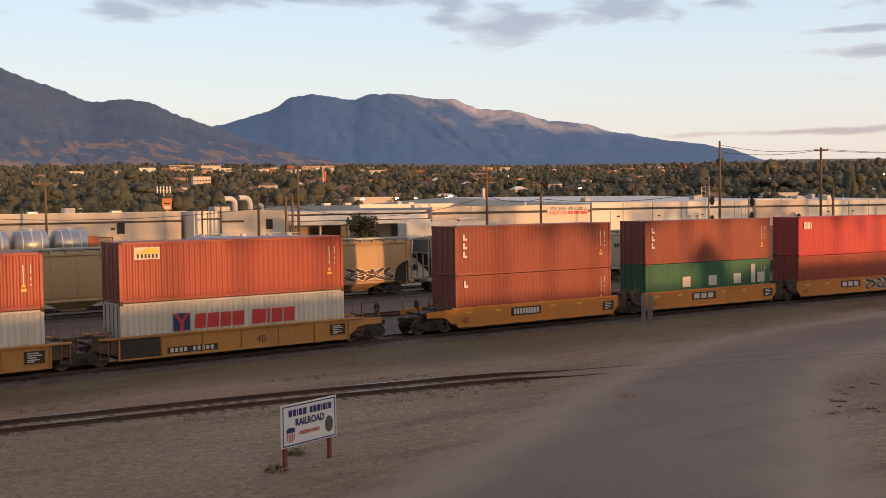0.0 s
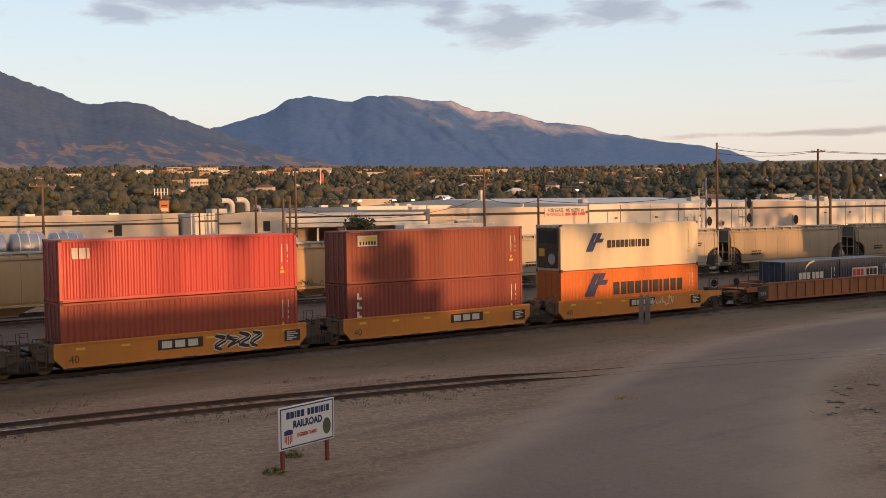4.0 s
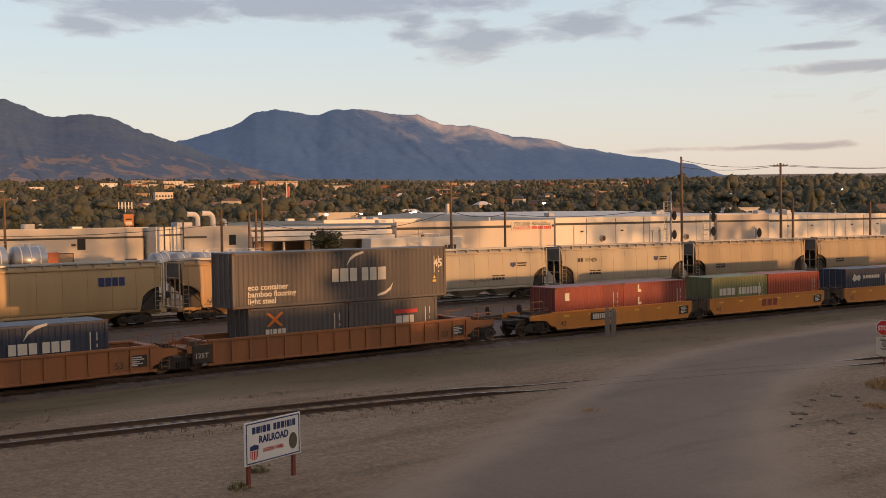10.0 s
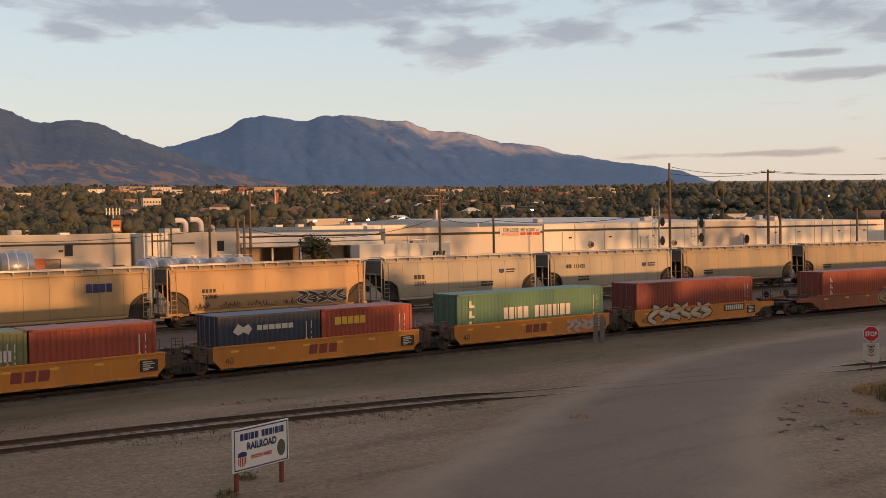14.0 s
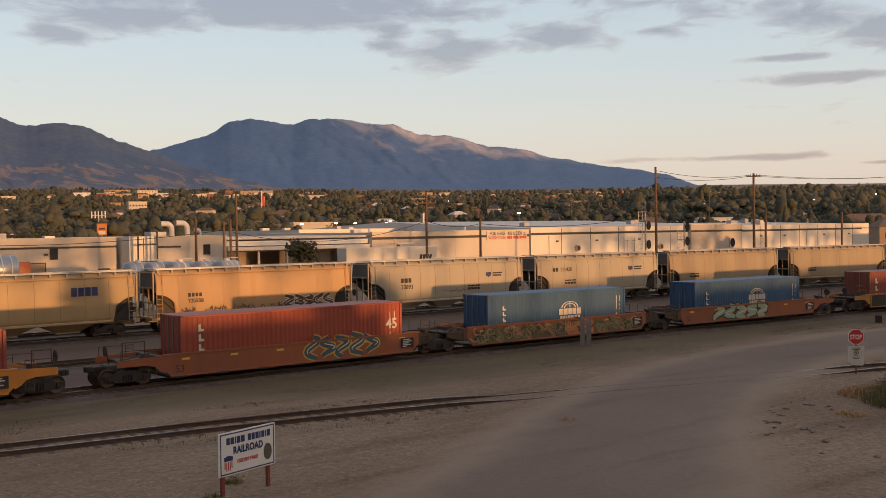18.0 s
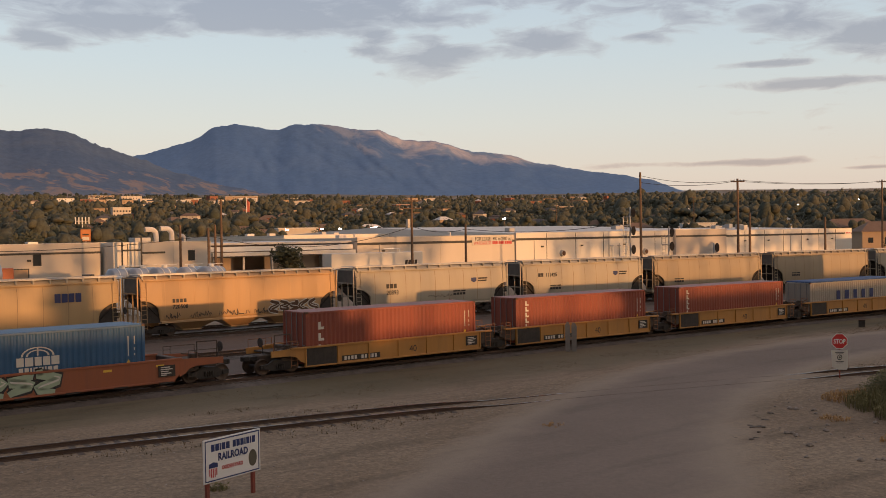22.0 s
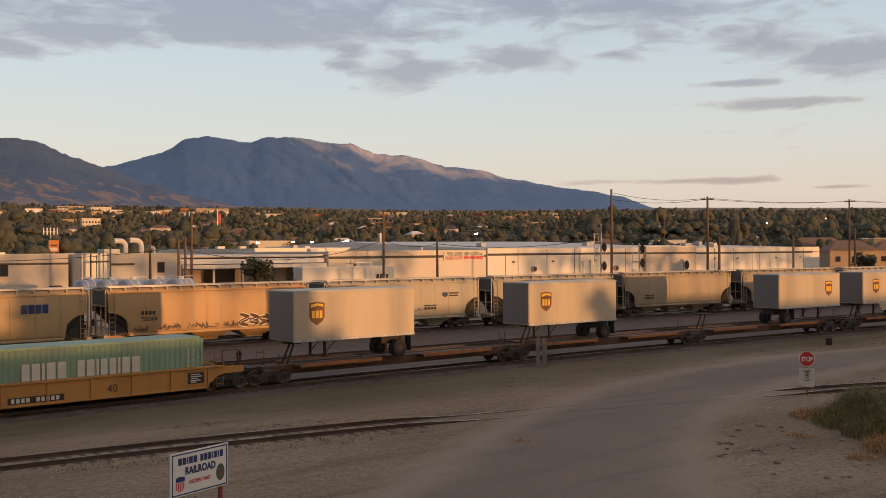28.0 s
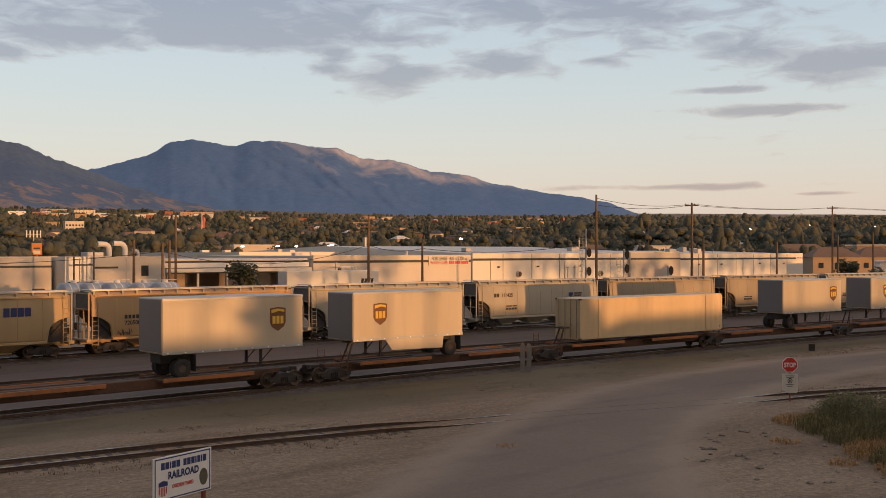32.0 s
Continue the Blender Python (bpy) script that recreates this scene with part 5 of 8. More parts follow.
c1 = load(NAVY, 178.75, WELL_Z, 6.058, label="short dark blue container with a white logo")
brandbars(c1, (0.28, 0.28, 0.34, 0.32, 0.34, 0.28), 0.26, 0.06, M_CREAM, -0.8, 1.75)
mark(c1, shared("beast", lambda: Mesh().plate([(0, 0.2), (0.3, 0), (0.6, 0.15), (0.9, 0.0), (1.1, 0.3), (0.9, 0.55), (0.6, 0.4), (0.3, 0.6)], -0.006, 0).data("logo", M_CREAM)), -2.2, 1.55, name="logo")
c1 = load(RED, 184.9, WELL_Z, 6.058, label="short red container with pale yellow lettering bars")
brandbars(c1, (0.4, 0.34, 0.34, 0.34, 0.34), 0.42, 0.06, M_YELLOWMARK, -2.2, 1.7)
c1 = load(JADE, 194.3, WELL_Z, H=HC, label="jade green container with white lettering bars")
brandbars(c1, tuple(w * 1.15 for w in CSH), 0.72, 0.1, M_CREAM, -2.5, 1.2)
upright(c1, 3, 0.42, M_CREAM, -5.2, 2.05, 0.4, 0.62)
c1 = load(MAROON, 209.7, WELL_Z, H=HC, label="plain maroon container in a graffitied well car")

# rusty three-unit car under graffiti
M_GBLUE = surface("spray_blue", (0.055, 0.095, 0.125), 0.6, 0, 0.2, 4.0, 0.3, bump=0)
M_GYEL = surface("spray_yellow", (0.55, 0.36, 0.07), 0.6, 0, 0.2, 4.0, 0.3, bump=0)
M_GGREEN = surface("spray_olive", (0.125, 0.105, 0.045), 0.6, 0, 0.3, 4.0, 0.3, bump=0)
M_GORNG = surface("spray_orange", (0.55, 0.20, 0.10), 0.6, 0, 0.2, 4.0, 0.3, bump=0)
M_GDULL = surface("spray_dull_khaki", (0.24, 0.215, 0.11), 0.6, 0, 0.25, 4.0, 0.3, bump=0)
M_GPALE = surface("spray_pale_green", (0.34, 0.42, 0.30), 0.6, 0, 0.2, 4.0, 0.3, bump=0)
for i, ctr in enumerate((237.15, 256.6, 276.0)):
    wc = well_car("smooth", RUSTY, ctr, 15.6, 19.4, left_end=i == 0, right_end=i == 2, label=CAR_RUST)
    if i == 0:
        graffiti(wc, 0.2, 0.4, 4.8, 1.35, 5, M_GBLUE, M_GYEL, 65, -1.425, "blue and yellow graffiti on rust-brown steel")
    if i == 1:
        mural(wc, -7.5, 0.36, 8.6, 1.05, M_GGREEN, (M_GDULL, M_DARKMARK, M_GORNG, M_GDULL), 66, -1.42, "olive, yellow and orange graffiti along the whole sill")
        mural(wc, 0.2, 0.36, 2.6, 1.05, M_GORNG, (M_REDMARK, M_GYEL, M_DARKMARK), 67, -1.44, "salmon and red graffiti on the sill")
        mural(wc, 2.9, 0.36, 4.6, 1.05, M_GGREEN, (M_GDULL, M_DARKMARK, M_GORNG, M_GDULL), 68, -1.42, "olive and orange graffiti on the sill")
    if i == 2:
        graffiti(wc, -4.4, 0.36, 6.2, 1.12, 5, M_GPALE, M_DARKMARK, 69, -1.425, "pale green graffiti on rust-brown steel")
c1 = load(RED, 230.3, WELL_Z, 13.716, HC, label="long red container with white lettering")
upright(c1, 3, 0.36, M_CREAM, -5.9, 2.05, 0.3, 0.5)
mark(c1, words("45", 0.8, M_CREAM, bold=0.02), 5.7, 1.4, name="lettering")
DOME = shared("dome", lambda: (lambda m: [m.plate([(0.9 + r0 * math.cos(a0), r0 * math.sin(a0)) for a0 in [math.pi * k / 14 for k in range(15)]] + [(0.9 + r1 * math.cos(a0), r1 * math.sin(a0)) for a0 in [math.pi * (14 - k) / 14 for k in range(15)]], -0.006, 0) for r0, r1 in ((0.85, 0.75), (0.6, 0.5))] and m)(Mesh()).box(0.86, 0.94, -0.006, 0, 0.05, 0.82).data("logo", M_CREAM))
for sl in (250.5, 269.85):
    c1 = load(BLUE, sl, WELL_Z, H=HC, label="blue corrugated container with a white domed logo")
    brandbars(c1, (0.33, 0.37, 0.32, 0.33, 0.37), 0.40, 0.06, M_CREAM, -0.1, 1.32)
    brandbars(c1, (0.2, 0.2, 0.08, 0.2, 0.2, 0.08, 0.2, 0.2), 0.2, 0.06, M_CREAM, 0.0, 1.05)
    lg = mark(c1, DOME, 0.06, 1.76, name="logo")
    lg.scale = (0.9, 1, 0.5)
    upright(c1, 4, 0.26, M_CREAM, -4.9, 1.9, 0.26, 0.36)

# third five-unit car
for i, sl in enumerate((291.3, 306.85, 322.6, 338.3, 353.95)):
    well_car("older", OLDYEL, sl + L40 / 2, 12.6, 15.6, left_end=i == 0, right_end=i == 4, label=CAR_OLD, dark=BROWNY)
c1 = load(RUSTRED, 291.3, WELL_Z, H=HC, label="red corrugated container with white lettering bars")
upright(c1, 3, 0.42, M_CREAM, -5.3, 1.9, 0.36, 0.62)
for sl in (306.85, 322.6):
    c1 = load(RUSTRED, sl, WELL_Z, H=HC, label="red corrugated container with a column of white bars")
    upright(c1, 6, 0.3, M_CREAM, -5.3, 2.35, 0.28, 0.37)
c1 = load(GREYC, 338.3, WELL_Z, label="grey open-top container under a blue tarpaulin")
brandbars(c1, (0.5, -0.3, 0.55, -0.3, 0.5, -0.3, 0.5, -0.3, 0.55), 0.72, 0.17, M_NAVYMARK, -2.6, 1.1)
part("tarpaulin", Mesh().soft(-6.0, 6.0, -1.23, 1.23, STD - 0.05, STD + 0.1, 0.05), TARP, c1, "blue tarpaulin cover")
c1 = load(PALEJADE, 353.95, WELL_Z, label="faded green container with white lettering bars")
brandbars(c1, tuple(w * 1.2 for w in CSH), 0.78, 0.1, M_CREAM, -3.2, 1.05)


# ---- spine cars and road trailers ----
EDGEY = paint("worn_orange_edge", (0.36, 0.135, 0.042), 0.6, 0.8)


def spine_car(s0, s1, left_end=False, right_end=False):
    """A unit of an articulated spine car: centre beam, wheel platforms, hitch, bogie."""
    car = thing("spine_car", "rusty spine car unit with yellow wheel platforms", "railcar", group="freight train")
    L = s1 - s0
    b = Mesh().soft(-L / 2, L / 2, -0.33, 0.33, 0.45, 0.98, 0.04)
    part("centre_beam", b, M_RUST, car)
    for x0, x1 in ((-L * 0.40, -L * 0.10), (L * 0.07, L * 0.37)):
        for sy in (-1, 1):
            y0, y1 = sorted((sy * 0.62, sy * 1.3))
            p = part("wheel_platform", Mesh().soft(x0, x1, y0, y1, 0.92, 1.0, 0.015), M_RUST, car)
            part("platform_edge", Mesh().soft(x0, x1, sy * 1.3 - 0.04, sy * 1.3 + 0.04, 0.86, 1.07, 0.012), EDGEY, p)
        arms = Mesh()
        for k in range(4):
            x = x0 + 0.2 + k * (x1 - x0 - 0.4) / 3
            arms.soft(x - 0.08, x + 0.08, -1.26, 1.26, 0.78, 0.9, 0.01)
        part("cross_arm", arms, M_RUST, car)
    h = Mesh()
    for y in (-0.28, 0.28):
        h.tube((-L / 2 + 1.6, y, 0.98), (-L / 2 + 2.1, y * 0.7, 2.12), 0.06, n=6)
    h.soft(-L / 2 + 1.75, -L / 2 + 2.45, -0.45, 0.45, 2.1, 2.2, 0.02)
    part("hitch", h, M_BLACK, car)
    for sy in (-1, 1):
        g = Mesh()
        for x in (-L / 2 + 0.5, -L / 2 + 1.0):
            g.tube((x, sy * 1.2, 0.6), (x, sy * 1.2, 1.75), 0.02, n=5)
        for k in range(4):
            g.tube((-L / 2 + 0.5, sy * 1.2, 0.7 + k * 0.3), (-L / 2 + 1.0, sy * 1.2, 0.7 + k * 0.3), 0.015, n=5)
        part("grab_rail", g, M_RUST, car)
    bogie(car, -L / 2 + (0.0 if not left_end else 0.2))
    if right_end:
        bogie(car, L / 2 - 0.2)
    for sx, e in ((-1, left_end), (1, right_end)):
        if e:
            part("coupler", shared("coupler", coupler_data), None, car, at=pose(sx * (L / 2 + 0.2), 0, 0.86, 0, 0, 0 if sx > 0 else 180))
    return rides(car, (s0 + s1) / 2)


for s0, s1, le, re in ((370.2, 388.8, 1, 0), (388.8, 407.4, 0, 0), (407.4, 425.2, 0, 1), (428.2, 446.3, 1, 0), (446.3, 464.3, 0, 0), (464.3, 482.6, 0, 0), (482.6, 501.0, 0, 1)):
    spine_car(s0, s1, bool(le), bool(re))
for s0 in (504.4, 522.8, 541.2):
    spine_car(s0, s0 + 18.2, s0 == 504.4, False)


def shield(c, x, z):
    o = [(0.0, 1.12), (0.0, 0.42), (0.1, 0.22), (0.45, 0.0), (0.8, 0.22), (0.9, 0.42), (0.9, 1.12), (0.45, 1.18)]
    x -= 0.1
    m = mark(c, shared("sh1", lambda: Mesh().plate(o, -0.006, 0).data("logo", BROWNM)), x, z, y=-1.306, name="logo")
    m.scale = (1.12, 1, 1.12)
    part("logo_top", shared("sh2", lambda: Mesh().plate([(0.08, 1.05), (0.08, 0.88), (0.5, 0.98), (0.82, 0.92), (0.82, 1.05), (0.45, 1.1)], -0.012, -0.007).data("logo_top", GOLDM)), None, m)
    part("logo_bars", shared("sh3", lambda: (lambda q: [q.plate([(x0, 0.36), (x0 + 0.17, 0.36), (x0 + 0.17, 0.74), (x0, 0.74)], -0.012, -0.007) for x0 in (0.14, 0.37, 0.6)] and q)(Mesh()).data("logo_bars", GOLDM)), None, m)


def trailer(s_left, logo_x, wheels_x, skirt=False):
    """A 28-foot road trailer riding on a spine car."""
    L, W = 8.53, 1.3
    z0, z1 = 1.28, 4.12
    t = thing("road_trailer", "grey-white box trailer with a brown shield logo on a spine car", "trailer", group="trailers on the train")
    part("box", Mesh().soft(-L / 2, L / 2, -W, W, z0, z1, 0.05), TRAILW, t)
    # front wall coloured darker than the box, as the sun misses it
    part("front_wall", Mesh().soft(-L / 2 - 0.02, -L / 2 + 0.02, -W + 0.06, W - 0.06, z0 + 0.1, z1 - 0.08, 0.01), TRAILG, t)
    part("roof_rail", Mesh().soft(-L / 2, L / 2, -W - 0.012, -W + 0.03, z1 - 0.14, z1 - 0.02, 0.008), M_SILVER, t)
    part("bottom_rail", Mesh().soft(-L / 2, L / 2, -W - 0.015, -W + 0.03, z0 - 0.03, z0 + 0.12, 0.008), M_SILVER, t)
    lm = shared("marker", lambda: Mesh().soft(-0.05, 0.05, -0.01, 0.01, -0.03, 0.03, 0.005).data("reflector", M_WHITE))
    for k in range(9):
        part("reflector", lm, None, t, at=pose(-L / 2 + 0.3 + k * (L - 0.6) / 8, -W - 0.02, z0 + 0.05))
    sm = shared("seam", lambda: Mesh().box(-0.012, 0.012, -W - 0.004, -W + 0.004, z0 + 0.12, z1 - 0.14).data("seam_strip", TRAILW))
    for k in range(1, 7):
        part("seam_strip", sm, None, t, at=pose(-L / 2 + k * L / 7, 0, 0))
    shield(t, logo_x, 2.15)
    under = Mesh().soft(wheels_x - 0.9, wheels_x + 0.9, -0.55, 0.55, 0.75, 1.26, 0.03)
    part("axle_frame", under, M_BLACK, t)
    wd = shared("tyre", lambda: Mesh().strip([[(r * math.cos(i * math.tau / 20), y, r * math.sin(i * math.tau / 20)) for i in range(20)] for r, y in ((0.2, -0.12), (0.3, -0.13), (0.47, -0.13), (0.5, -0.09), (0.5, 0.09), (0.47, 0.13), (0.3, 0.13), (0.2, 0.12))], True).data("tyre", M_RUBBER, True))
    rm = shared("rim", lambda: Mesh().tube((0, -0.1, 0), (0, 0.1, 0), 0.21, n=14).data("rim", M_GRIME))
    for y in (-1.12, -0.84, 0.84, 1.12):
        w = part("wheel", wd, None, t, at=pose(wheels_x, y, 0.5))
        part("rim", rm, None, w)
    for y in (-0.75, 0.75):
        legs = Mesh()
        lx = -L / 2 + 2.4 if wheels_x > 0 else L / 2 - 2.4
        legs.soft(lx - 0.07, lx + 0.07, y - 0.07, y + 0.07, 0.35, 1.28, 0.015)
        legs.tube((lx, y, 0.5), (lx + 0.8, y, 1.25), 0.03, n=6)
        legs.soft(lx - 0.15, lx + 0.15, y - 0.15, y + 0.15, 0.3, 0.36, 0.01)
        part("landing_leg", legs, M_BLACK, t)
    if skirt:
        part("side_skirt", Mesh().plate([(-1.4, 0.62), (wheels_x - 0.75, 0.55), (wheels_x - 0.65, 1.26), (-1.9, 1.26)], -W - 0.01, -W + 0.03), TRAILW, t, "pale side skirt")
    for y in (-W + 0.12, W - 0.12):
        part("mud_flap", Mesh().box(wheels_x + 0.62, wheels_x + 0.65, y - 0.28, y + 0.28, 0.35, 1.2), M_RUBBER, t)
    return rides(t, s_left + L / 2, 1.0)


for sl, lx, wx, sk in ((371.6, -3.15, 3.2, 0), (389.7, -3.1, 3.2, 0), (417.5, 2.2, -3.1, 0), (429.5, -2.7, 3.3, 1), (473.1, 2.6, -3.1, 0), (486.3, -2.2, 3.2, 0)):
    trailer(sl, lx, wx, bool(sk))
c1 = load(PACER, 449.0, 1.3, 16.154, HC, label="long cream-yellow domestic container on a spine car", smooth_side=True)
for i in range(2):
    part("bracket", Mesh().soft(-0.12, 0.12, -1.245, 1.245, 0.1, HC - 0.05, 0.02), PACER, c1, at=pose(-6.1 + i * 12.2, 0, 0))


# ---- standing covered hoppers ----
M_SLATE = surface("shaded_end_sheet", (0.15, 0.138, 0.125), 0.7, 0, 0.25, 2.0, 0.4, (0.2, 0.17, 0.13), 0.05)
# darker body tan, a shadow line painted along each side joint
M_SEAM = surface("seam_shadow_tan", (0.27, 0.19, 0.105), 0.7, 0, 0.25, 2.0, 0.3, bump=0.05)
HOPA = surface("hopper_beige", (0.49, 0.305, 0.145), 0.55, 0, 0.14, 1.2, 0.45, (0.26, 0.19, 0.12), 0.08, 14.0, streak=True)
HOPG = surface("hopper_tan", (0.43, 0.30, 0.152), 0.55, 0, 0.14, 1.2, 0.45, (0.22, 0.16, 0.10), 0.08, 14.0, streak=True)
HOPC = surface("hopper_dull_tan", (0.37, 0.30, 0.205), 0.6, 0, 0.14, 1.2, 0.45, (0.22, 0.17, 0.115), 0.08, 14.0, streak=True)
HOPB = surface("hopper_grey", (0.42, 0.375, 0.29), 0.55, 0, 0.12, 1.2, 0.45, (0.25, 0.21, 0.16), 0.08, 14.0, streak=True)


def hopper(s0, s1, mat, label, ribs, big=False):
    """A covered hopper: rounded body, hatches and running board on the roof, slope-sheet ends, ladders, outlet gates, bogies."""
    k = (RADIUS + 26.6) / RADIUS
    L = (s1 - s0) * k
    car = thing("hopper_car", label, "railcar", rail_pose((s0 + s1) / 2, 26.6), group="standing hopper cars")
    z0, z1 = 1.15, 4.35
    W = 1.52
    sec = []
    for i in range(15):
        t = i / 14
        y = -W * (1 - 0.10 * (abs(t - 0.45) * 2) ** 2.4)
        sec.append((y, z0 + (z1 - z0) * t))
    top = [(-1.05, 4.55), (0, 4.6), (1.05, 4.55)]
    ring = sec + top + [(-y, z) for y, z in reversed(sec)]
    m = Mesh()
    m.strip([[(x, y, z) for y, z in ring] for x in (-L / 2 + 2.1, -L / 2 + 2.12, L / 2 - 2.12, L / 2 - 2.1)], True, True)
    body = part("body", m, mat, car, smooth=True)
    # ends: the side sheet is cut back in an arch over the bogie; slope sheet and arch plate are black in place of shade
    for sx in (-1, 1):
        up = Mesh()
        rings, reach = [], 1.75
        for q in range(11):
            u = q / 10
            x = sx * (L / 2 - 2.11 + u * reach)
            cut = 1.2 + 1.6 * (1 - (1 - u) ** 2.0) ** 0.5 if u > 0.12 else 1.15
            rings.append([(x, y, max(z, cut)) for y, z in ring])
        up.strip(rings, False)
        xa, xb = sx * (L / 2 - 2.11), sx * (L / 2 - 0.36)
        # end sheet in dark slate, standing in for the shaded gap between cars
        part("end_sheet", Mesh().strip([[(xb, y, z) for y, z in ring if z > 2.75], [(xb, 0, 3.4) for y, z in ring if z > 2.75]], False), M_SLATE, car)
        part("end_cap", up, mat, car, smooth=True)
        sl = Mesh()
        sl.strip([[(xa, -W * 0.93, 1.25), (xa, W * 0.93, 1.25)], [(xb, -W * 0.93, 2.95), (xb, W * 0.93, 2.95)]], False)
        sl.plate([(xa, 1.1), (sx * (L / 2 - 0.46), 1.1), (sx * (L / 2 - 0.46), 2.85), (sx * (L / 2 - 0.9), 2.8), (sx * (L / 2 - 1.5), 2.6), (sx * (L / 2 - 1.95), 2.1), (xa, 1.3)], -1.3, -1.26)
        part("shaded_slope_sheet", sl, M_BLACK, car)
        st = Mesh().soft(min(sx * (L / 2 - 2.3), sx * (L / 2)), max(sx * (L / 2 - 2.3), sx * (L / 2)), -0.4, 0.4, 0.7, 1.1, 0.03)
        st.soft(min(sx * (L / 2 - 0.45), sx * (L / 2)), max(sx * (L / 2 - 0.45), sx * (L / 2)), -1.5, 1.5, 0.9, 1.14, 0.02)
        part("end_sill", st, mat, car)
        lad = Mesh()
        for x in (L / 2 - 0.85, L / 2 - 0.4):
            lad.tube((sx * x, -1.56, 0.65), (sx * x, -1.52, 4.4), 0.024, n=5)
        for q in range(11):
            z = 0.75 + q * 0.34
            lad.tube((sx * (L / 2 - 0.85), -1.56, z), (sx * (L / 2 - 0.4), -1.56, z), 0.018, n=5)
        part("ladder", lad, mat, car)
        xe = sx * (L / 2 - 0.2)
        rig = Mesh()
        for y in (-1.38, -0.5, 0.5, 1.38):
            rig.soft(xe - 0.05, xe + 0.05, y - 0.05, y + 0.05, 1.12, 4.5 if abs(y) > 1 else 3.3, 0.01)
        for z in (2.2, 3.3, 4.45):
            rig.soft(xe - 0.04, xe + 0.04, -1.33, 1.33, z - 0.05, z + 0.05, 0.01)
        part("end_frame", rig, mat, car)
        bw_ = Mesh().tube((xe + sx * 0.08, 0.75, 2.0), (xe + sx * 0.14, 0.75, 2.0), 0.28, n=14).tube((xe, 0.75, 2.0), (xe + sx * 0.1, 0.75, 2.0), 0.05, n=6)
        part("brake_wheel", bw_, M_BLACK, car)
        part("coupler", shared("coupler", coupler_data), None, car, at=pose(sx * (L / 2 - 0.25), 0, 0.88, 0, 0, 0 if sx > 0 else 180))
        bogie(car, sx * (L / 2 - 2.1))
    rb = Mesh()
    for y in (-0.62, 0.62):
        rb.soft(-L / 2 + 0.4, L / 2 - 0.4, y - 0.28, y + 0.28, 4.68, 4.72, 0.01)
    rb.soft(-L / 2 + 0.4, L / 2 - 0.4, -1.0, -0.94, 4.66, 4.76, 0.01)
    part("running_board", rb, M_SILVER, car)
    part("roof_rail", Mesh().soft(-L / 2 + 0.4, L / 2 - 0.4, -1.42, -1.34, 4.62, 4.72, 0.01), M_SILVER, car)
    part("top_chord", Mesh().soft(-L / 2 + 0.6, L / 2 - 0.6, -1.47, -1.38, 4.22, 4.36, 0.02), mat, car)
    n = 15 if big else 13
    bk = shared("bracket_h", lambda: Mesh().plate([(-0.05, -0.34), (0.05, -0.34), (0.06, 0.05), (-0.06, 0.05)], -0.34, -0.06).data("roof_bracket", HOPB))
    for q in range(n + 1):
        part("roof_bracket", bk, None, car, at=pose(-L / 2 + 0.6 + q * (L - 1.2) / n, -1.05, 4.66))
    part("hatch", Mesh().soft(-L / 2 + 1.2, L / 2 - 1.2, -0.3, 0.3, 4.58, 4.74, 0.03), mat, car)
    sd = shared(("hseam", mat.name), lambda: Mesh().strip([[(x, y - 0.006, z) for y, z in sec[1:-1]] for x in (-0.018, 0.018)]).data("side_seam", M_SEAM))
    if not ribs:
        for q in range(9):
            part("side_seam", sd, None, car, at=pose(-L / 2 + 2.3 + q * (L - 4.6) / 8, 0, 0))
    if ribs:
        rr = shared(("hrib", mat.name), lambda: Mesh().strip([[(x, y * 1.012, z) for y, z in sec[1:-1]] for x in (-0.035, 0.035)]).data("side_rib", mat))
        for q in range(ribs):
            part("side_rib", rr, None, car, at=pose(-L / 2 + 2.3 + q * (L - 4.6) / (ribs - 1), 0, 0))
    part("side_sill", Mesh().soft(-L / 2 + 2.0, L / 2 - 2.0, -1.5, -1.36, 1.02, 1.2, 0.02).soft(-L / 2 + 2.0, L / 2 - 2.0, 1.36, 1.5, 1.02, 1.2, 0.02), mat, car)
    for q in (-1, 0, 1):
        g = Mesh()
        x, w = q * (L - 5.6) / 3, (L - 6) / 6
        g.strip([[(x - w, -1.35, 1.1), (x + w, -1.35, 1.1), (x + w, 1.35, 1.1), (x - w, 1.35, 1.1)], [(x - w * 0.35, -0.5, 0.42), (x + w * 0.35, -0.5, 0.42), (x + w * 0.35, 0.5, 0.42), (x - w * 0.35, 0.5, 0.42)]], True, True)
        g.soft(x - w * 0.4, x + w * 0.4, -0.7, 0.7, 0.34, 0.44, 0.02)
        part("outlet_gate", g, mat, car)
    return car


HOP = [(-54.5, -36.6, HOPA, 0, 1), (-35.8, -17.9, HOPA, 0, 1), (-16.9, 1.05, HOPG, 0, 1), (1.95, 19.0, HOPA, 12, 1), (20.3, 37.1, HOPB, 0, 0), (38.3, 54.5, HOPB, 0, 0), (55.6, 72.5, HOPC, 0, 0), (74.0, 91.0, HOPC, 0, 0), (92.2, 108.9, HOPB, 0, 0), (110.2, 127.0, HOPA, 0, 0), (128.2, 145.0, HOPB, 0, 0)]
hops = []
for s0, s1, mt, ribs, bg in HOP:
    hops.append(hopper(s0, s1, mt, "weathered %s covered hopper car standing on a yard track" % ("beige" if mt is HOPA else "grey"), ribs, bool(bg)))
HY = -1.535


def hop_mark(i, data, x, z, name="marking"):
    part(name, data, None, hops[i], at=pose(x, HY, z))


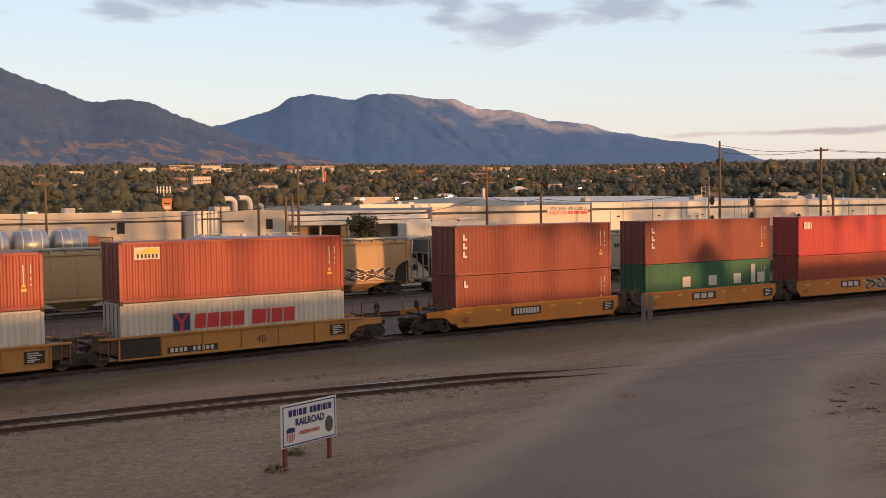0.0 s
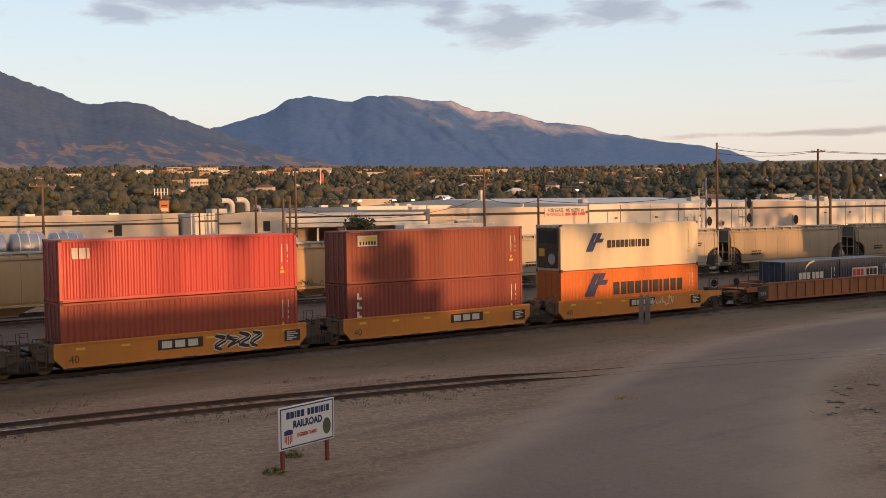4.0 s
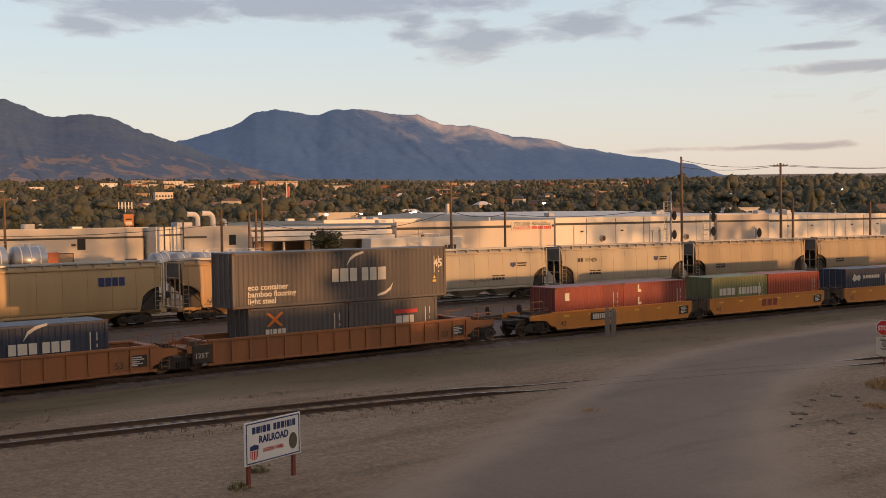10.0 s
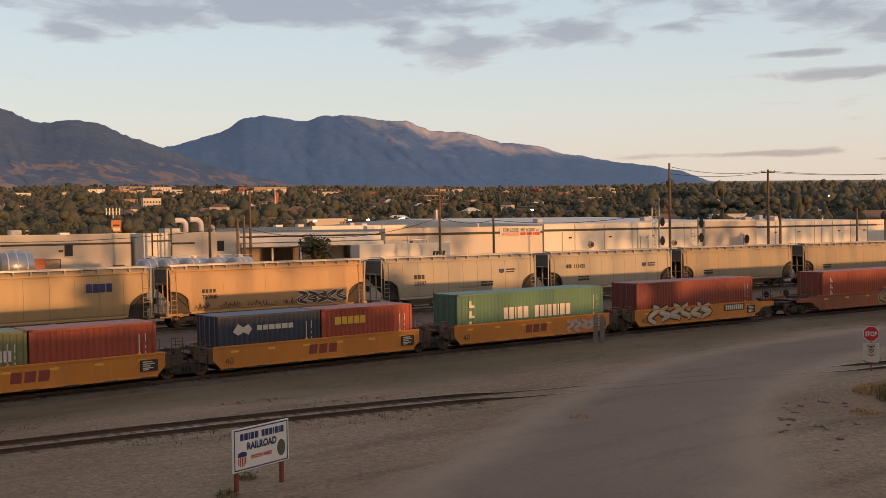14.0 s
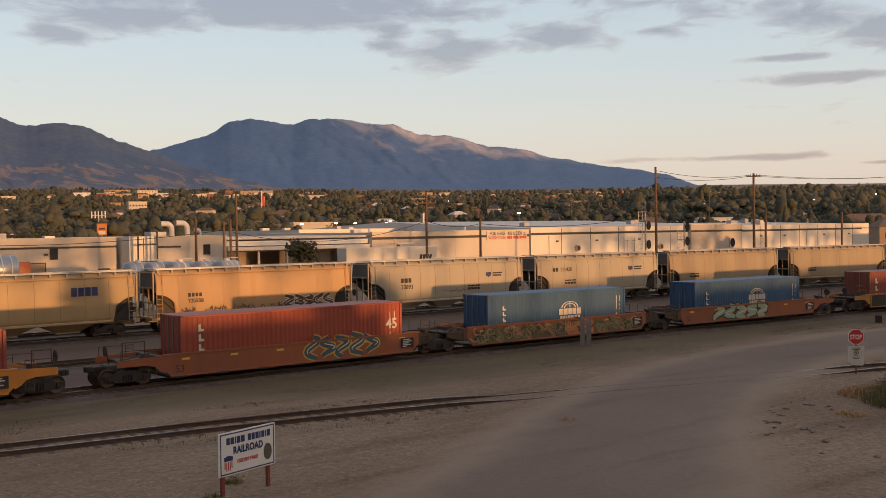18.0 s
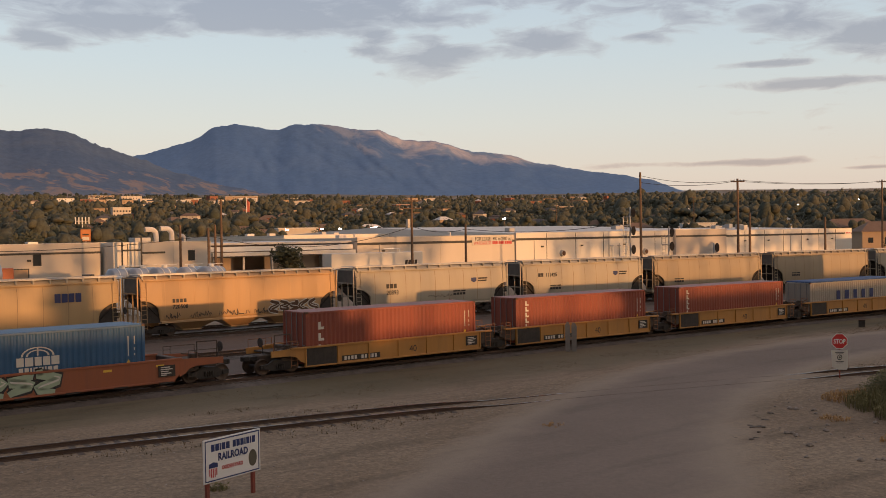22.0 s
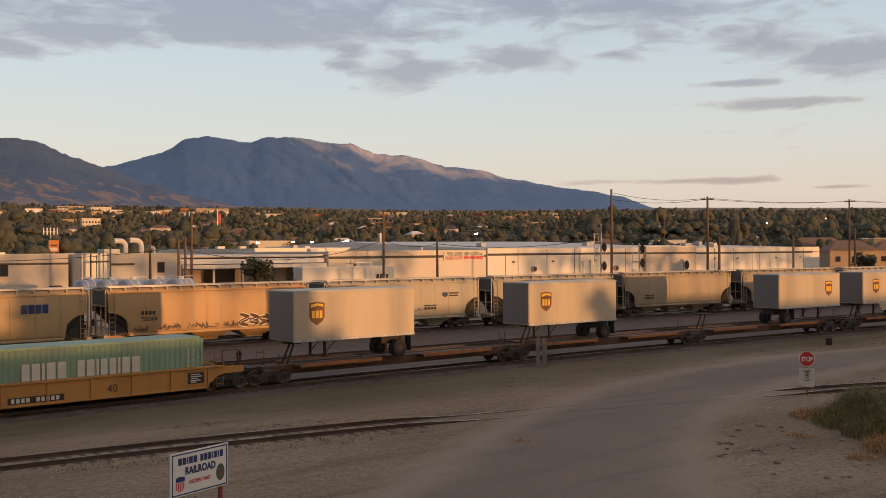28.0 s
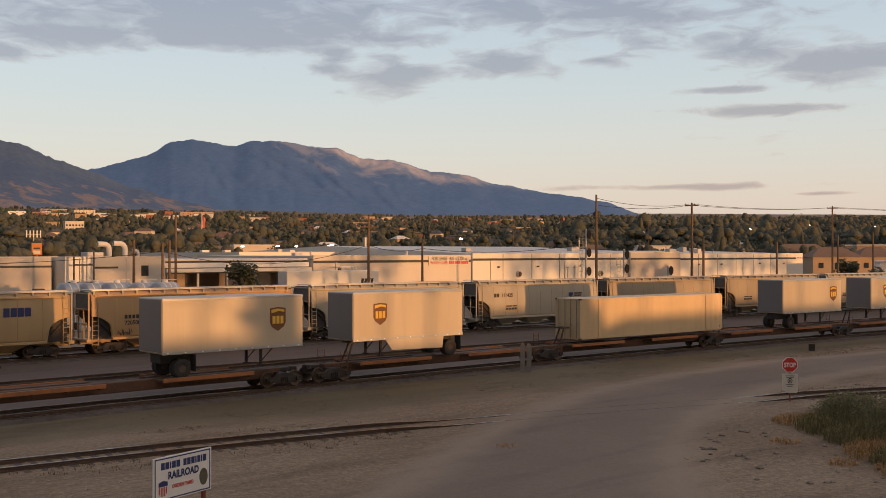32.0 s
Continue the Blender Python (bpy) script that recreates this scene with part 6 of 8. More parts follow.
hop_mark(2, data_bars((0.42, 0.42, 0.4, 0.42), 0.62, 0.08, M_NAVYMARK), 4.3, 3.0)
hop_mark(3, data_bars((0.22, 0.22, 0.22, 0.22), 0.28, 0.08, M_DARKMARK), -6.0, 2.55)
hop_mark(3, words("720508", 0.42, M_DARKMARK, bold=0.01), -6.0, 2.1)
graffiti(hops[3], 2.2, 1.25, 4.6, 1.05, 5, M_RUST, M_CREAM, 71, HY, "brown and white graffiti on the hopper side")
for q, (x, w) in enumerate(((-6.6, 1.2), (-4.6, 1.8), (-2.2, 2.6), (0.9, 1.3))):
    scribble(hops[3], x, 1.3, w, 0.55, M_DARKMARK, 72 + q, HY, 0.028)
scribble(hops[4], -0.8, 1.75, 3.0, 0.3, M_DARKMARK, 80, HY, 0.02)
hop_mark(4, data_bars((0.28, 0.34, 0.3), 0.38, 0.08, M_DARKMARK), -5.3, 2.75)
hop_mark(4, words("20893", 0.52, M_DARKMARK, bold=0.01), -5.3, 2.2)
hop_mark(5, words("111425", 0.5, M_DARKMARK, bold=0.012), -5.2, 3.1)
hop_mark(5, data_bars((0.28, 0.26), 0.36, 0.08, M_DARKMARK), -6.1, 3.1)
UPM = shared("upm", lambda: Mesh().plate([(0, 0.45), (0, 0.15), (0.3, 0), (0.6, 0.15), (0.6, 0.45)], -0.006, 0).data("logo", M_NAVYMARK))
UPL = shared("upl", lambda: (lambda m: [m.plate([(x, z), (x + w, z), (x + w, z + 0.13), (x, z + 0.13)], -0.006, 0) for x, z, w in ((0.8, 0.3, 1.1), (0.8, 0.08, 1.0))] and m)(Mesh()).data("marking", M_DARKMARK))
for i, x in ((4, 4.1), (5, 3.9)):
    hop_mark(i, UPM, x, 2.9, "logo")
    hop_mark(i, UPL, x, 2.9)
for i, x in ((4, 2.0), (5, -4.6), (6, -5.5), (7, -5.5), (8, -5.4)):
    hop_mark(i, data_bars((0.3, 0.3, 0.3, 0.3), 0.2, 0.06, M_DARKMARK), x, 1.85)
    hop_mark(i, data_bars((0.8, 0.5), 0.12, 0.1, M_DARKMARK), x, 2.15)

# ---- buildings behind the yard ----
M_WALL = surface("painted_block_wall", (0.63, 0.565, 0.48), 0.85, 0, 0.08, 0.5, 0.3, (0.50, 0.44, 0.37), 0.1, 6.0, streak=True)
M_WALLW = surface("white_metal_wall", (0.74, 0.70, 0.62), 0.6, 0, 0.06, 0.5, 0.25, (0.54, 0.49, 0.42), 0.1, 6.0, streak=True)
M_GREYWALL = surface("grey_metal_wall", (0.47, 0.43, 0.39), 0.7, 0, 0.06, 0.5, 0.25, (0.38, 0.34, 0.3), 0.1, 6.0, streak=True)
M_TAN = surface("tan_stucco", (0.42, 0.31, 0.21), 0.9, 0, 0.08, 0.5, 0.2, bump=0.1)
M_ROOFW = surface("pale_membrane_roof", (0.66, 0.62, 0.57), 0.7, 0, 0.1, 0.3, 0.2, (0.4, 0.36, 0.32), 0.05)
M_TANK = surface("brushed_tank_shell", (0.40, 0.42, 0.45), 0.34, 0.65, 0.12, 2.0, 0.2, bump=0.03)
M_SHINGLE = surface("brown_shingles", (0.20, 0.13, 0.09), 0.9, 0, 0.2, 1.0, 0.2, bump=0.2)
M_BAND = surface("dark_band", (0.05, 0.047, 0.042), 0.6, 0, 0.1, 1.0, bump=0)
M_BRICKR = surface("red_brick_wall", (0.28, 0.12, 0.075), 0.9, 0, 0.15, 1.0, 0.2, bump=0.1)


def window(b, x, z, w, h, y=-0.02):
    f = part("window", Mesh().box(x, x + w, y - 0.05, y + 0.02, z, z + h), M_BAND, b)
    part("pane", Mesh().box(x + 0.08, x + w - 0.08, y - 0.06, y - 0.045, z + 0.08, z + h - 0.08), M_GLASS, f)
    part("sill", Mesh().soft(x - 0.08, x + w + 0.08, y - 0.14, y, z - 0.08, z, 0.01), M_ROOFW, f)


def doorway(b, x, w, h, mat=None, y=-0.02):
    f = part("door", Mesh().box(x, x + w, y - 0.03, y + 0.02, 0.02, h), mat or M_TAN, b)
    part("door_frame", Mesh().box(x - 0.12, x, y - 0.08, y + 0.02, 0, h + 0.12).box(x + w, x + w + 0.12, y - 0.08, y + 0.02, 0, h + 0.12).box(x, x + w, y - 0.08, y + 0.02, h, h + 0.12), M_BAND, f)


def block(name, x0, x1, y0, y1, h, wall, label, band=None, parapet=0.35, roof=None, ridge_h=0.0, joints=7.0, coping=True):
    """A flat or low-gabled commercial building: four walls, parapet or gable, roof; a band along the front."""
    b = thing(name, label, "building", pose(x0, y0, -0.32))
    L, D = x1 - x0, y1 - y0
    part("front_wall", Mesh().box(0, L, 0, 0.3, 0, h), wall, b)
    part("back_wall", Mesh().box(0, L, D - 0.3, D, 0, h), wall, b)
    part("side_wall", Mesh().box(0, 0.3, 0.3, D - 0.3, 0, h), wall, b)
    part("side_wall", Mesh().box(L - 0.3, L, 0.3, D - 0.3, 0, h), wall, b)
    if ridge_h:
        r = Mesh()
        r.strip([[(x, 0.3, h - 0.05), (x, D / 2, h + ridge_h), (x, D - 0.3, h - 0.05), (x, D - 0.3, h - 0.3), (x, 0.3, h - 0.3)] for x in (0.1, L - 0.1)], True, True)
        part("roof", r, roof or M_ROOFW, b)
    else:
        part("roof", Mesh().box(0.3, L - 0.3, 0.3, D - 0.3, h - parapet - 0.2, h - parapet), roof or M_ROOFW, b)
    if coping:
        part("coping", Mesh().soft(-0.06, L + 0.06, -0.06, 0.36, h, h + 0.1, 0.02), M_ROOFW, b)
    if band:
        part("wall_band", Mesh().box(0, L, -0.04, 0, h - band - 0.38, h - band), M_BAND, b)
    n = max(2, int(L / joints))
    jd = shared(("joint", h, wall.name), lambda: Mesh().box(-0.05, 0.05, -0.03, 0.0, 0, h - 0.1).data("wall_joint", M_BAND if wall is M_WALLW else wall))
    for k in range(1, n):
        part("wall_joint", jd, None, b, at=pose(k * L / n, 0, 0))
    return b


def rooftop(b, x, y, z, w, d, h, mat=None, name="roof_unit"):
    part(name, Mesh().soft(x, x + w, y, y + d, z, z + h, 0.05), mat or M_SILVER, b)


def bent_stack(b, x, y, z, h, r, mat):
    m = Mesh()
    pts = [(0, 0, 0), (0, h * 0.6, 0)] + [(-h * 0.35 * (1 - math.cos(a)), h * 0.6 + h * 0.35 * math.sin(a), a) for a in [math.pi / 2 * k / 6 for k in range(1, 7)]] + [(-h * 0.75, h * 0.95, math.pi / 2)]
    m.strip([[(x + px + r * math.cos(c) * math.cos(a), y + r * math.sin(c), z + pz + r * math.cos(c) * math.sin(a)) for c in [k * math.tau / 12 for k in range(12)]] for px, pz, a in pts], True)
    part("exhaust_stack", m, mat, b, "pale bent exhaust stack")


bl = block("warehouse", -60, 51.4, 130, 165, 7.18, M_WALL, "long low beige warehouse with a flat roof", joints=11)
window(bl, 103.0, 4.6, 1.0, 1.5)
doorway(bl, 99.6, 2.8, 4.2)
doorway(bl, 108.3, 1.1, 2.3)
part("wall_band", Mesh().box(0, 111.4, -0.04, 0, 5.95, 6.2), M_BAND, bl)
for k in range(12):
    rooftop(bl, 8 + k * 9, 12 + (k * 7) % 15, 6.6, 1.4, 1.2, 0.9)
ow = block("office_wing", 51.8, 55.5, 127, 160, 7.2, M_WALLW, "narrow pale entrance wing with an awning", joints=9)
part("awning", Mesh().soft(0.4, 3.2, -1.6, -0.02, 4.0, 4.2, 0.03), M_BAND, ow)
part("awning_post", Mesh().tube((0.5, -1.5, 0), (0.5, -1.5, 7.3), 0.1, n=6), M_BAND, ow)
part("awning_post", Mesh().tube((3.0, -1.5, 0), (3.0, -1.5, 7.9), 0.1, n=6), M_BAND, ow)
part("awning_beam", Mesh().soft(0.5, 3.0, -1.56, -1.44, 6.2, 6.4, 0.02), M_BAND, ow)
fw = block("factory_wing", 55.8, 66.6, 130, 165, 7.2, M_WALL, "beige factory wing with bent roof stacks", joints=11)
window(fw, 7.4, 4.7, 1.0, 1.4)
rooftop(fw, 0.6, 1.2, 6.85, 2.2, 2.0, 1.0)
for k, x in enumerate((3.9, 6.1)):
    bent_stack(fw, x, 2.0, 6.9, 2.1 + 0.1 * k, 0.34, M_ROOFW)
bent_stack(fw, 8.2, 2.6, 6.9, 1.2, 0.25, M_SILVER)
part("wall_band", Mesh().box(0.3, 4.2, -0.05, 0, 5.75, 6.0), M_BAND, fw)

# open shed with a deep pale fascia
sh = thing("loading_shed", "open loading shed under a deep pale roof", "building", pose(67.0, 131, -0.32))
part("roof", Mesh().soft(0, 23.2, 0, 26, 6.6, 6.95, 0.05), M_ROOFW, sh)
part("fascia", Mesh().soft(-0.1, 23.3, -0.25, 0.0, 5.7, 6.4, 0.05), M_WHITE, sh)
part("fascia", Mesh().soft(-0.1, 23.3, -0.9, -0.3, 5.05, 5.6, 0.05), M_WALLW, sh)
part("gutter", Mesh().soft(-0.1, 23.3, -0.98, -0.9, 4.95, 5.1, 0.02), M_BAND, sh)
part("back_wall", Mesh().box(0, 23.2, 9, 9.3, 0, 6.6), M_TAN, sh)
for k in range(6):
    part("post", Mesh().soft(0.1 + k * 4.5, 0.4 + k * 4.5, -0.6, -0.3, 0, 5.0, 0.02), M_SILVER, sh)
for k in (0, 2, 3):
    part("bay_wall", Mesh().box(0.45 + k * 4.5, 4.5 + k * 4.5, 2.0, 2.15, 0, 4.9), M_TAN, sh)

bw = block("leased_warehouse", 90.5, 122.6, 130, 165, 7.3, M_WALL, "beige warehouse carrying a lease banner", band=0.72, joints=11)
bu = block("rear_warehouse", 99.5, 123.5, 166, 205, 7.85, M_WALLW, "pale warehouse roof stepping up behind", joints=11)
bx = block("white_warehouse", 123.0, 181.0, 130, 215, 7.62, M_WALLW, "long white metal warehouse with a dark band", band=0.85, ridge_h=1.5)
by = block("white_warehouse", 181.2, 230.3, 130, 190, 7.5, M_WALLW, "long white metal warehouse with a dark band", band=0.9, ridge_h=0.7)
for b, x, z in ((bx, 11.0, 4.0), (bx, 33.2, 3.8)):
    f = part("wall_fan", Mesh().tube((x, -0.5, z), (x, 0.05, z), 0.5, 0.62, 14), M_SILVER, b, "round wall fan housing")
    part("fan_hood", Mesh().tube((x, -0.62, z), (x, -0.5, z), 0.3, 0.42, 12), M_RUST, f)
part("grey_panel", Mesh().soft(41.6, 57.9, -0.7, -0.05, 0.0, 7.75, 0.03), M_GREYWALL, bx, "plain grey wall panel standing proud")
part("panel_coping", Mesh().soft(41.5, 58.0, -0.76, 0.3, 7.75, 7.9, 0.02), M_ROOFW, bx)
part("wall_band", Mesh().box(41.65, 57.85, -0.74, -0.705, 6.35, 6.7), M_BAND, bx)
for k, x in enumerate((24, 26.0)):
    part("conduit", Mesh().tube((x, -0.12, 0.5), (x, -0.12, 5.2 + k * 0.3), 0.07, n=6).soft(x - 0.5, x + 0.3, -0.2, -0.05, 5.0, 5.15, 0.02), M_SILVER, bx)
for b, xs in ((bx, (6, 40, 47)), (by, (8, 24, 27, 30, 40))):
    for k, x in enumerate(xs):
        rooftop(b, x, 8 + k * 5, 7.6, 1.3, 1.3, 1.0 + 0.2 * (k % 3))
sg = part("wall_sign", Mesh().soft(46.0, 48.8, -0.1, -0.04, 6.2, 6.75, 0.02), M_WHITE, by)
part("sign_bars", data_bars((0.9, 0.9), 0.25, 0.3, M_REDMARK), None, sg, at=pose(46.3, -0.11, 6.35))

# the lease banner on its wall
bn = thing("lease_banner", "white banner with black and red lettering on a wall", "banner", pose(90.5 + 22.6, 130, -0.32))
part("sheet", Mesh().soft(0, 8.9, -0.12, -0.06, 5.75, 7.15, 0.01), M_CREAM, bn)
part("lettering", words("FOR LEASE", 0.85, M_DARKMARK, 3.4, 0.01), None, bn, at=pose(0.6, -0.135, 6.5))
part("lettering", words("400 to 2300 sq.", 0.85, M_DARKMARK, 4.1, 0.01), None, bn, at=pose(4.5, -0.135, 6.5))
part("lettering", words("WAREHOUSE", 0.75, M_REDMARK, 3.8, 0.01), None, bn, at=pose(0.3, -0.135, 5.86))
nx_ = 4.4
for w_ in (0.35, 0.35, 0.35, -0.1, 0.35, 0.35, 0.35, -0.1, 0.35, 0.35, 0.35, 0.35):
    if w_ > 0:
        part("number_bar", shared("banner_bar", lambda: data_bars((0.35,), 0.5, 0.06, M_REDMARK)), None, bn, at=pose(nx_, -0.125, 5.88))
    nx_ += abs(w_) + 0.06

# parked semi-trailer in front of the warehouse
st = thing("parked_trailer", "pale parked box trailer beside the warehouse", "trailer", pose(79.6, 120.5, -0.32, 0, 0, -3))
part("box", Mesh().soft(0, 15.2, 0, 2.5, 1.2, 4.05 + 1.2, 0.06), M_WALLW, st)
part("brand_bars", data_bars((0.45, 0.45, 0.45, 0.4), 0.7, 0.1, M_DARKMARK, 0.15), None, st, at=pose(12.0, -0.01, 3.4))
for x in (11.6, 12.9):
    part("wheel", Mesh().tube((x, 0.05, 0.5), (x, 0.35, 0.5), 0.5, n=14), M_RUBBER, st)
part("landing_leg", Mesh().soft(3.0, 3.2, 0.4, 0.6, 0, 1.2, 0.02), M_BLACK, st)
pf = thing("pipe_frame", "pale bent pipe standing by the warehouse wall", "pipe", pose(96.8, 128, -0.32))
part("riser", Mesh().tube((0, 0, 0), (0, 0, 5.6), 0.16, n=8), M_WHITE, pf)
part("cross_pipe", Mesh().tube((-3.0, 0, 5.6), (0, 0, 5.6), 0.1, n=8), M_WHITE, pf)


# ---- tank trailers and yard clutter ----
def tank(x, y, z, turn, L=6.0, r=1.15, label="silver tank trailer parked behind the hopper cars"):
    t = thing("tank_trailer", label, "tank trailer", pose(x, y, -0.32, 0, 0, turn), group="parked tank trailers")
    m = Mesh()
    prof = [(0, 0.0), (0.06, 0.55), (0.18, 0.85), (0.32, 1.0)]
    rings = [[(xx * 1.0, r * k * math.cos(i * math.tau / 20), z + r * k * math.sin(i * math.tau / 20)) for i in range(20)] for xx, k in prof + [(L - x2, k2) for x2, k2 in reversed(prof)]]
    m.strip(rings, True)
    part("shell", m, M_TANK, t, smooth=True)
    for q in (0.25, 0.5, 0.75):
        part("band", Mesh().tube((L * q - 0.05, 0, z), (L * q + 0.05, 0, z), r + 0.03, n=20, caps=True), M_WHITE, t)
        for sy in (-1, 1):
            part("support", Mesh().tube((L * q - 0.5, sy * r * 0.9, 0), (L * q, sy * r * 0.7, z), 0.06, n=6).tube((L * q + 0.5, sy * r * 0.9, 0), (L * q, sy * r * 0.7, z), 0.06, n=6), M_WHITE, t)
    part("rail", Mesh().tube((0.3, -0.4, z + r + 0.25), (L - 0.3, -0.4, z + r + 0.25), 0.03, n=5), M_WHITE, t)
    part("manhole", Mesh().tube((L / 2, 0, z + r - 0.05), (L / 2, 0, z + r + 0.2), 0.3, n=10), M_WHITE, t)
    return t


for k, az in enumerate((21.9, 23.0, 24.1, 25.5, 26.6)):
    x, y = bearing(az, 111)
    tank(x, y, 3.85, 14 + 3 * k, 3.4, 0.92)
for k in range(3):
    tank(20.6 + k * 3.55, 103, 4.5, -1, 3.4, 1.3, "grey horizontal storage tank on white A-frame supports")
ob_ = thing("orange_bin", "orange steel bin beside the storage tanks", "bin", pose(31.2, 104, -0.32))
part("bin_body", Mesh().soft(0, 1.4, 0, 1.4, 3.7, 5.1, 0.05), paint("bin_orange", (0.42, 0.10, 0.03)), ob_)
part("bin_stand", Mesh().soft(0.1, 1.3, 0.1, 1.3, 0, 3.7, 0.05), M_RUST, ob_)

# a white box truck parked behind the hopper cars
bt_ = thing("box_truck", "white box truck parked between hopper cars and warehouse", "truck", pose(*bearing(20.9, 100), -0.32, 0, 0, -4))
part("cargo_box", Mesh().soft(-1.6, 2.9, -1.2, 1.2, 1.1, 4.35, 0.06), M_WHITE, bt_)
cab_ = part("cab", Mesh().plate([(-3.5, 0.6), (-1.7, 0.6), (-1.7, 3.0), (-2.5, 3.0), (-3.1, 1.9), (-3.5, 1.75)], -1.1, 1.1), M_WHITE, bt_)
part("side_window", Mesh().plate([(-2.95, 1.95), (-2.0, 1.95), (-2.0, 2.75), (-2.45, 2.75)], -1.13, -1.105), M_GLASS, cab_)
part("roof_vent", Mesh().soft(-0.4, 0.5, -0.4, 0.4, 4.35, 4.6, 0.04), M_BAND, bt_)
part("chassis", Mesh().soft(-3.3, 2.8, -0.5, 0.5, 0.55, 1.08, 0.03), M_BLACK, bt_)
for wx_ in (-2.6, 1.7):
    for wy_ in (-1.15, 0.85):
        part("wheel", Mesh().tube((wx_, wy_, 0.48), (wx_, wy_ + 0.3, 0.48), 0.48, n=16), M_RUBBER, bt_)

# vents, pipes and lamps on the warehouse roofs and fronts
rgr = random.Random(88)
for b_, L_, D_, h_ in ((bl, 111, 30, 6.83), (bw, 32, 30, 6.95), (bu, 24, 34, 7.5), (by, 49, 50, 7.6)):
    for q in range(int(L_ / 6)):
        vx, vy = rgr.uniform(1.5, L_ - 1.5), rgr.uniform(1.5, D_ * 0.5)
        if rgr.random() < 0.5:
            part("roof_vent", Mesh().tube((vx, vy, h_), (vx, vy, h_ + rgr.uniform(0.5, 1.0)), 0.16, n=8).tube((vx, vy, h_ + 0.9), (vx, vy, h_ + 1.05), 0.28, 0.1, 8), rgr.choice((M_SILVER, M_ROOFW)), b_)
        else:
            w_ = rgr.uniform(0.8, 1.9)
            part("roof_unit", Mesh().soft(vx, vx + w_, vy, vy + 1.1, h_, h_ + rgr.uniform(0.6, 1.1), 0.04), rgr.choice((M_SILVER, M_ROOFW, M_WALL)), b_)
for b_, L_ in ((bl, 111), (bw, 22), (bx, 40), (by, 49)):
    for q in range(int(L_ / 12)):
        lx_ = 5 + q * 12 + rgr.uniform(-2, 2)
        part("wall_lamp", Mesh().soft(lx_, lx_ + 0.45, -0.3, -0.03, 5.15, 5.4, 0.03), M_BAND, b_)
    for q in range(int(L_ / 18)):
        lx_ = 3 + q * 18 + rgr.uniform(0, 5)
        part("downpipe", Mesh().tube((lx_, -0.1, 0.0), (lx_, -0.1, 6.3), 0.07, n=6), M_ROOFW, b_)

# ---- trees ----
M_LEAF = islands("foliage", (0.045, 0.052, 0.024), (0.095, 0.088, 0.040), 0.85)
M_FARLEAF = islands("far_crowns", (0.054, 0.064, 0.045), (0.092, 0.090, 0.060), 0.95, 0.25, 0.9)
M_FARTIPS = surface("far_foliage", (0.066, 0.076, 0.052), 0.95, 0, 0.3, 0.6, bump=0, second=(0.082, 0.082, 0.057))
# leaf masses stand out as deep relief on the far crowns
nn, ll = M_FARLEAF.node_tree.nodes, M_FARLEAF.node_tree.links
tx = nn.new("ShaderNodeTexNoise")
tx.inputs["Scale"].default_value, tx.inputs["Detail"].default_value, tx.inputs["Roughness"].default_value = 1.1, 6, 0.75
ll.new(nn.new("ShaderNodeTexCoord").outputs["Object"], tx.inputs["Vector"])
bp_ = nn.new("ShaderNodeBump")
bp_.inputs["Strength"].default_value, bp_.inputs["Distance"].default_value = 0.5, 0.8
ll.new(tx.outputs["Fac"], bp_.inputs["Height"])
ll.new(bp_.outputs[0], nn["Principled BSDF"].inputs["Normal"])
M_BARK = surface("bark", (0.09, 0.065, 0.05), 0.95, 0, 0.3, 6.0, 0.3, bump=0.5)


def clump(m, x, y, z, r, h, rng):
    """One rough far crown: a lumpy hull with an uneven outline."""
    n = 7
    rings = []
    a0 = rng.random()
    for t, k in ((0.06, 0.6), (0.3, 0.98), (0.56, 0.97), (0.8, 0.7), (0.97, 0.28)):
        rings.append([(x + r * k * rng.uniform(0.78, 1.18) * math.cos(a0 + i * math.tau / n), y + r * k * rng.uniform(0.78, 1.18) * math.sin(a0 + i * math.tau / n), z + h * (t + rng.uniform(-0.07, 0.07))) for i in range(n)])
    m.strip(rings, True, True)


def leafy(m, c, r, n, rng, size=0.3):
    """A spray of n small leaf blades in a ball of radius r round c."""
    for _ in range(n):
        d = Vector((rng.gauss(0, 1), rng.gauss(0, 1), rng.gauss(0, 1))).normalized() * r * rng.random() ** 0.4
        p = Vector(c) + d
        u = Vector((rng.gauss(0, 1), rng.gauss(0, 1), rng.gauss(0, 0.5))).normalized()
        w = u.orthogonal().normalized()
        s = size * rng.uniform(0.6, 1.3)
        m.add([p - u * s, p + w * s * 0.5, p + u * s, p - w * s * 0.5], [(0, 1, 2, 3)])


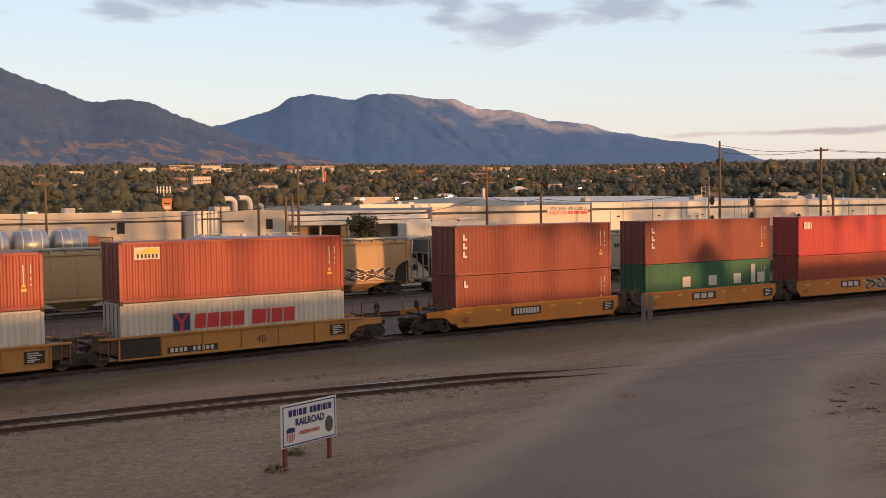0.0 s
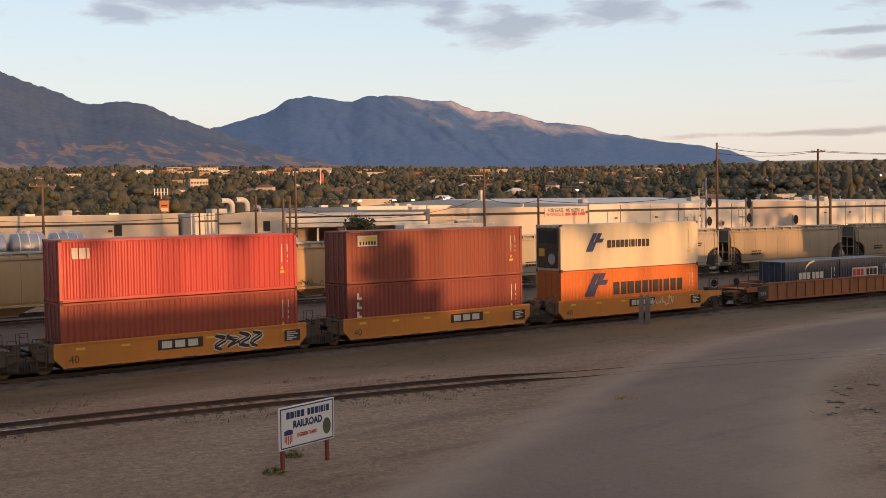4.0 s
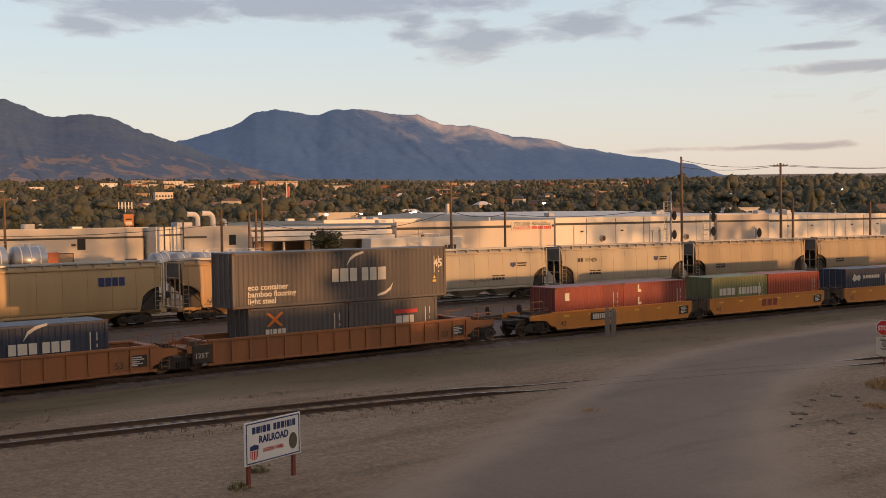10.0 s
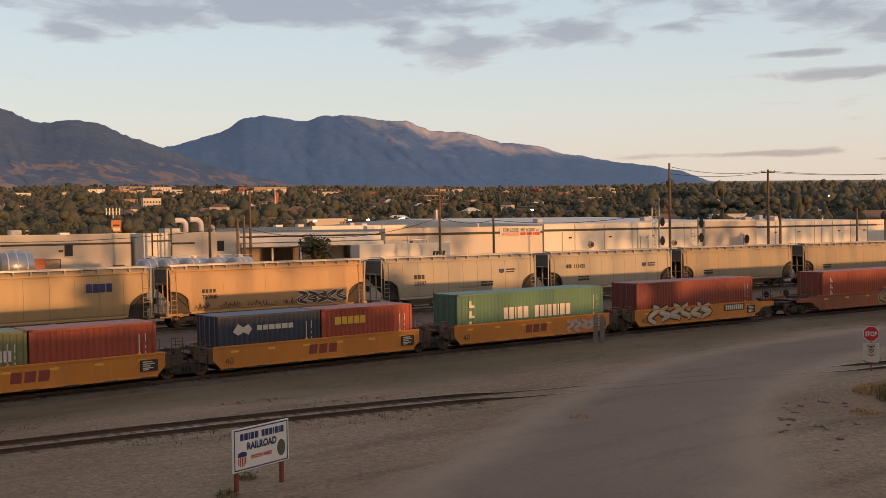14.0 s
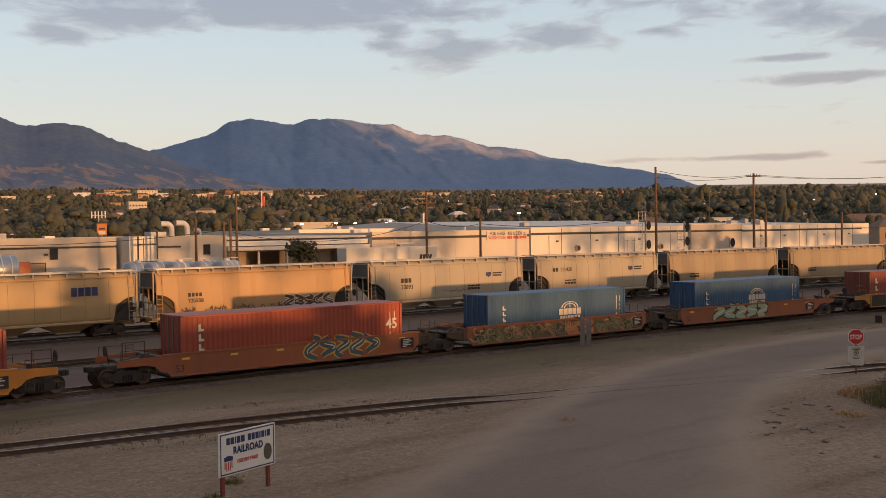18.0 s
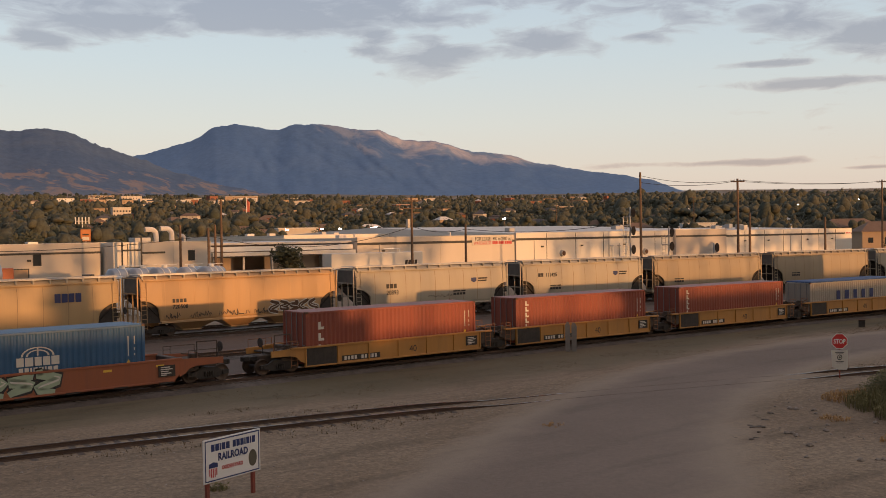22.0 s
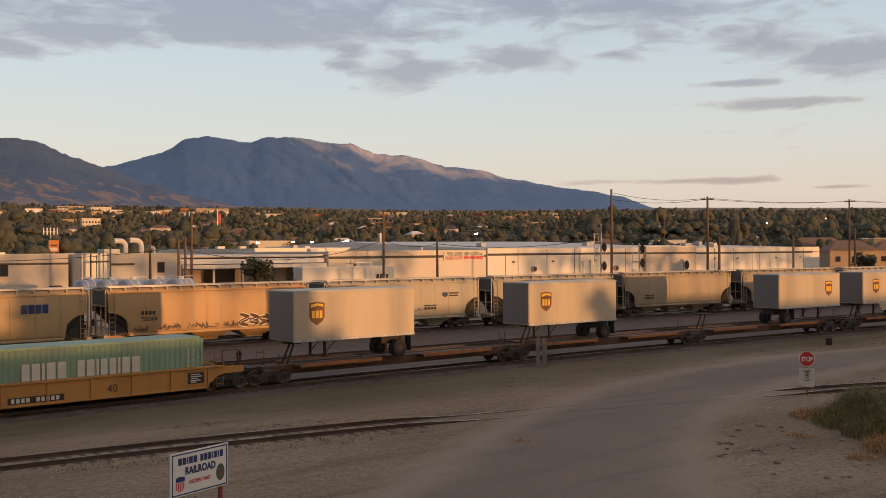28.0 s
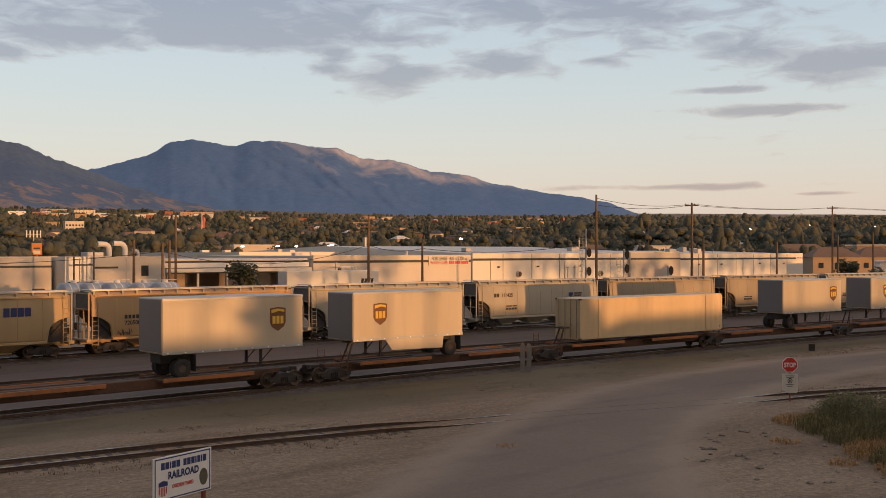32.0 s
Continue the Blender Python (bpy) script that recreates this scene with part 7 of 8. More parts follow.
def tree(x, y, h, r, seed, label="broad leafy tree with an uneven crown", leaves=1500, z=None, mat=None, low=0.45):
    rg = random.Random(seed)
    z = land(x, y) if z is None else z
    t = thing("tree", label, "tree", pose(x, y, z), group="trees")
    tr = Mesh().tube((0, 0, 0), (0.1, 0.05, h * low), (0.035 if low < 0.7 else 0.011) * h, (0.02 if low < 0.7 else 0.008) * h, 8)
    tips = []
    for k in range(8):
        a, e = k * 2.4, rg.uniform(low, 0.95)
        p = (r * 0.7 * math.cos(a) * rg.uniform(0.4, 1), r * 0.7 * math.sin(a) * rg.uniform(0.4, 1), h * e)
        tr.tube((0.1 * math.cos(a), 0.1 * math.sin(a), h * low * rg.uniform(0.6 if low < 0.7 else 0.92, 0.97)), p, 0.012 * h, 0.004 * h, 5)
        tips.append(p)
    part("trunk", tr, M_BARK, t)
    cr = Mesh()
    for p in tips + [(0, 0, h * 0.8)]:
        leafy(cr, p, r * rg.uniform(0.4, 0.62), leaves // 9, rg, 0.05 * h)
    part("crown", cr, mat or M_LEAF, t)
    return t


rng = random.Random(5)
wood, sprays = Mesh(), []
for i in range(13500):
    az = rng.uniform(6, 70)
    u = rng.random()
    d = 250 * ((3300 if az > 38 else 2900) / 250) ** (u ** 0.8)
    x, y = bearing(az, d)
    if y < 222 and x < 262 or d < 300 and az > 57:
        continue
    if noise.noise((x * 0.012, y * 0.012, 4.0)) < -0.30:
        continue
    h = rng.uniform(3.4, 8.0) * (1.0 + 0.2 * (d > 900)) * (1.4 if rng.random() < 0.1 else 1.0)
    if az > 49 and d > 500:
        h *= 1.35
    if 50.7 < az < 53.6 and d < 410:
        continue
    h *= 0.95 + 0.55 * noise.noise((x * 0.02, y * 0.02, 9.0))
    slim = rng.random() < 0.07
    r = h * (rng.uniform(0.16, 0.22) if slim else rng.uniform(0.36, 0.62)) * (1 + d / 3500)
    g = land(x, y) - 0.3
    clump(wood, x, y, g, r * 0.6, h * 0.96, rng)
    for q in range(0 if slim else 6 if d < 600 else 3 if d < 1200 else rng.choice((0, 1))):
        a, e = rng.uniform(0, math.tau), rng.uniform(0.12, 0.68)
        o = r * rng.uniform(0.5, 0.8) * (1.1 - 0.5 * e)
        clump(wood, x + o * math.cos(a), y + o * math.sin(a), g + h * e, r * rng.uniform(0.24, 0.42), h * rng.uniform(0.2, 0.36), rng)
    for q in range(9 if d < 600 else 5 if d < 1100 else 1):
        a, e = rng.uniform(0, math.tau), rng.uniform(0.25, 0.95)
        o = r * 0.72 * (1.15 - e) ** 0.5
        sprays.append((x + o * math.cos(a), y + o * math.sin(a), g + h * e, r * 0.40, 0.08 + d / 5200, 14))
lone("far_trees", wood, M_FARLEAF, "olive green town trees filling the valley", "trees", kind="stuff", smooth=True)


def spray_mesh(rows, seed):
    """Small leaf blades round many centres: x, y, z, radius, blade, count."""
    rs = np.random.RandomState(seed)
    c = np.repeat(np.array([r[:5] for r in rows]), [r[5] for r in rows], axis=0)
    k = len(c)
    d = rs.normal(size=(k, 3))
    d *= (c[:, 3] * rs.random(k) ** 0.4 / np.linalg.norm(d, axis=1))[:, None]
    u, w = rs.normal(size=(k, 3)), rs.normal(size=(k, 3))
    s = (c[:, 4] * rs.uniform(0.6, 1.3, k))[:, None]
    u *= s / np.linalg.norm(u, axis=1)[:, None]
    w *= 0.6 * s / np.linalg.norm(w, axis=1)[:, None]
    p = c[:, :3] + d
    m = Mesh()
    m.v = np.stack([p - u, p + w, p + u, p - w], axis=1).reshape(-1, 3).tolist()
    m.f = np.arange(4 * k).reshape(-1, 4).tolist()
    return m


lone("tree_foliage", spray_mesh(sprays, 6), M_FARTIPS, "ragged olive foliage of the town trees", "trees", kind="stuff")

for k, (az, d, h, r) in enumerate(((31.15, 133, 6.0, 2.1), (27.6, 128, 3.6, 1.4), (62.7, 205, 6.0, 2.4), (64.2, 190, 5.0, 2.2), (66.0, 200, 6.5, 2.6))):
    x, y = bearing(az, d)
    tree(x, y, h, r, 40 + k, "dark green round tree beside a shed", 1200)
rg2 = random.Random(77)
for k in range(46):
    az, d = rg2.uniform(12, 57), rg2.uniform(222, 300)
    x, y = bearing(az, d)
    if y < 170 and x < 250 or x > 85 and y < 222:
        continue
    h = rg2.uniform(5.5, 9.5)
    tree(x, y, h, h * 0.5, 100 + k, leaves=700)


# ---- town ----
def house(x, y, w, d, h, wall, roof, turn, label, name="house", windows=2, flat=False):
    z = land(x, y) - 0.5
    b = thing(name, label, "house" if name == "house" else "building", pose(x, y, z, 0, 0, turn))
    part("wall", Mesh().box(-w / 2, w / 2, -d / 2, d / 2, 0, h + 0.5), wall, b)
    if flat:
        part("roof", Mesh().soft(-w / 2 - 0.2, w / 2 + 0.2, -d / 2 - 0.2, d / 2 + 0.2, h + 0.5, h + 0.9, 0.05), roof, b)
    else:
        e = 0.5
        rh = min(w, d) * 0.28
        part("roof", Mesh().strip([[(-w / 2 - e, -d / 2 - e, h + 0.45), (w / 2 + e, -d / 2 - e, h + 0.45), (w / 2 + e, d / 2 + e, h + 0.45), (-w / 2 - e, d / 2 + e, h + 0.45)],
                                   [(-w / 2 + d * 0.35, -0.1, h + 0.45 + rh), (w / 2 - d * 0.35, -0.1, h + 0.45 + rh), (w / 2 - d * 0.35, 0.1, h + 0.45 + rh), (-w / 2 + d * 0.35, 0.1, h + 0.45 + rh)]], True, True), roof, b)
    for k in range(windows):
        wx = -w / 2 + (k + 0.5) * w / windows - 0.6
        window_data = shared("pane_far", lambda: Mesh().box(0, 1.2, -0.05, 0.0, 0, 1.3).data("window", M_GLASS))
        for fl in range(max(1, int(h / 3))):
            part("window", window_data, None, b, at=pose(wx, -d / 2 - 0.01, 1.3 + fl * 3.0))
    return b


M_ROOFD = surface("dark_roof", (0.10, 0.09, 0.09), 0.9, 0, 0.2, 0.5, bump=0)
M_PALE = surface("pale_stucco", (0.62, 0.56, 0.48), 0.9, 0, 0.08, 0.4, bump=0)
rg3 = random.Random(31)
for k in range(180):
    az = rg3.uniform(10, 68)
    d = 310 * (2300 / 310) ** (rg3.random() ** 0.9)
    x, y = bearing(az, d)
    big_ = d > 750 and rg3.random() < 0.35
    w, dd, h = (rg3.uniform(14, 28), rg3.uniform(10, 15), rg3.uniform(4, 6)) if big_ else (rg3.uniform(6.5, 11), rg3.uniform(6, 8), rg3.uniform(3, 5))
    wall = rg3.choice((M_PALE, M_TAN, M_PALE, M_TAN, M_BRICKR, M_BRICKR))
    house(x, y, w, dd, h * 0.85 + d / 550, wall, rg3.choice((M_ROOFD, M_SHINGLE, M_ROOFD, M_SHINGLE, M_ROOFW)), -az + rg3.uniform(-35, 35), "pale far town building among trees" if big_ else "small far house among trees", windows=3 if big_ else 2, flat=big_)
for az, d, w, dd, h, wall, lab in ((21.6, 2050, 46, 30, 9, M_TAN, "long tan hillside building lit by the sun"), (23.1, 2020, 36, 24, 9, M_PALE, "pale hillside building lit by the sun"), (28.7, 2000, 60, 30, 10, M_TAN, "tan hillside building lit by the sun"),
                                   (22.6, 820, 13, 12, 10, M_PALE, "pale town building with a flat roof"), (31.6, 330, 12, 10, 7.5, M_PALE, "white storefront with a tall front"), (29.4, 330, 13, 10, 5.5, M_TAN, "low tan shop behind the warehouses"),
                                   (53.0, 430, 13, 10, 6.2, M_WHITE, "bright low building lit by the sun"), (54.6, 560, 13, 9, 8.0, M_BRICKR, "long red building among trees"), (64.8, 420, 26, 14, 7.5, M_TAN, "tan low building at the roadside"), (66.5, 260, 22, 14, 5.5, M_WALLW, "pale low shed by the road")):
    x, y = bearing(az, d)
    house(x, y, w, dd, h, wall, M_ROOFW, -az + 8, lab, name="town_building", windows=6, flat=True)
rg7 = random.Random(47)
for k in range(22):
    az, d = rg7.uniform(19.5, 32), rg7.uniform(1500, 2000)
    x, y = bearing(az, d)
    wd_ = rg7.choice((9, 12, 16, 24))
    house(x, y, wd_, 10, rg7.uniform(5, 8) + 1.5, rg7.choice((M_PALE, M_PALE, M_WHITE, M_TAN)), rg7.choice((M_ROOFW, M_ROOFD)), -az + rg7.uniform(-20, 20), "pale hillside building above the town trees", name="town_building", windows=3, flat=True)
for az, d, w in ((61.9, 285, 12), (63.9, 290, 10), (60.4, 345, 16)):
    x, y = bearing(az, d)
    house(x, y, w, 9, 6.6, M_TAN, M_SHINGLE, -az + 20, "two-storey tan house with a brown hipped roof", windows=3)

# a tall flagpole, a mobile mast, a lit roadside sign, small roof lights far up the slope
x, y = bearing(29.0, 900)
fp = thing("flagpole", "tall white flagpole with a hanging red and white flag", "flagpole", pose(x, y, land(x, y)))
fh = EYE_Z + 900 * math.tan(radians(2.12)) - land(x, y)
part("pole", Mesh().tube((0, 0, 0), (0, 0, fh), 0.42, 0.3, 8), M_WHITE, fp)
fl = Mesh()
fl.strip([[(0.5 + 0.55 * q + 0.3 * math.sin(q * 1.7 + z), 0.5 * math.sin(q * 1.3), fh - 1 - z * 2.2 - q * 0.9) for q in range(6)] for z in range(6)])
part("flag", fl, paint("flag_red", (0.48, 0.12, 0.09)), fp, "hanging red and white striped flag")
x, y = bearing(20.7, 420)
ct = thing("mobile_mast", "slim pole with white antenna panels on a crossbar", "antenna mast", pose(x, y, land(x, y), 0, 0, -20))
ch = EYE_Z + 420 * math.tan(radians(1.08)) - land(x, y)
part("pole", Mesh().tube((0, 0, 0), (0, 0, ch), 0.3, 0.2, 8), M_SILVER, ct)
part("crossbar", Mesh().soft(-2.6, 2.6, -0.15, 0.15, ch - 1.3, ch - 1.0, 0.03), M_SILVER, ct)
for q in (-2.4, -1.2, 0.0, 1.2, 2.4):
    part("antenna_panel", Mesh().soft(q - 0.22, q + 0.22, -0.4, -0.16, ch - 2.2, ch + 0.4, 0.03), M_WHITE, ct)
x, y = bearing(20.85, 300)
rs_ = thing("roadside_sign", "orange roadside sign box on a post", "sign", pose(x, y, land(x, y), 0, 0, -20))
part("post", Mesh().soft(-0.25, 0.25, -0.2, 0.2, 0, 6.0, 0.03), M_SILVER, rs_)
sb_ = part("sign_box", Mesh().soft(-1.3, 1.3, -0.4, 0.4, 6.0, 9.2, 0.05), paint("sign_orange", (0.55, 0.20, 0.06)), rs_)
part("sign_panel", Mesh().soft(-0.9, 0.9, -0.45, -0.41, 6.3, 7.2, 0.01), M_CREAM, sb_)
part("sign_panel", Mesh().soft(-0.8, 0.8, -0.45, -0.41, 7.6, 8.0, 0.01), M_DARKMARK, sb_)

# street lamps, their heads alight
lamps = []
M_LAMP = glow("lamp_light", (1.0, 0.95, 0.85), 11.0)
for az, d, el in ((32.95, 420, 0.35), (33.95, 450, 0.34), (35.65, 430, 0.34), (35.85, 425, 0.42), (31.1, 400, 0.33), (36.9, 520, 0.3), (40.9, 380, 0.05), (42.4, 300, 0.02), (42.8, 470, 0.75), (26.3, 900, 1.1), (30.2, 1100, 1.45), (37.5, 900, 1.0), (47.0, 700, 0.9), (49.2, 700, 1.15), (53.6, 640, 0.9), (58.0, 700, 1.2), (60.9, 700, 1.4), (64.0, 640, 1.3), (18.0, 1500, 1.6), (15.5, 1300, 1.5), (25.6, 1700, 2.0), (34.4, 1500, 1.6), (39.0, 1300, 1.3), (44.0, 1100, 1.2)):
    lamps.append((az, d, el))
for az, d, el in lamps:
    if 380 <= d <= 520 and az < 44:
        d = 236          # these line the street behind the warehouses
    x, y = bearing(az, d)
    z = EYE_Z + d * math.tan(radians(el))
    g = land(x, y)
    sl_ = thing("street_lamp", "tall street lamp alight among the trees", "street lamp", pose(x, y, g), group="street lamps")
    part("post", Mesh().tube((0, 0, 0), (0, 0, max(4.0, z - g)), 0.06, n=6), M_WOOD, sl_)
    part("lamp_head", Mesh().soft(-0.2 - d / 5000, 0.2 + d / 5000, -0.3, 0.3, max(4.0, z - g) - 0.1, max(4.0, z - g) + 0.12 + d / 4500, 0.05), M_LAMP, sl_)


# ---- poles, wires, signals ----
def utility_pole(x, y, h, arms=1, arm_w=2.4, turn=0.0, box=False, label="weathered wooden utility pole with crossarm"):
    p = thing("utility_pole", label, "utility pole", pose(x, y, land(x, y), 0, 0, turn), group="utility poles")
    part("post", Mesh().tube((0, 0, 0), (0, 0, h), 0.19, 0.12, 10), M_WOOD, p)
    for k in range(arms):
        z = h - 0.35 - k * 0.9
        a = part("crossarm", Mesh().soft(-arm_w / 2, arm_w / 2, -0.2, -0.08, z - 0.07, z + 0.07, 0.01), M_WOOD, p)
        for q in (-1, -0.45, 0.45, 1):
            part("insulator", Mesh().tube((q * arm_w * 0.46, -0.14, z + 0.06), (q * arm_w * 0.46, -0.14, z + 0.26), 0.06, 0.035, 6), M_SILVER, a)
    if box:
        part("transformer", Mesh().tube((-0.45, 0, h - 3.6), (-0.45, 0, h - 2.5), 0.28, n=12), M_SILVER, p, "grey transformer can")
    return p


def pole_at(az, d, el, **kw):
    x, y = bearing(az, d)
    h = EYE_Z + d * math.tan(radians(el)) - land(x, y)
    utility_pole(x, y, h, **kw)
    return Vector((x, y, EYE_Z + d * math.tan(radians(el))))


PA = pole_at(37.8, 127, 1.95, arms=2, box=True, turn=-20)
PB = pole_at(50.05, 126, 3.09, arms=0, label="tall bare wooden pole")
PC = pole_at(55.03, 131, 2.62, arms=1, arm_w=1.6, turn=-55)
PD = pole_at(40.7, 126, 0.5, arms=0, label="short dark wooden pole")
pole_at(14.9, 128, 1.45, arms=1, arm_w=3.0)
pole_at(25.56, 122, 0.66, arms=0, label="short bare wooden pole")
PG = pole_at(27.0, 122, 0.5, arms=0, label="short bare wooden pole")
pole_at(27.35, 124, 0.66, arms=0, label="short bare wooden pole")
pole_at(27.67, 125, 2.0, arms=0, label="thin bare wooden pole")
pole_at(55.62, 128, 0.85, arms=0, label="short dark wooden pole")
pole_at(59.3, 150, 0.55, arms=0, label="short dark wooden pole")
PL = pole_at(61.99, 180, 2.35, arms=1, arm_w=1.6, turn=-60)
pole_at(62.25, 175, 0.9, arms=0, label="short dark wooden pole")
pole_at(63.9, 200, 1.0, arms=0, label="short dark wooden pole")
for az, d, el in ((31.8, 600, 1.2), (36.8, 520, 1.25), (45.6, 420, 1.45), (18.2, 560, 0.9), (19.0, 480, 0.75), (24.3, 900, 1.6), (52.8, 420, 1.75), (60.5, 600, 2.0), (16.0, 620, 1.2)):
    pole_at(az, d, el, arms=1, label="far wooden utility pole")


def wire(a, b, sag, r=0.025, n=14):
    m = Mesh()
    pts = [Vector(a).lerp(Vector(b), k / n) - Vector((0, 0, sag * 4 * (k / n) * (1 - k / n))) for k in range(n + 1)]
    m.strip([[p + Vector((r * math.cos(c), 0, r * math.sin(c))) for c in (0, math.pi / 2, math.pi, 1.5 * math.pi)] for p in pts], True)
    return lone("power_line", m, M_WIRE, "dark sagging overhead wire between poles", "wire", group="overhead wires")


far_r = Vector((*bearing(78, 230), EYE_Z + 230 * math.tan(radians(1.7))))
far_l = Vector((*bearing(2, 130), 9.5))
for dz, dx in ((-0.25, -0.7), (-0.25, 0.7), (-1.6, 0.0)):
    o = Vector((dx * 0.5, dx, dz))
    wire(PC + o, PL + o, 0.4)
    wire(PL + o, far_r + o, 0.6)
wire(PB + Vector((0, 0, -0.4)), PC + Vector((0, 0.5, -0.2)), 0.5)
wire(PB + Vector((0, 0, -1.2)), PC + Vector((0, -0.5, -0.2)), 0.5)
wire(PB + Vector((0, 0, -2.0)), PA + Vector((0, 0, -0.8)), 2.2)
wire(PA + Vector((0, 0, -3.4)), PD + Vector((0, 0, -0.6)), 0.5, 0.03)
wire(PD + Vector((0, 0, -0.6)), PB + Vector((0, 0, -5.5)), 0.8, 0.03)
wire(PA + Vector((0, 0, -3.4)), PG + Vector((0, 0, -0.9)), 1.8, 0.03)
wire(PG + Vector((0, 0, -0.9)), far_l, 2.2, 0.03)


def signal_mast(az, d, top_el, heads, ladder=True):
    x, y = bearing(az, d)
    h = EYE_Z + d * math.tan(radians(top_el)) + 0.32
    s = thing("signal_mast", "railway signal mast with black target heads", "railway signal", pose(x, y, -0.32, 0, 0, -az), group="railway signals")
    part("mast", Mesh().tube((0, 0, 0), (0, 0, h), 0.09, n=8), M_SILVER, s)
    for el in heads:
        z = EYE_Z + d * math.tan(radians(el)) + 0.32
        hd = part("signal_head", Mesh().strip([[(0.26 * math.cos(a) + 0.35, yy, z + 0.52 * math.sin(a)) for a in [k * math.tau / 16 for k in range(16)]] for yy in (-0.28, -0.22)], True, True), M_BLACK, s)
        part("lens_hood", Mesh().tube((0.35, -0.28, z + 0.15), (0.35, -0.55, z + 0.15), 0.14, n=10), M_BLACK, hd)
    if ladder:
        l = Mesh()
        for xx in (-0.75, -0.35):
            l.tube((xx, -0.1, 0.2), (xx, -0.1, h - 1.0), 0.025, n=5)
        for k in range(int((h - 1.2) / 0.4)):
            l.tube((-0.75, -0.1, 0.4 + k * 0.4), (-0.35, -0.1, 0.4 + k * 0.4), 0.02, n=5)
        part("ladder", l, M_SILVER, s)
        part("cage", Mesh().tube((-0.8, -0.5, h - 1.1), (0.2, -0.5, h - 1.1), 0.03, n=5).tube((-0.8, -0.5, h - 2.0), (-0.8, -0.5, h - 1.1), 0.03, n=5).soft(-0.8, 0.1, -0.5, 0, h - 2.1, h - 2.0, 0.01), M_SILVER, s)


signal_mast(49.5, 122, 1.25, (0.95, 0.0, -1.0))
signal_mast(51.5, 122, 0.2, (-0.1, -0.85))
signal_mast(53.8, 124, -0.7, (-0.95,), False)

# ---- unseen blocks and trees added to the west, behind the camera, to cast shade on the yard ----
block("shade_block_long", -45, 56, -84, -68, 7.8, M_BRICKR, "long low unseen brick block added to shade the yard", joints=9)
block("shade_block_low", 57.5, 81, -84, -68, 6.6, M_BRICKR, "low unseen brick block added to shade the yard", joints=9)
block("shade_block_right", 82, 175, -86, -68, 7.6, M_BRICKR, "unseen brick block added to shade the right of the yard", joints=9)
# two unseen narrow trees, placed for blotches of shade on the containers
for k, (x, h, r) in enumerate(((77.3, 9.9, 1.5), (51.4, 11.3, 1.9))):
    tree(x, -64, h, r, 300 + k, "narrow unseen tree added to cast a shade blotch", (1300, 380)[k])
# a row of unseen tall trees with high crowns, added behind the blocks: the sun passes under them to the train and
# leaves the warehouse fronts in shade
for k in range(62):
    x = 20 + k * 4.0
    if 88 < x < 95 or 147 < x < 171 or 215 < x < 219:
        continue
    tree(x, -93 - 2 * math.sin(k * 2.1), 17.2 + 0.6 * math.sin(k * 1.3), 3.2, 360 + k, "tall unseen tree with a high crown, added for shade", 52, low=0.72)
# ---- signs at the road ----
M_SIGNRED = surface("sign_red", (0.55, 0.03, 0.03), 0.45, 0, 0.08, 3.0, bump=0)
M_POSTRED = surface("rusty_red_post", (0.24, 0.055, 0.035), 0.7, 0, 0.25, 6.0, 0.3, bump=0.2)
M_SEAL = surface("dark_seal", (0.10, 0.09, 0.06), 0.6, 0, 0.3, 9.0, bump=0)
M_GREYPOST = surface("grey_weathered_board", (0.22, 0.20, 0.185), 0.9, 0, 0.25, 5.0, 0.3, bump=0.3)

G = -0.32
ys = thing("yard_sign", "white yard name sign with dark border on two red posts", "sign", pose(14.95, 28.12, G, 0, 0, 16.5))
for x in (-0.93, 0.93):
    part("post", Mesh().soft(x - 0.06, x + 0.06, 0.02, 0.12, -0.1, 1.9, 0.01), M_POSTRED, ys)
bd = part("board", Mesh().soft(-1.16, 1.16, -0.04, 0.0, 0.66, 1.93, 0.012), M_WHITE, ys)
for a in ((-1.10, 1.10, 0.70, 0.735), (-1.10, 1.10, 1.855, 1.89), (-1.10, -1.065, 0.735, 1.855), (1.065, 1.10, 0.735, 1.855)):
    part("border", Mesh().box(a[0], a[1], -0.046, -0.042, a[2], a[3]), M_NAVYMARK, bd)
bx_ = -0.86
for w in (0.135, 0.14, 0.05, 0.14, 0.14, -0.07, 0.12, 0.13, 0.13, 0.05, 0.12, 0.05, 0.13):
    if w > 0:
        part("name_bar", Mesh().box(bx_, bx_ + w, -0.048, -0.042, 1.56, 1.76), M_NAVYMARK, bd)
    bx_ += abs(w) + 0.032
part("lettering", words("RAILROAD", 0.29, M_NAVYMARK, 1.22, 0.012), None, bd, at=pose(-0.6, -0.05, 1.27))
part("lettering", words("OGDEN YARD", 0.15, M_REDMARK, 0.86, 0.006), None, bd, at=pose(-0.45, -0.05, 0.98))
sl1 = part("shield_logo", Mesh().plate([(-0.98, 1.22), (-0.98, 0.95), (-0.9, 0.83), (-0.79, 0.77), (-0.68, 0.83), (-0.6, 0.95), (-0.6, 1.22), (-0.79, 1.26)], -0.05, -0.042), M_WHITE, bd)
part("shield_top", Mesh().plate([(-0.96, 1.21), (-0.96, 1.09), (-0.62, 1.09), (-0.62, 1.21), (-0.79, 1.25)], -0.056, -0.051), M_NAVYMARK, sl1)
for k in range(5):
    part("shield_stripe", Mesh().box(-0.95 + k * 0.068, -0.915 + k * 0.068, -0.056, -0.051, 0.87 if k in (0, 4) else 0.81, 1.07), M_REDMARK, sl1)
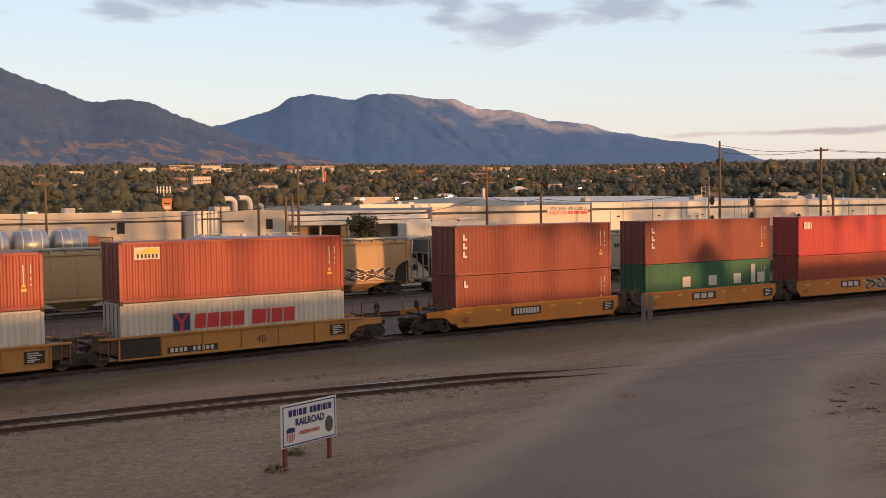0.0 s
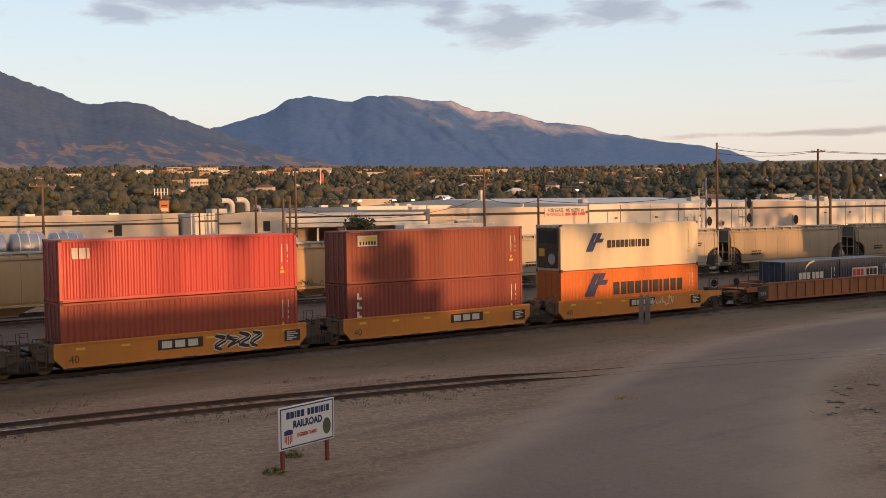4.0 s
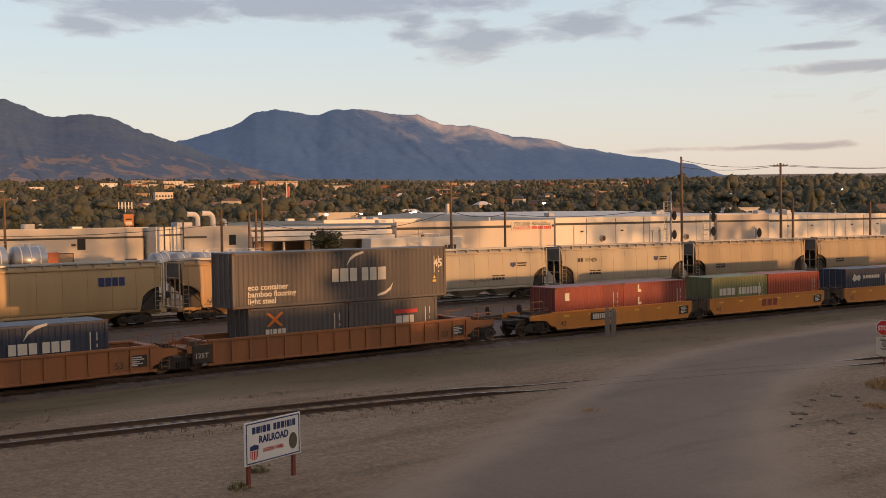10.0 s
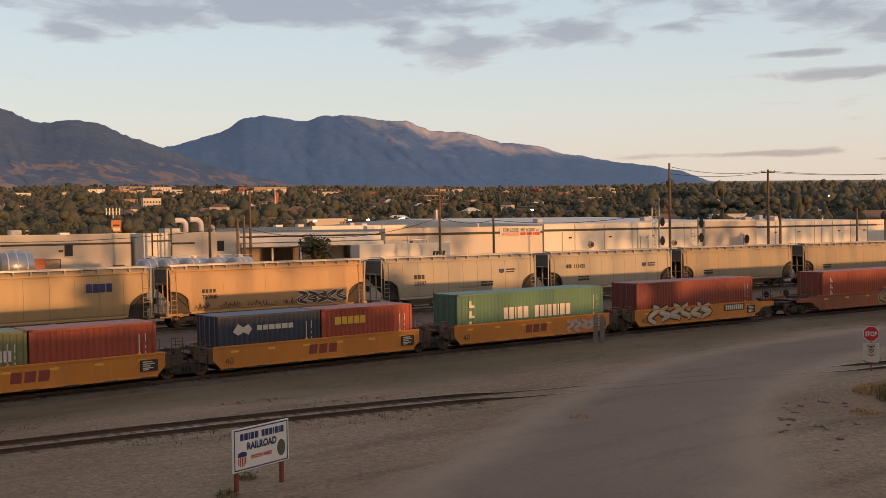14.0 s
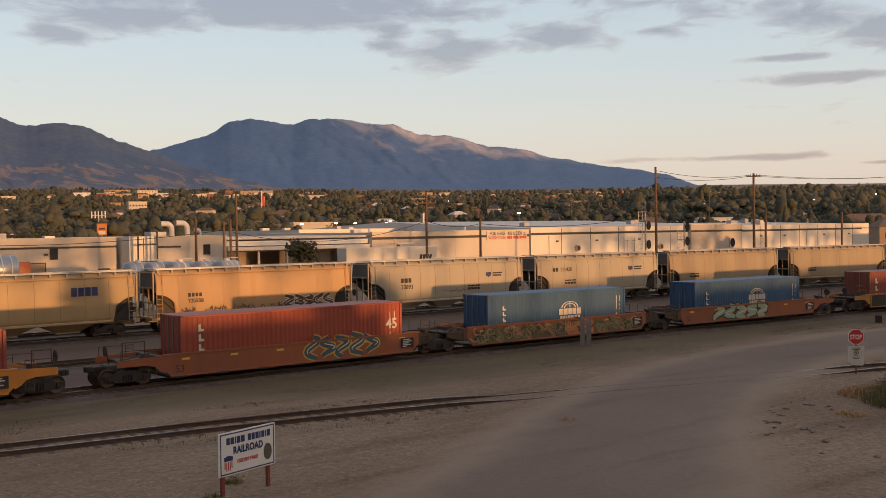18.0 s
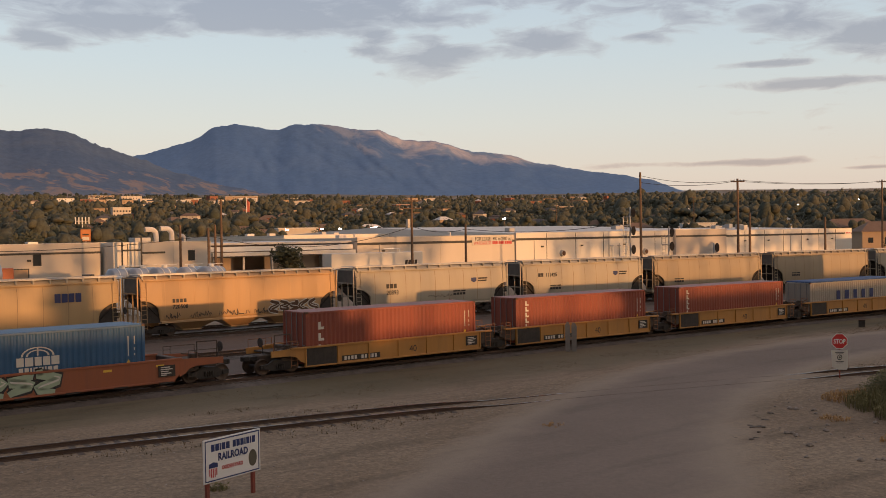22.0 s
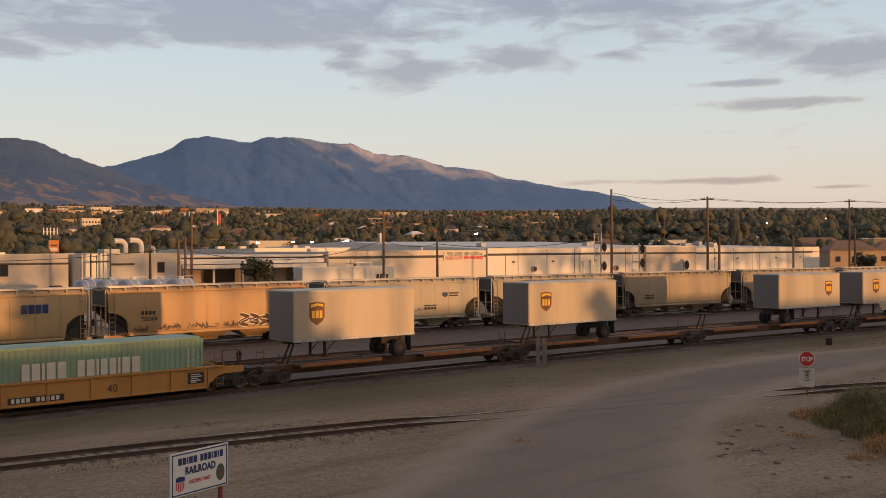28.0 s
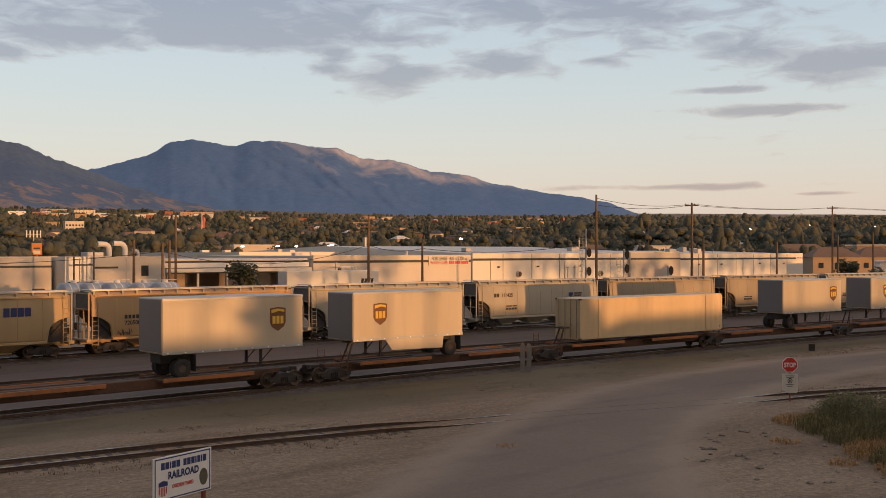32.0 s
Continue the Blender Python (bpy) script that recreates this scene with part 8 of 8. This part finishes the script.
part("seal", Mesh().strip([[(0.82 + 0.17 * math.cos(a), yy, 1.1 + 0.25 * math.sin(a)) for a in [k * math.tau / 20 for k in range(20)]] for yy in (-0.05, -0.042)], True, True), M_SEAL, bd)

ss = thing("stop_sign", "red octagonal stop sign above a pale notice on a post", "sign", pose(50.25, 29.1, G, 0, 0, -46) @ Matrix.Scale(0.9, 4))
part("post", Mesh().soft(-0.04, 0.04, 0.0, 0.05, -0.1, 2.4, 0.01), M_POSTRED, ss)
oc = [(0.47 * math.cos(math.pi / 8 + k * math.pi / 4), 2.12 + 0.47 * math.sin(math.pi / 8 + k * math.pi / 4)) for k in range(8)]
oi = [(0.43 * math.cos(math.pi / 8 + k * math.pi / 4), 2.12 + 0.43 * math.sin(math.pi / 8 + k * math.pi / 4)) for k in range(8)]
op = part("octagon", Mesh().plate(oc, -0.02, 0.0), M_WHITE, ss)
part("red_face", Mesh().plate(oi, -0.026, -0.021), M_SIGNRED, op)
part("lettering", words("STOP", 0.36, M_WHITE, 0.66, 0.012), None, op, at=pose(-0.33, -0.03, 1.99))
nt = part("notice", Mesh().plate([(-0.43, 0.66), (-0.1, 0.5), (0.38, 0.48), (0.45, 0.62), (0.45, 1.6), (-0.45, 1.6)], -0.02, 0.0), M_CREAM, ss, "pale notice board with an unreadable emblem")
part("emblem", Mesh().strip([[(0.14 * math.cos(a) * k, yy, 1.2 + 0.16 * math.sin(a) * k) for a in [q * math.tau / 16 for q in range(16)]] for k, yy in ((1, -0.021), (1, -0.026), (0.7, -0.026), (0.7, -0.021))], True), M_DARKMARK, nt)
for z, w in ((1.46, 0.5), (1.38, 0.4), (0.95, 0.44), (0.86, 0.3)):
    part("text_bar", Mesh().box(-w / 2, w / 2, -0.026, -0.021, z, z + 0.035), M_DARKMARK, nt)
part("emblem_core", Mesh().plate([(-0.03, 1.13), (0.05, 1.16), (0.04, 1.27), (-0.05, 1.24)], -0.027, -0.022), M_SEAL, nt)

wp = thing("marker_post", "pair of grey weathered marker boards beside the track", "post", pose(49.6, 47.4, G, 0, 0, -46))
part("board", Mesh().plate([(-0.38, 0), (-0.08, 0), (-0.08, 1.7), (-0.14, 1.92), (-0.26, 1.98), (-0.38, 1.75)], -0.03, 0.03), M_GREYPOST, wp)
part("board", Mesh().plate([(0.02, 0), (0.32, 0), (0.36, 1.65), (0.26, 1.86), (0.12, 1.92), (0.02, 1.75)], 0.01, 0.07), M_GREYPOST, wp)
part("brace", Mesh().soft(-0.36, 0.34, 0.0, 0.06, 0.8, 0.92, 0.01), M_GREYPOST, wp)
eb = thing("equipment_box", "small dark equipment box on the gravel by the track", "box", pose(77.0, 42.7, G, 0, 0, -60))
part("case", Mesh().soft(-0.24, 0.24, -0.2, 0.2, 0.05, 0.55, 0.02), M_BLACK, eb)
part("lid", Mesh().soft(-0.27, 0.27, -0.23, 0.23, 0.55, 0.6, 0.01), M_RUST, eb)

# ---- weeds, stones and gravel ----
M_WEED = islands("green_weeds", (0.105, 0.105, 0.040), (0.235, 0.190, 0.080), 0.9, 0.25, 2.0)
M_DRY = islands("dry_grass", (0.30, 0.165, 0.062), (0.46, 0.285, 0.125), 0.9, 0.25, 2.0)
M_STONE = islands("loose_stone", (0.16, 0.13, 0.105), (0.34, 0.285, 0.235), 0.95, 0.2, 6.0)


def weeds(x, y, r, h, n, mat, label, seed):
    rg = random.Random(seed)
    m = Mesh()
    for _ in range(n):
        a, q = rg.uniform(0, math.tau), r * rg.random() ** 0.6
        px, py = q * math.cos(a), q * math.sin(a)
        lean, b = rg.uniform(0, math.tau), rg.uniform(0.1, 0.45)
        hh = h * rg.uniform(0.45, 1.0) * (1 - 0.5 * (q / r) ** 2)
        w = rg.uniform(0.006, 0.016)
        t = rg.uniform(0, math.pi)
        dx, dy = w * math.cos(t), w * math.sin(t)
        tip = (px + b * hh * math.cos(lean), py + b * hh * math.sin(lean), hh)
        mid = ((px + tip[0]) / 2 - 0.1 * hh * math.cos(lean), (py + tip[1]) / 2 - 0.1 * hh * math.sin(lean), hh * 0.6)
        m.add([(px - dx, py - dy, 0), (px + dx, py + dy, 0), (mid[0] + dx, mid[1] + dy, mid[2]), tip, (mid[0] - dx, mid[1] - dy, mid[2])], [(0, 1, 2, 4), (4, 2, 3)])
        if rg.random() < 0.5:
            leafy(m, (mid[0], mid[1], mid[2]), 0.12, 3, rg, 0.05)
    return lone("weed_clump", m, mat, label, "weeds", pose(x, y, G), group="roadside weeds", kind="")


for k, (x, y, r, h, n, dry) in enumerate(((43.6, 22.6, 1.9, 1.5, 3000, 0), (46.2, 22.3, 1.8, 1.4, 2600, 1), (41.9, 20.6, 1.7, 1.5, 2600, 0), (43.9, 19.9, 1.8, 1.5, 2600, 1), (41.0, 18.6, 1.4, 0.8, 1600, 1), (44.3, 25.1, 1.2, 0.6, 1100, 1),
                                           (46.5, 20.0, 2.0, 1.2, 2200, 0), (48.6, 21.9, 1.8, 1.1, 2000, 1), (13.75, 28.0, 0.3, 0.28, 160, 0), (15.2, 29.5, 0.28, 0.26, 140, 0), (39.3, 18.9, 1.3, 1.0, 1500, 1), (38.6, 17.4, 1.4, 1.1, 1600, 0), (36.9, 16.6, 1.2, 0.8, 1200, 1), (45.4, 24.3, 1.2, 0.9, 1300, 1), (36.8, 19.2, 0.5, 0.3, 240, 1), (39.2, 23.0, 0.6, 0.25, 240, 1), (30.1, 29.9, 0.5, 0.15, 150, 1))):
    weeds(x, y, r * 1.1, h * 0.9, int(n * 0.42), M_DRY if dry else M_WEED, "dry yellow grass clump on gravel" if dry else "green and olive weed clump on gravel", 500 + k)


M_BUSH = islands("bush_leaves", (0.082, 0.090, 0.038), (0.190, 0.155, 0.065), 0.85, 0.3, 2.0)


def bush(x, y, r, h, seed):
    """A low roadside bush: stems from the ground and a ragged mass of small leaves."""
    rg = random.Random(seed)
    b = thing("bush", "dense olive green roadside bush on dry ground", "bush", pose(x, y, G), group="roadside bushes")
    st_ = Mesh()
    lv = Mesh()
    for k in range(14):
        a, q = rg.uniform(0, math.tau), rg.uniform(0.3, 0.95)
        tip = (r * q * math.cos(a), r * q * math.sin(a), h * rg.uniform(0.45, 0.95) * (1.15 - 0.5 * q * q))
        st_.tube((0.12 * r * math.cos(a), 0.12 * r * math.sin(a), -0.03), tip, 0.018, 0.006, 5)
        leafy(lv, (tip[0], tip[1], tip[2] * 0.9), r * 0.36, 170, rg, 0.06)
        leafy(lv, (tip[0] * 0.8, tip[1] * 0.8, tip[2] * 0.5), r * 0.34, 130, rg, 0.06)
    lv.v = [(p[0], p[1], max(0.01, p[2])) for p in lv.v]
    part("stems", st_, M_BARK, b)
    part("leaves", lv, M_BUSH, b)
    return b


for k, (x, y, r, h) in enumerate(((45.2, 23.4, 1.3, 1.35), (44.0, 21.4, 1.4, 1.5), (46.4, 21.6, 1.4, 1.3), (42.7, 19.6, 1.2, 1.25), (48.0, 24.6, 1.2, 1.0), (41.2, 17.6, 1.1, 1.1))):
    bush(x, y, r, h, 700 + k)


def stone(m, x, y, s, rg, z=G):
    n = 5
    rings = []
    for t, k in ((0.0, 0.8), (0.45, 1.0), (0.9, 0.5)):
        rings.append([(x + s * k * rg.uniform(0.7, 1.2) * math.cos(i * math.tau / n), y + s * k * rg.uniform(0.7, 1.2) * math.sin(i * math.tau / n), z - 0.02 + s * t * rg.uniform(0.8, 1.1)) for i in range(n)])
    m.strip(rings, True, True)


rg5 = random.Random(9)
for k, (x, y, s) in enumerate(((32.85, 18.3, 0.26), (33.6, 17.9, 0.2), (32.06, 19.8, 0.2), (37.9, 22.5, 0.18), (36.3, 21.4, 0.13), (34.6, 21.0, 0.12), (33.3, 23.6, 0.15), (32.4, 23.2, 0.12), (40.3, 26.4, 0.15), (61.0, 37.5, 0.16), (22.6, 32.3, 0.1), (17.4, 33.0, 0.09), (59.5, 30.2, 0.2))):
    m = Mesh()
    stone(m, 0, 0, s * 0.55, rg5, 0)
    lone("stone", m, M_STONE, "grey-brown stone lying on the gravel", "stone", pose(x, y, G), group="loose stones")
gv = Mesh()
for _ in range(30000):
    x, y = rg5.uniform(5, 75), rg5.uniform(14, 47)
    az = math.degrees(math.atan2(x, y))
    if not 10 < az < 68:
        continue
    near_track = abs(y - siding(x)) < 3.0
    right = x > 33 and y < 30
    if rg5.random() > (0.8 if near_track else 0.28 if right else 0.12):
        continue
    stone(gv, x, y, rg5.uniform(0.015, 0.05), rg5)
lone("gravel", gv, M_STONE, "loose grey gravel scattered over packed ground", "gravel", kind="stuff")


# low dry scrub on the shoulder and along the rails
sc_ = Mesh()
rg8 = random.Random(19)
for _ in range(5200):
    x = rg8.uniform(-6, 84)
    x0_, y0_, a_ = along(x - CURVE_X, -rg8.uniform(2.0, 7.4))
    if rg8.random() < 0.35:
        x0_, y0_ = x, siding(x) + rg8.choice((-1, 1)) * rg8.uniform(0.9, 3.2)
    if noise.noise((x0_ * 0.22, y0_ * 0.35, 2.0)) < 0.05 or crossing_dip(x0_) > 0.01 and y0_ < siding(x0_) + 4.5:
        continue
    for q in range(5):
        a, hh = rg8.uniform(0, math.tau), rg8.uniform(0.03, 0.085)
        px, py, w = x0_ + rg8.uniform(-0.2, 0.2), y0_ + rg8.uniform(-0.2, 0.2), 0.02
        sc_.add([(px - w * math.sin(a), py + w * math.cos(a), -0.33), (px + w * math.sin(a), py - w * math.cos(a), -0.33), (px + hh * 0.6 * math.cos(a), py + hh * 0.6 * math.sin(a), -0.31 + hh)], [(0, 1, 2)])
M_SCRUB = islands("dry_scrub", (0.075, 0.058, 0.028), (0.185, 0.120, 0.055), 0.95, 0.3, 1.0)
lone("dry_scrub", sc_, M_SCRUB, "low brown dry scrub on the track shoulder", "grass", kind="stuff")

# the broken edge of the asphalt beside the dirt bank
M_CHUNK = surface("broken_asphalt", (0.115, 0.088, 0.068), 0.95, 0, 0.35, 8.0, 0.3, (0.14, 0.11, 0.085), 0.6, 30.0)
for k in range(15):
    t = rg8.random() * 0.75
    x = 31.6 + 9.8 * t + rg8.uniform(-0.5, 0.5)
    y = 22.7 + 4.9 * t ** 1.3 + rg8.uniform(-0.35, 0.35)
    n_, r_ = rg8.choice((5, 6, 7)), rg8.uniform(0.08, 0.26)
    ol = [(r_ * rg8.uniform(0.6, 1.2) * math.cos(i * math.tau / n_), 0.6 * r_ * rg8.uniform(0.6, 1.2) * math.sin(i * math.tau / n_)) for i in range(n_)]
    hh = rg8.uniform(0.02, 0.05)
    ck = Mesh().strip([[(u * k_, v * k_, z_) for u, v in ol] for k_, z_ in ((1.0, -0.04), (1.0, hh * 0.7), (0.86, hh))], True, True)
    lone("asphalt_chunk", ck, M_CHUNK, "dark crumbled asphalt piece at the road edge", "rubble", pose(x, y, G, rg8.uniform(-6, 6), rg8.uniform(-6, 6), rg8.uniform(0, 180)), group="broken road edge")
for k in range(46):
    x, y = rg8.uniform(33, 50), rg8.uniform(16.5, 27)
    if y > 15.5 + 0.62 * (x - 31) + 4.5:
        continue
    mm = Mesh()
    stone(mm, 0, 0, rg8.uniform(0.06, 0.16), rg8, 0)
    lone("stone", mm, M_STONE, "pale stone lying on the dirt bank", "stone", pose(x, y, G), group="loose stones")


# ---- motion ----
def motions():
    for ob, s, off, z in MOVING:
        walk(ob, [(t, rail_pose(s - SPEED * t, off, z)) for t in range(0, 33, 1)])


motions()
